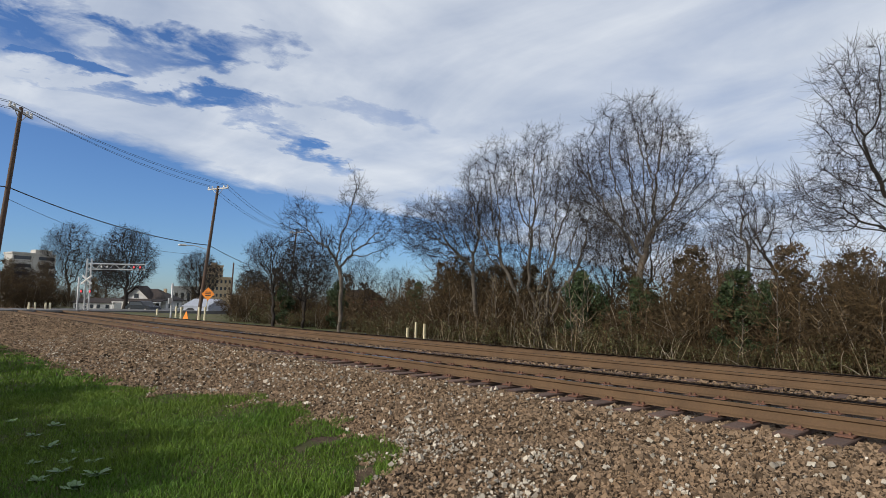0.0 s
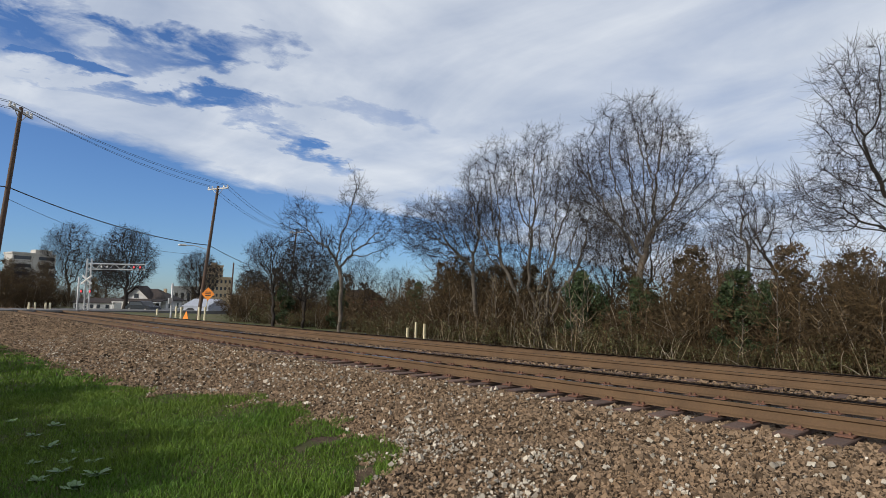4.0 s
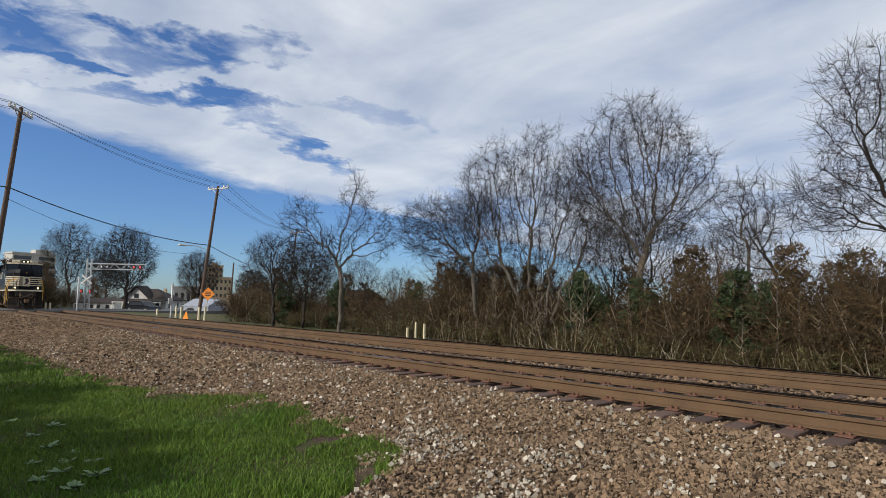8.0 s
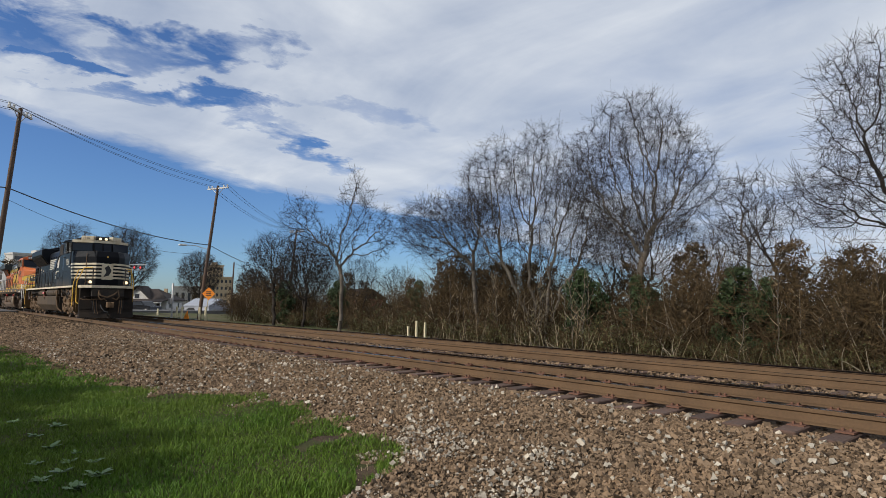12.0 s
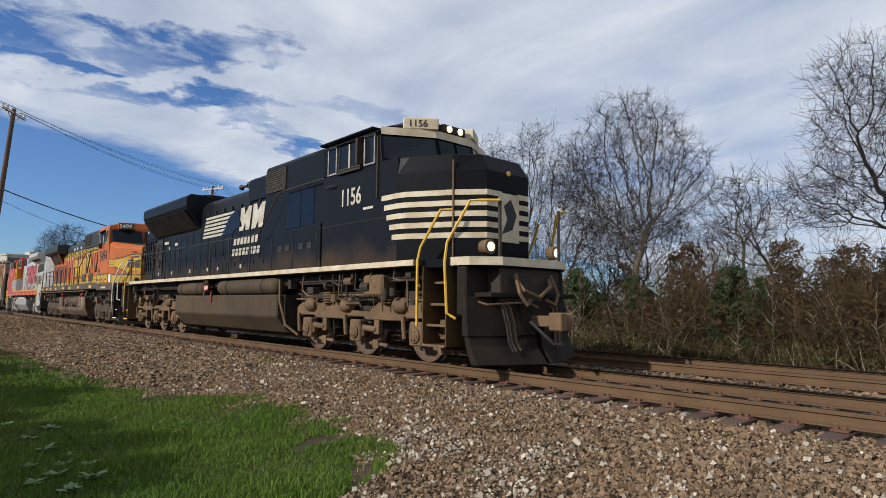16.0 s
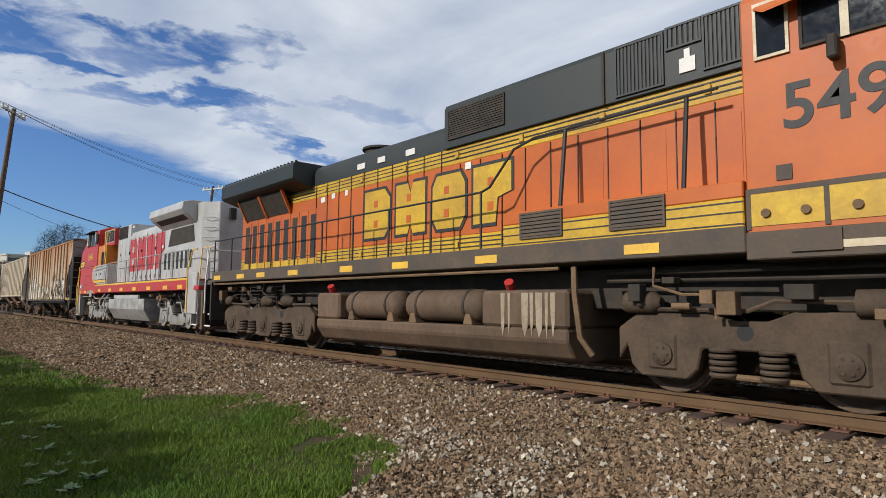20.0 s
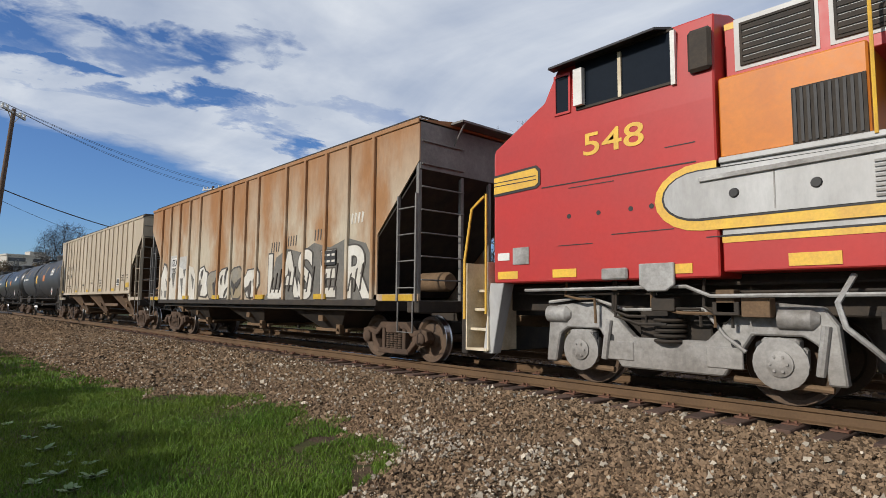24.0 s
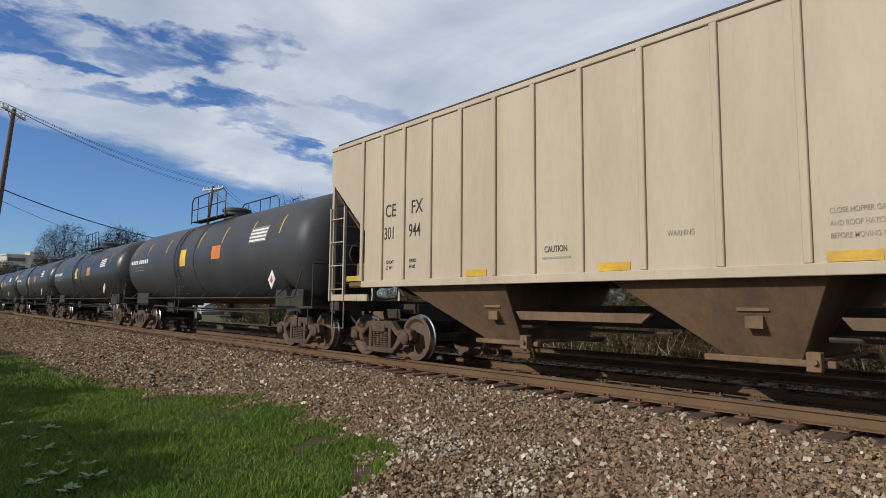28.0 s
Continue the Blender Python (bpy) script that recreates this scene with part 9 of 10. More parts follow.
# the hedge: kind, place along the track, height of its top
for kind, x, top in ((0, -28.4, 2.3), (1, -26.6, 2.6), (3, -24.6, 4.6), (3, -23.4, 4.9), (0, -22.4, 4.2), (3, -20.8, 4.2), (0, -19.4, 3.6), (0, -18.0, 3.2), (1, -16.8, 2.6), (2, -15.4, 3.6), (2, -14.9, 3.0),
                     (1, -13.9, 2.0), (2, -12.5, 3.2), (0, -11.5, 3.2), (3, -10.3, 4.5), (0, -9.3, 3.6), (2, -8.6, 3.4), (2, -7.7, 3.0), (3, -6.9, 4.3), (0, -6.2, 3.2), (2, -5.4, 2.8), (3, -5.0, 4.0), (3, -5.8, 3.7), (0, -4.6, 3.6), (3, -4.1, 3.9), (0, -3.6, 3.6), (3, -3.2, 3.7), (2, -2.6, 3.4), (3, -1.2, 4.0), (0, 0.6, 3.4), (2, 2.4, 3.6)):
    row.append((kind, x, 13.0 + rnd.uniform(-0.6, 0.6), top / (3.4, 2.6, 3.8, 4.6, 1.5)[kind]))
for i in range(30):
    x = 3.0 - i * 1.1
    row.append((rnd.choice((0, 0, 2, 3)), x + rnd.uniform(-0.4, 0.4), 15.6 + rnd.uniform(0, 2.2), rnd.uniform(0.6, 0.8) if x < -12.5 and x > -15 else rnd.uniform(0.75, 1.0)))
    row.append((4, x + rnd.uniform(-0.5, 0.5), 11.4 + rnd.uniform(0, 0.7), rnd.uniform(0.55, 1.0)))
for i in range(26):
    x = -28 - i * 1.0
    row.append((rnd.choice((0, 1, 4, 0, 2) if x > -34 or x < -36 else (4,)), x + rnd.uniform(-0.5, 0.5), 13.5 + rnd.uniform(0, 3.0), rnd.uniform(0.6, 0.95) if x > -36 else rnd.uniform(0.8, 1.1)))
for i in range(30):
    row.append((rnd.choice((0, 0, 1, 3)), -14 - i * 2.2 + rnd.uniform(-1, 1), 24 + rnd.uniform(0, 9), rnd.uniform(0.9, 1.3)))
for k, x, y, s in row:
    plant(k, x, y, s, rnd.uniform(0, 360))
for k, (az, dist, s) in enumerate(((-83.6, 100, 1.1), (-82.6, 112, 1.3), (-81.6, 104, 1.0), (-80.7, 110, 1.3), (-79.8, 125, 1.2), (-78.6, 120, 1.2), (-66.5, 70, 1.3), (-65.0, 66, 1.3), (-64.0, 62, 1.2), (-66.8, 95, 1.2), (-72.4, 135, 1.2), (-70.9, 140, 1.2), (-81.2, 118, 1.2), (-77.3, 118, 1.1), (-84.6, 96, 1.5), (-83.9, 104, 1.5), (-83.0, 98, 1.4), (-82.2, 100, 1.5))):
    x, y = spot(az, dist)
    plant((0, 0, 3)[k % 3], x, y, s, 50 * k)


def stalks():
    rng = np.random.default_rng(61)
    n = 420
    x, y = rng.uniform(-27, 3, n), 10.2 + rng.uniform(0, 2.2, n) ** 1.0
    h = rng.uniform(0.2, 1.2, n) ** 1.5 * np.where(x < -12, 1.0, 0.75)
    z = np.array([level(a, b) for a, b in zip(x, y)])
    dx, dy = rng.normal(0, 0.3, n) * h, rng.normal(0, 0.3, n) * h
    v = np.zeros((n, 6, 3))
    for i in range(3):
        a = 2.094 * i
        v[:, i] = np.stack([x + 0.007 * math.cos(a), y + 0.007 * math.sin(a), z - 0.02], 1)
        v[:, 3 + i] = np.stack([x + dx + 0.004 * math.cos(a), y + dy + 0.004 * math.sin(a), z + h], 1)
    bulk("dry_stalks", v, [(0, 1, 4, 3), (1, 2, 5, 4), (2, 0, 3, 5)], 3, M_REED, "dry tan weed stalks before the brush", "weeds")


stalks()


def sapling(seed, height):
    """A thin upright pale stem with a few bent side shoots."""
    rng = np.random.default_rng(seed)
    t = thing("sapling", "thin pale leafless sapling before the brush", "sapling", "saplings before the brush")
    n = 7
    q = np.zeros((n + 1, 3))
    for i in range(n):
        q[i + 1] = q[i] + np.array((rng.normal(0, 0.018), rng.normal(0, 0.018), 1 / n)) * height
    part("trunk", Build().tube([tuple(p) for p in q], 0.013), M_PALEBARK, t, smooth=True)
    for i in range(2, n + 1):
        for k in range(2):
            d = np.array((rng.normal(0, 0.6), rng.normal(0, 0.6), 0.7))
            a, b = q[i], q[i] + d * height * 0.09
            c = b + (d + (0, 0, 0.4)) * height * 0.07
            part("shoot", raw_mesh("shoot", prisms(np.array([a, b]), np.array([b, c]), np.array([0.009, 0.007]), np.array([0.007, 0.004]), 3), M_REED), None, t)
    return t


SAPLINGS = [sapling(71, 2.2), sapling(72, 3.0), sapling(73, 1.6)]
for k in range(44):
    x = rnd.uniform(-22.5, -13.6) if k < 34 else rnd.uniform(-12, -3.5)
    y = rnd.uniform(11.2, 12.6)
    at = pose(x, y, level(x, y) - 0.03, rnd.uniform(-7, 7), rnd.uniform(-9, 9), rnd.uniform(0, 360))
    if k < 3:
        SAPLINGS[k].matrix_basis = at
    else:
        copy_thing(SAPLINGS[k % 3], at)
# ---- street, crossing and town ----
M_POLE = surf("weathered_pole_wood", (0.115, 0.07, 0.045), (0.075, 0.05, 0.036), 1.5, 14, 0.9, bump=0.4, stretch=(4, 4, 0.4))
M_GALV = surf("galvanised_steel", (0.46, 0.45, 0.43), (0.36, 0.35, 0.33), 3, 20, 0.5, 0.4, bump=0.05)
M_WIRE = surf("dark_wire", (0.03, 0.03, 0.032), None, 3, 20, 0.6, bump=0)
M_WALL = surf("white_clapboard", (0.72, 0.70, 0.66), (0.62, 0.6, 0.55), 0.6, 14, 0.7, bump=0.1, stretch=(1, 1, 5))
M_SHINGLE = surf("brown_roof_shingle", (0.05, 0.035, 0.028), (0.036, 0.027, 0.023), 0.8, 16, 0.9, bump=0.4)
M_CONCRETE = surf("pale_concrete", (0.5, 0.47, 0.42), (0.42, 0.39, 0.34), 0.1, 3, 0.85, bump=0.1)
M_TANWALL = surf("tan_brick_wall", (0.46, 0.35, 0.22), (0.4, 0.3, 0.18), 0.1, 3, 0.85, bump=0.1)
M_METAL = surf("blue_grey_sheet_metal", (0.36, 0.38, 0.42), (0.3, 0.31, 0.34), 0.7, 14, 0.5, 0.2, bump=0.1, stretch=(6, 6, 0.3))
M_IVORY = surf("ivory_post_paint", (0.66, 0.58, 0.38), (0.56, 0.47, 0.28), 4, 20, 0.6, bump=0.05)
M_SIGN = surf("orange_sign_sheet", (0.85, 0.27, 0.02), (0.78, 0.23, 0.02), 3, 20, 0.45, bump=0.02, var=0.06)
M_PANE = surf("shaded_window_glass", (0.035, 0.04, 0.05), (0.05, 0.055, 0.06), 0.6, 8, 0.15, bump=0)
M_CAR = surf("black_car_paint", (0.014, 0.015, 0.018), None, 2, 20, 0.2, bump=0, var=0.1)

single("road", Build().box(-84, -70.5, 6.4, 60, -0.6, 0.0).loft([[(x, y, z) for x, z in ((-84, h - 0.4), (-70.5, h - 0.4), (-70.5, h), (-84, h))] for y, h in ((-60, -0.72), (-9, -0.66), (-3.5, -0.04), (-1.9, 0.0))]), M_ROAD, "worn grey street leading over the level crossing", kind="structure", at=(0, 0, -0.01))
single("side_street", Build().box(-70.5, -46, 17.5, 24, -0.9, -0.62).box(-160, -84, 17.5, 24, -0.9, -0.3), M_ROAD, "grey side street along the railway", kind="structure")
cr = thing("crossing_deck", "timber and asphalt deck between the crossing rails", "level crossing")
for y0, y1 in ((-1.9, -0.84), (-0.66, 0.66), (0.84, 2.9), (3.08, 4.4), (4.58, 6.4)):
    for k in range(5):
        part("deck_panel", Build().box(-84 + k * 2.7, -81.36 + k * 2.7, y0, y1, -0.2, -0.012), M_ROAD, cr, "", 0.01)


def utility_pole(base, top, arm_dir, lamp=False):
    p = thing("utility_pole", "leaning weathered wooden utility pole with a crossarm", "utility pole", "utility poles", at=base)
    t = Vector(top) - Vector(base)
    part("pole", Build().rod((0, 0, -0.5), t, 0.17, 0.11, 12), M_POLE, p, smooth=True)
    a = Vector(arm_dir).normalized()
    c = t - Vector((0, 0, 0.25))
    arm = Build()
    n = Vector((-a.y, a.x, 0)) * 0.06
    arm.loft([[c + a * s * 1.25 + n + Vector((0, 0, -0.06)), c + a * s * 1.25 - n + Vector((0, 0, -0.06)), c + a * s * 1.25 - n + Vector((0, 0, 0.06)), c + a * s * 1.25 + n + Vector((0, 0, 0.06))] for s in (-1, 1)])
    part("crossarm", arm, M_GALV, p, "pale weathered crossarm")
    for s in (-1, 1):
        part("brace", Build().rod(c + a * s * 0.7, c - Vector((0, 0, 0.6)), 0.025), M_GALV, p)
    pts = []
    for s in (-1.15, -0.7, 0.7, 1.15):
        q = c + a * s
        part("insulator", Build().lathe([(0.06, 0.03), (0.1, 0.07), (0.16, 0.06), (0.2, 0.08), (0.26, 0.04), (0.28, 0.01)], q, "z", 8), M_WHITE, p, "white insulator")
        pts.append(Vector(base) + q + Vector((0, 0, 0.27)))
    if lamp:
        q = t * 0.52
        part("lamp_arm", Build().tube([q, q + Vector((-0.6, -1.0, 0.35)), q + Vector((-0.9, -1.7, 0.35))], 0.035), M_GALV, p)
        part("lamp_head", Build().box(q.x - 1.15, q.x - 0.75, q.y - 2.2, q.y - 1.6, q.z + 0.28, q.z + 0.42), M_WHITE, p, "", 0.04)
    return pts


def wire(p, q, sag, r, label="thin sagging overhead power wire"):
    pts = []
    for i in range(15):
        t = i / 14
        s = Vector(p).lerp(Vector(q), t)
        s.z -= sag * 4 * t * (1 - t)
        pts.append(s)
    single("wire", Build().tube(pts, r, 5), M_WIRE, label, "wire", "overhead wires")


P1T, P1B = Vector((*spot(-84.55, 42), 12.25)), Vector((*spot(-85.7, 42), -0.6))
P2T, P2B = Vector((*spot(-69.4, 56), 11.4)), Vector((*spot(-70.55, 56), -0.6))
P3T, P3B = Vector((*spot(-62.3, 88), 11.5)), Vector((*spot(-62.9, 88), -0.8))
w1 = utility_pole(P1B, P1T, (0.55, -0.35, 0))
w2 = utility_pole(P2B, P2T, (0.75, 0.3, 0), True)
w3 = utility_pole(P3B, P3T, (0.75, 0.3, 0))
back_end = Vector((-30, -40, 12.6))
for a, b in zip(w1, w2):
    wire(a, b, 0.45, 0.012)
for a, b in zip(w2, w3):
    wire(a, b, 0.9, 0.014)
for k, a in enumerate(w1):
    wire(a, back_end + Vector((k * 0.6, 0, 0)), 0.5, 0.012)
c1, c2, c3 = P1B.lerp(P1T, 0.63), P2B.lerp(P2T, 0.555), P3B.lerp(P3T, 0.5)
wire(c1, c2, 0.55, 0.035, "thick black sagging telephone cable")
wire(c2, c3, 0.7, 0.03, "thick black sagging telephone cable")
wire(c1, back_end - Vector((0, 0, 5)), 0.4, 0.035, "thick black sagging telephone cable")
wire(P1B.lerp(P1T, 0.58), P2B.lerp(P2T, 0.49), 0.9, 0.012)
for az, d, h in ((-67.9, 66, 7.5), (-63.6, 60, 6.8)):
    x, y = spot(az, d)
    s = thing("utility_pole", "thin bare service pole beside the brush", "utility pole", at=(x, y, -0.8))
    part("pole", Build().rod((0, 0, -0.4), (0.25, 0.1, h * 0.8), 0.1, 0.07, 10), M_POLE, s, smooth=True)


def gantry():
    bx, by = spot(-79.1, 76)
    ex, ey = spot(-74.9, 74)
    g = thing("crossing_gantry", "galvanised cantilever crossing signal over the street", "crossing signal", at=(bx, by, -0.3))
    d = Vector((ex - bx, ey - by, 0))
    ln = d.length
    d.normalize()
    for s in (-0.22, 0.22):
        part("mast", Build().rod((d.x * s, d.y * s, 0), (d.x * s, d.y * s, 5.9), 0.09), M_GALV, g, smooth=True)
    for i in range(7):
        z = 0.6 + i * 0.75
        part("mast_brace", Build().rod(d * -0.22 + Vector((0, 0, z)), d * 0.22 + Vector((0, 0, z + 0.35)), 0.03), M_GALV, g)
    for z in (4.75, 5.35):
        part("chord", Build().rod(d * -0.3 + Vector((0, 0, z)), d * ln + Vector((0, 0, z + 0.05)), 0.06), M_GALV, g)
    for i in range(9):
        a, b = ln * i / 9, ln * (i + 1) / 9
        part("web", Build().rod(d * a + Vector((0, 0, 4.75 if i % 2 else 5.35)), d * b + Vector((0, 0, 5.4 if i % 2 else 4.8)), 0.03), M_GALV, g)
    n = Vector((0.3, -0.95, 0))
    for f in (0.25, 0.35, 0.82, 0.93):
        q = d * ln * f + Vector((0, 0, 5.05)) + n * 0.12
        lamp = part("signal_target", Build().rod(q, q + n * 0.08, 0.27, 0.27, 14), M_BLACK, g, "black round signal target")
        part("signal_lens", Build().rod(q + n * 0.08, q + n * 0.14, 0.12, 0.1, 12), M_SIGNAL if f > 0.6 else M_WHITE, g)
    for s in (-0.45, 0.45):
        q = d * s + Vector((0, 0, 2.3)) + n * 0.1
        part("signal_target", Build().rod(q, q + n * 0.08, 0.25, 0.25, 14), M_BLACK, g)
        part("signal_lens", Build().rod(q + n * 0.08, q + n * 0.14, 0.12, 0.1, 12), M_SIGNAL, g)
    for r in (-1, 1):
        part("crossbuck", Build().rod(d * -0.5 + Vector((0, 0, 3.6 - 0.45 * r)) + n * 0.15, d * 0.5 + Vector((0, 0, 3.6 + 0.45 * r)) + n * 0.15, 0.1, 0.1, 4), M_WHITE, g, "white crossbuck blade")
    part("base", Build().box(-0.6, 0.6, -0.6, 0.6, -0.6, 0.1), M_CONCRETE, g)


gantry()


def post(az, d, h, r, material, label, name="bollard", z=-0.45):
    x, y = spot(az, d)
    b = Build().lathe([(-0.3, r), (h - 0.05, r), (h, r * 0.7), (h, 0.01)], (0, 0, 0), "z", 12)
    o = thing(name, label, name, "posts by the crossing" if name == "bollard" else "", at=(x, y, z))
    part("post", b, material, o, smooth=True)
    return o


for az, d in ((-72.3, 58), (-71.9, 55), (-70.45, 53.5), (-69.95, 53), (-73.8, 64)):
    post(az, d, 1.1 if az > -73 else 0.8, 0.09, M_IVORY, "ivory painted steel bollard by the rails")
for az in (-83.0, -82.6, -81.9, -81.6):
    post(az, 78, 0.75, 0.1, M_IVORY, "ivory painted steel bollard by the street", z=-0.05)
for x, y, h in ((-23.6, 10.1, 0.62), (-23.3, 10.4, 0.9), (-22.4, 10.2, 0.85)):
    o = thing("marker_post", "short pale yellow marker post", "marker post", "marker posts", at=(x, y, -0.72))
    part("post", Build().box(-0.05, 0.05, -0.05, 0.05, -0.2, h + 0.1), M_IVORY, o, "", 0.015)
sgn = post(-72.7, 57, 3.1, 0.09, M_GALV, "grey steel post with a small box", "signal_post")
part("relay_box", Build().box(-0.16, 0.16, -0.28, -0.08, 1.3, 1.8), M_GALV, sgn, "", 0.02)
sg2 = post(-79.75, 72, 3.6, 0.09, M_GALV, "grey signal post with a side arm", "signal_post", -0.2)
part("side_arm", Build().rod((0, 0, 2.9), (0.9, 0.35, 2.9), 0.05), M_GALV, sg2)
x, y = spot(-69.75, 53.5)
ws = thing("warning_sign", "orange diamond roadworks sign on a leaning post", "road sign", at=(x, y, -0.5))
part("sign_post", Build().rod((-0.3, -0.1, -0.2), (0.02, 0, 2.6), 0.035), M_IVORY, ws)
face = Vector((0.75, -0.66, 0))
sd = Vector((0.66, 0.75, 0))
dia = [Vector((0, 0, 2.25)) + sd * a + Vector((0, 0, b)) for a, b in ((-0.55, 0), (0, -0.55), (0.55, 0), (0, 0.55))]
part("sign_plate", Build().loft([[p + face * 0.05 for p in dia], [p + face * 0.07 for p in dia]]), M_SIGN, ws, "orange diamond plate")
for k in (-0.13, 0.02, 0.16):
    q = Vector((0, 0, 2.25 + k)) + face * 0.075
    part("word_bar", Build().loft([[q + sd * a + Vector((0, 0, b)) for a, b in ((-0.22, -0.035), (0.22, -0.035), (0.22, 0.035), (-0.22, 0.035))], [q + face * 0.006 + sd * a + Vector((0, 0, b)) for a, b in ((-0.22, -0.035), (0.22, -0.035), (0.22, 0.035), (-0.22, 0.035))]]), M_LINE, ws, "black lettering bar")
x, y = spot(-71.65, 56)
fs = thing("folded_sign", "fallen orange roadworks sign leaning by the bollards", "road sign", at=(x, y, -0.55))
part("sign_plate", Build().loft([[(-0.55, 0, 0), (0.55, 0.2, 0), (0.1, 0.15, 0.85)], [(-0.55, 0.03, 0), (0.55, 0.23, 0), (0.1, 0.18, 0.85)]]), M_SIGN, fs)
part("stand_leg", Build().rod((-0.5, 0.3, 0), (0.1, 0.16, 0.8), 0.02), M_GALV, fs)


def gable(ob, x0, x1, y0, y1, z0, zr, eave, roof_m, along="x"):
    """A pitched roof with thickness and eaves."""
    if along == "x":
        m = (y0 + y1) / 2
        b = Build().loft([[(x, y0 - eave, z0 - 0.15), (x, m, zr), (x, y1 + eave, z0 - 0.15), (x, y1 + eave, z0 - 0.28), (x, m, zr - 0.15), (x, y0 - eave, z0 - 0.28)] for x in (x0 - eave, x1 + eave)])
    else:
        m = (x0 + x1) / 2
        b = Build().loft([[(x0 - eave, y, z0 - 0.15), (m, y, zr), (x1 + eave, y, z0 - 0.15), (x1 + eave, y, z0 - 0.28), (m, y, zr - 0.15), (x0 - eave, y, z0 - 0.28)] for y in (y0 - eave, y1 + eave)])
    return part("roof", b, roof_m, ob)


def house():
    x, y = spot(-74.2, 92)
    h = thing("house", "white clapboard bungalow with a brown hipped roof", "house", at=(x, y, -0.5))
    h.matrix_basis = pose(x, y, -0.45, 0, 0, 48) @ Matrix.Scale(0.6, 4)
    part("wall", Build().box(-5, 5, -4, 4, 0, 2.7), M_WALL, h)
    part("roof", Build().loft([[(-5.7, -4.7, 2.6), (5.7, -4.7, 2.6), (5.7, 4.7, 2.6), (-5.7, 4.7, 2.6)], [(-5.7, -4.7, 2.75), (5.7, -4.7, 2.75), (5.7, 4.7, 2.75), (-5.7, 4.7, 2.75)], [(-1.0, -0.3, 5.3), (1.0, -0.3, 5.3), (1.0, 0.3, 5.3), (-1.0, 0.3, 5.3)]]), M_SHINGLE, h, "brown hipped roof")
    part("gable_wall", Build().loft([[(-4.6, -4.3, 2.7), (1.4, -4.3, 2.7), (-1.6, -4.3, 5.5)], [(-4.6, -0.5, 2.7), (1.4, -0.5, 2.7), (-1.6, -0.5, 5.5)]]), M_WALL, h, "white gable")
    part("gable_roof", Build().loft([[(-5.2, y0, 2.6), (-1.6, y0, 5.95), (2.0, y0, 2.6), (2.0, y0, 2.35), (-1.6, y0, 5.7), (-5.2, y0, 2.35)] for y0 in (-4.9, 0.5)]), M_SHINGLE, h)
    part("gable_window", Build().box(-2.1, -1.1, -4.35, -4.25, 3.1, 4.1), M_PANE, h)
    part("porch_roof", Build().loft([[(-5.6, -7.2, 2.3), (5.4, -7.2, 2.3), (5.4, -3.8, 2.9), (-5.6, -3.8, 2.9)], [(-5.6, -7.2, 2.42), (5.4, -7.2, 2.42), (5.4, -3.8, 3.02), (-5.6, -3.8, 3.02)]]), M_SHINGLE, h, "brown porch roof")
    part("porch_beam", Build().box(-5.5, 5.3, -7.15, -7.0, 2.05, 2.3), M_WALL, h)
    for px in (-5.3, -1.8, 1.8, 5.1):
        part("porch_post", Build().box(px - 0.1, px + 0.1, -7.15, -6.95, 0, 2.1), M_WALL, h)
    for px in (-3.6, 0.0, 3.2):
        w = part("window", Build().box(px - 0.55, px + 0.55, -4.06, -3.98, 0.9, 2.2), M_WALL, h)
        part("pane", Build().box(px - 0.45, px + 0.45, -4.08, -4.04, 1.0, 2.1), M_PANE, w)
    for py in (-2.4, 1.8):
        w = part("window", Build().box(4.98, 5.06, py - 0.5, py + 0.5, 0.9, 2.2), M_WALL, h)
        part("pane", Build().box(5.04, 5.08, py - 0.4, py + 0.4, 1.0, 2.1), M_PANE, w)
    part("door", Build().box(1.2, 2.1, -4.06, -3.98, 0.1, 2.1), M_TANWALL, h)
    part("chimney", Build().box(2.0, 2.6, 0.8, 1.4, 3.2, 5.4), M_TANWALL, h)
    # the second, lower white house beside it
    x, y = spot(-78.0, 98)
    k = thing("cottage", "low white cottage with dark arched windows", "house", at=(x, y, -0.5))
    k.matrix_basis = pose(x, y, -0.5, 0, 0, 50) @ Matrix.Scale(0.62, 4)
    part("wall", Build().box(-5, 4, -2.5, 2.5, 0, 1.9), M_WALL, k)
    gable(k, -5, 4, -2.5, 2.5, 2.1, 3.0, 0.3, M_SHINGLE)
    for px in (-4.2, -2.4, -0.9, 0.6, 2.6):
        w = part("window", Build().box(px - 0.45, px + 0.45, -2.56, -2.48, 0.6, 1.6), M_WALL, k)
        part("pane", Build().box(px - 0.38, px + 0.38, -2.58, -2.54, 0.65, 1.5), M_PANE, w)
    # shed
    x, y = spot(-69.6, 80)
    s = thing("shed", "pale blue-grey sheet metal shed with a gabled roof", "shed", at=(x, y, -0.9))
    s.matrix_basis = pose(x, y, -0.95, 0, 0, 25)
    part("wall", Build().box(-2.4, 1.6, -1.8, 1.8, 0, 1.5).loft([[(1.6, -1.8, 1.5), (1.6, 1.8, 1.5), (1.6, 0, 2.25)], [(-2.4, -1.8, 1.5), (-2.4, 1.8, 1.5), (-2.4, 0, 2.25)]]), M_METAL, s)
    gable(s, -2.4, 1.6, -1.8, 1.8, 1.68, 2.4, 0.12, M_METAL)
    part("opening", Build().side([(-2.2, 0.02), (-2.2, 0.9), (-1.6, 1.25), (-0.9, 1.25), (-0.4, 0.8), (-0.4, 0.02)], -1.83, -1.78), M_BLACK, s, "dark open bay")
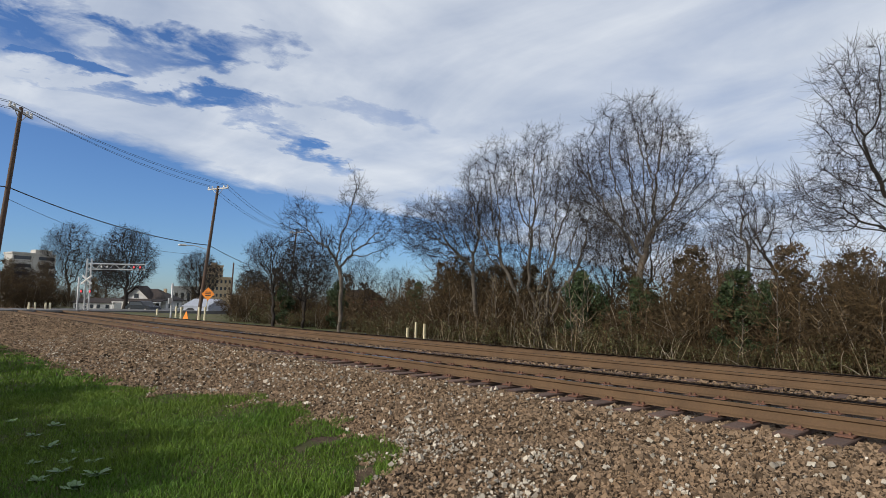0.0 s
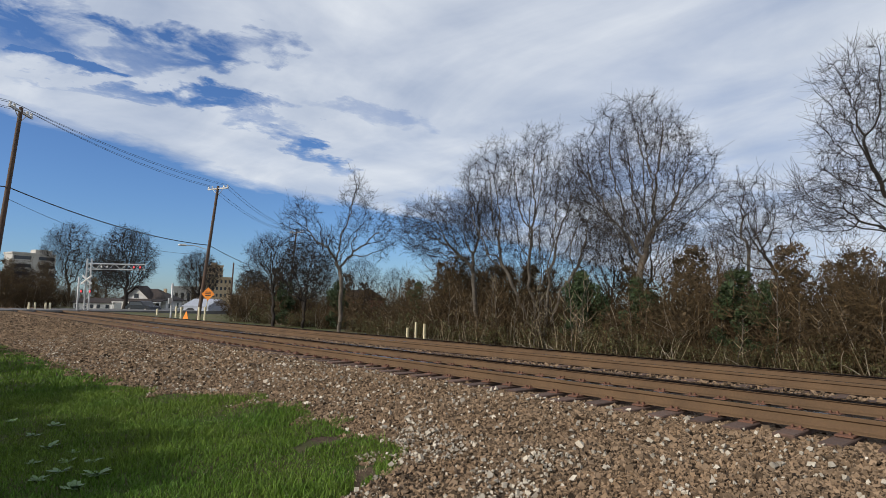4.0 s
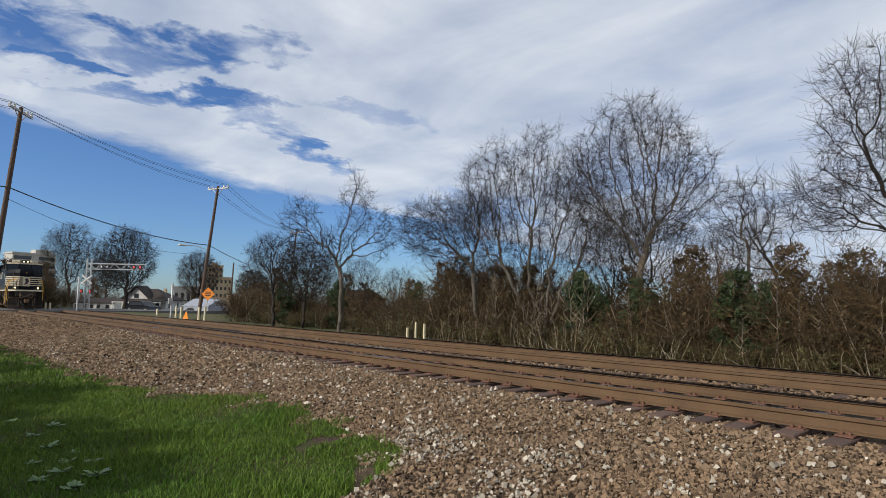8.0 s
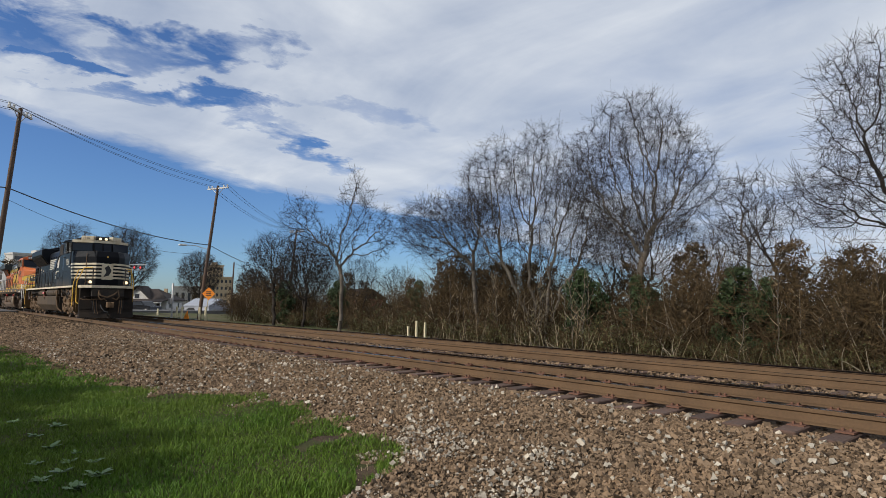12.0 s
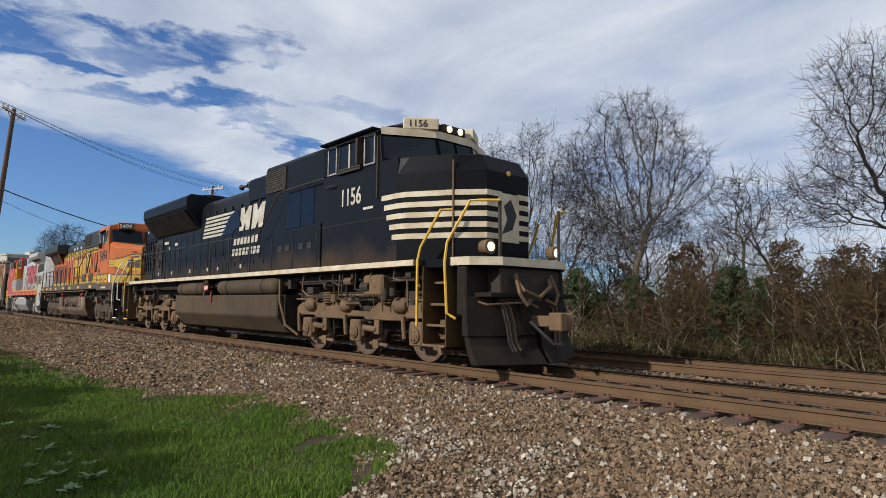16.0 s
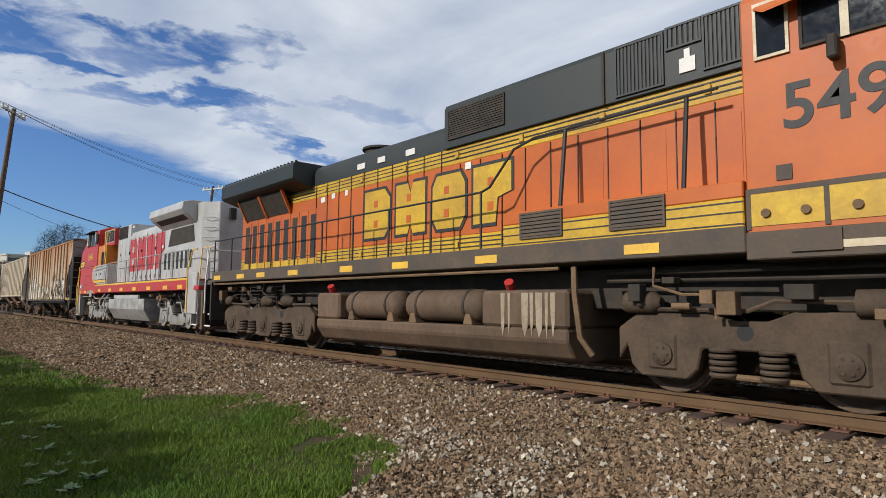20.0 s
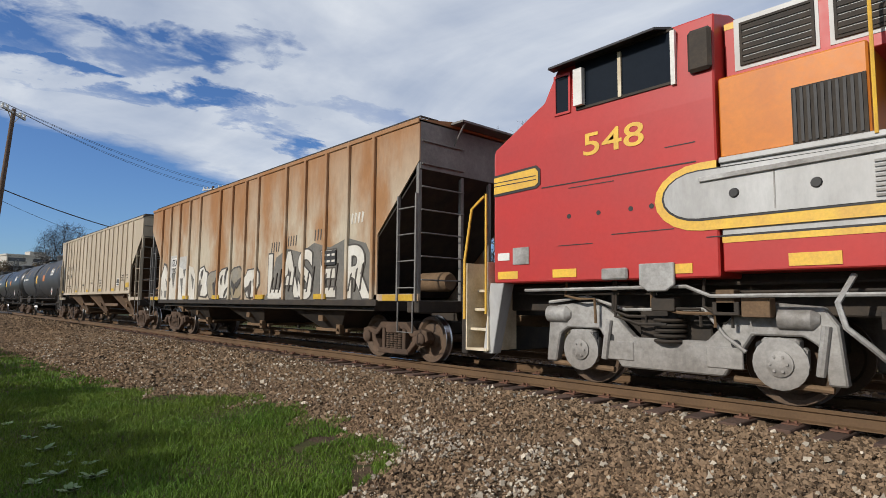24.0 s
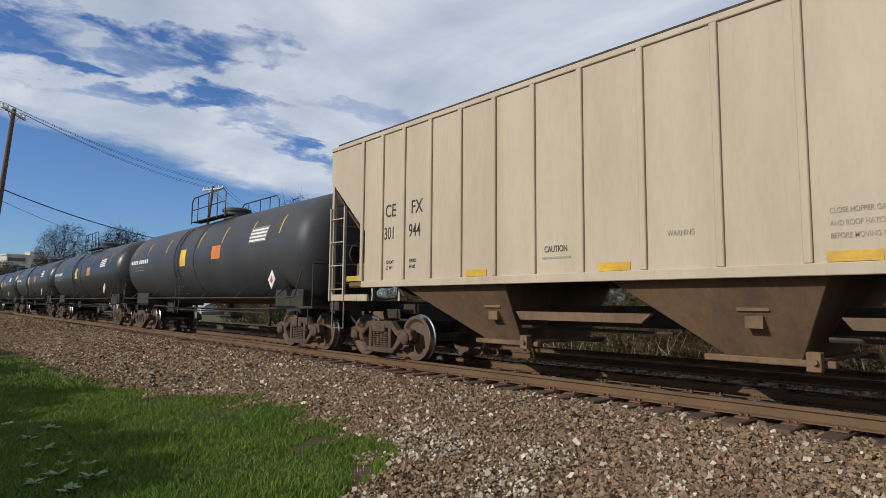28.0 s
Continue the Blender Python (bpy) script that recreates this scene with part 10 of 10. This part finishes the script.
    for py in (-0.8, 0.6):
        part("door", Build().box(1.59, 1.64, py - 0.25, py + 0.25, 0.05, 1.1), M_GALV, s)
    # parked car
    x, y = spot(-74.9, 84)
    c = thing("parked_car", "black estate car parked before the porch", "car", at=(x, y, -0.4))
    c.matrix_basis = pose(x, y, -0.42, 0, 0, 25)
    part("body", Build().side([(-2.2, 0.3), (-2.2, 0.75), (-1.9, 0.9), (-1.5, 1.4), (0.5, 1.45), (1.1, 0.95), (2.1, 0.82), (2.25, 0.3)], -0.85, 0.85), M_CAR, c, "", 0.06)
    part("side_glass", Build().side([(-1.4, 0.95), (-1.3, 1.33), (0.4, 1.37), (0.85, 0.97)], -0.865, 0.865), M_PANE, c)
    for wx in (-1.35, 1.4):
        for s2 in (-1, 1):
            wh = part("wheel", Build().lathe([(-0.1, 0.05), (-0.1, 0.32), (0.1, 0.32), (0.1, 0.05)], (wx, s2 * 0.78, 0.32), "y", 16), M_BLACK, c)
            part("rim", Build().lathe([(-0.02, 0.02), (-0.02, 0.19), (0.02, 0.19), (0.02, 0.02)], (wx, s2 * 0.9, 0.32), "y", 12), M_GALV, wh)


house()


def block(name, az0, az1, dist, top, storeys, material, label, cols, skew, z0=-1.0, strips=False, base=None):
    """A far building with its storeys and windows."""
    x0, y0 = spot(az0, dist)
    x1, y1 = spot(az1, dist)
    w = math.hypot(x1 - x0, y1 - y0)
    o = thing(name, label, "building", at=(x0, y0, z0))
    o.matrix_basis = pose(x0, y0, z0, 0, 0, math.degrees(math.atan2(y1 - y0, x1 - x0)) + skew)
    h = top - z0
    part("wall", Build().box(0, w, 0, w * 0.5, 0, h), material, o)
    part("parapet", Build().box(-0.3, w + 0.3, -0.3, w * 0.5 + 0.3, h, h + 0.8), material, o)
    fh = h / storeys
    for s in range(storeys):
        z = s * fh + fh * 0.35
        if strips:
            part("window", Build().box(w * 0.03, w * 0.42, -0.15, 0.1, z, z + fh * 0.42), M_PANE, o, "dark window strip")
            part("window", Build().box(w * 0.6, w * 0.97, -0.15, 0.1, z, z + fh * 0.42), M_PANE, o, "dark window strip")
            part("window", Build().box(w - 0.1, w + 0.15, w * 0.05, w * 0.45, z, z + fh * 0.42), M_PANE, o, "dark window strip")
        else:
            for k in range(cols):
                px = w * (k + 0.25) / cols
                part("window", Build().box(px, px + w * 0.45 / cols, -0.15, 0.1, z, z + fh * 0.45), M_PANE, o)
            for k in range(3):
                py = w * 0.5 * (k + 0.25) / 3
                part("window", Build().box(w - 0.1, w + 0.15, py, py + w * 0.08, z, z + fh * 0.45), M_PANE, o)
    return o, w, h


o, w, h = block("hospital_building", -84.3, -81.2, 330, 21.2, 6, M_CONCRETE, "pale concrete block with dark window strips", 1, 22, strips=True)
part("plant_room", Build().box(w * 0.55, w * 0.95, w * 0.1, w * 0.4, h, h + 2.6), M_CONCRETE, o)
o, w, h = block("office_tower", -69.85, -68.6, 300, 17.4, 6, M_TANWALL, "tan brick tower behind bare trees", 4, 12)
part("plant_room", Build().box(w * 0.2, w * 0.6, w * 0.1, w * 0.3, h, h + 2.0), M_TANWALL, o)
block("office_block", -70.3, -67.75, 290, 11.5, 4, M_TANWALL, "lower tan brick wing with rows of windows", 7, 12)
block("warehouse", -72.6, -70.6, 190, 4.6, 1, M_CONCRETE, "low pale warehouse beyond the trees", 4, 8)
block("store", -68.0, -65.2, 150, 1.9, 1, M_TANWALL, "low tan building beyond the trees", 5, 5)
x, y = spot(-56.6, 72)
k = thing("brick_house", "small red brick house half hidden by brush", "house", at=(x, y, -0.8))
part("wall", Build().box(-3, 3, -2, 2, 0, 2.4), surf("red_brick", (0.26, 0.09, 0.06), (0.2, 0.075, 0.05), 2, 20, 0.9), k)
gable(k, -3, 3, -2, 2, 2.55, 3.6, 0.3, M_SHINGLE)
part("window", Build().box(-1.2, -0.2, -2.06, -1.98, 0.9, 1.9), M_PANE, k)
for i in range(6):
    x, y = spot(-67.6 + i * 0.52, 74 - i * 1.0)
    f = thing("rail_fence", "pale wooden rail fence panel", "fence", "fence by the side street", at=(x, y, -0.9))
    part("fence_post", Build().box(-0.06, 0.06, -0.06, 0.06, 0, 1.1), M_IVORY, f)
    for z in (0.4, 0.8):
        part("fence_rail", Build().box(0, 1.0, -0.03, 0.03, z, z + 0.12), M_IVORY, f)

# an unseen evergreen hedge added behind the camera, casting the trees' shade on the lawn
SHADE_HEDGE = shrub(56, 2.5, 2.6, M_LEAFD, 9000, 0.07, "unseen dense evergreen shrub added to shade the lawn", 12, 0, 90)
for k in range(15):
    s = 1.17 + 0.17 * math.sin(1.7 * k) + 0.08 * math.sin(4.1 * k)
    at = pose(-26.5 + 1.45 * k, -11.9 + 0.25 * math.sin(2.1 * k), -0.7, 0, 0, 40 * k)
    if k:
        SHADE_HEDGE.scale = (s, s, s)
        copy_thing(SHADE_HEDGE, at)
SHADE_HEDGE.matrix_basis = pose(-26.5, -11.9, -0.7) @ Matrix.Scale(1.26, 4)

ties(TRACK_A, -34, 2.2, True)
ties(TRACK_B, -26, 2.2, False)


# ---- what moves ----
RUN = [(0.0, -148.5), (4.0, -115.0), (6.0, -98.0), (7.0, -89.6), (8.0, -81.1), (9.0, -72.7), (10.0, -64.3), (11.0, -56.0), (12.0, -47.8), (13.5, -35.6), (15.0, -23.5), (16.0, -15.6),
       (17.0, -7.78), (18.0, 0.0), (19.0, 7.77), (20.0, 15.56), (21.0, 23.36), (22.5, 35.05), (24.0, 46.74), (25.0, 54.51), (26.0, 62.26), (27.0, 70.0), (28.0, 77.75)]


def run_at(t):
    for (a, x), (b, y) in zip(RUN, RUN[1:]):
        if t <= b:
            return x + (y - x) * (t - a) / (b - a)
    return RUN[-1][1]


def motions():
    for car, xc in CARS:
        walk(car, [(t, pose(x + xc, 0, 0)) for t, x in RUN])
    for wheel, r in WHEELS:
        home = wheel.location.copy()
        walk(wheel, [(k / 15, pose(*home, 0, math.degrees((run_at(k / 15) - RUN[0][1]) / r) % 360, 0)) for k in range(421)])


motions()
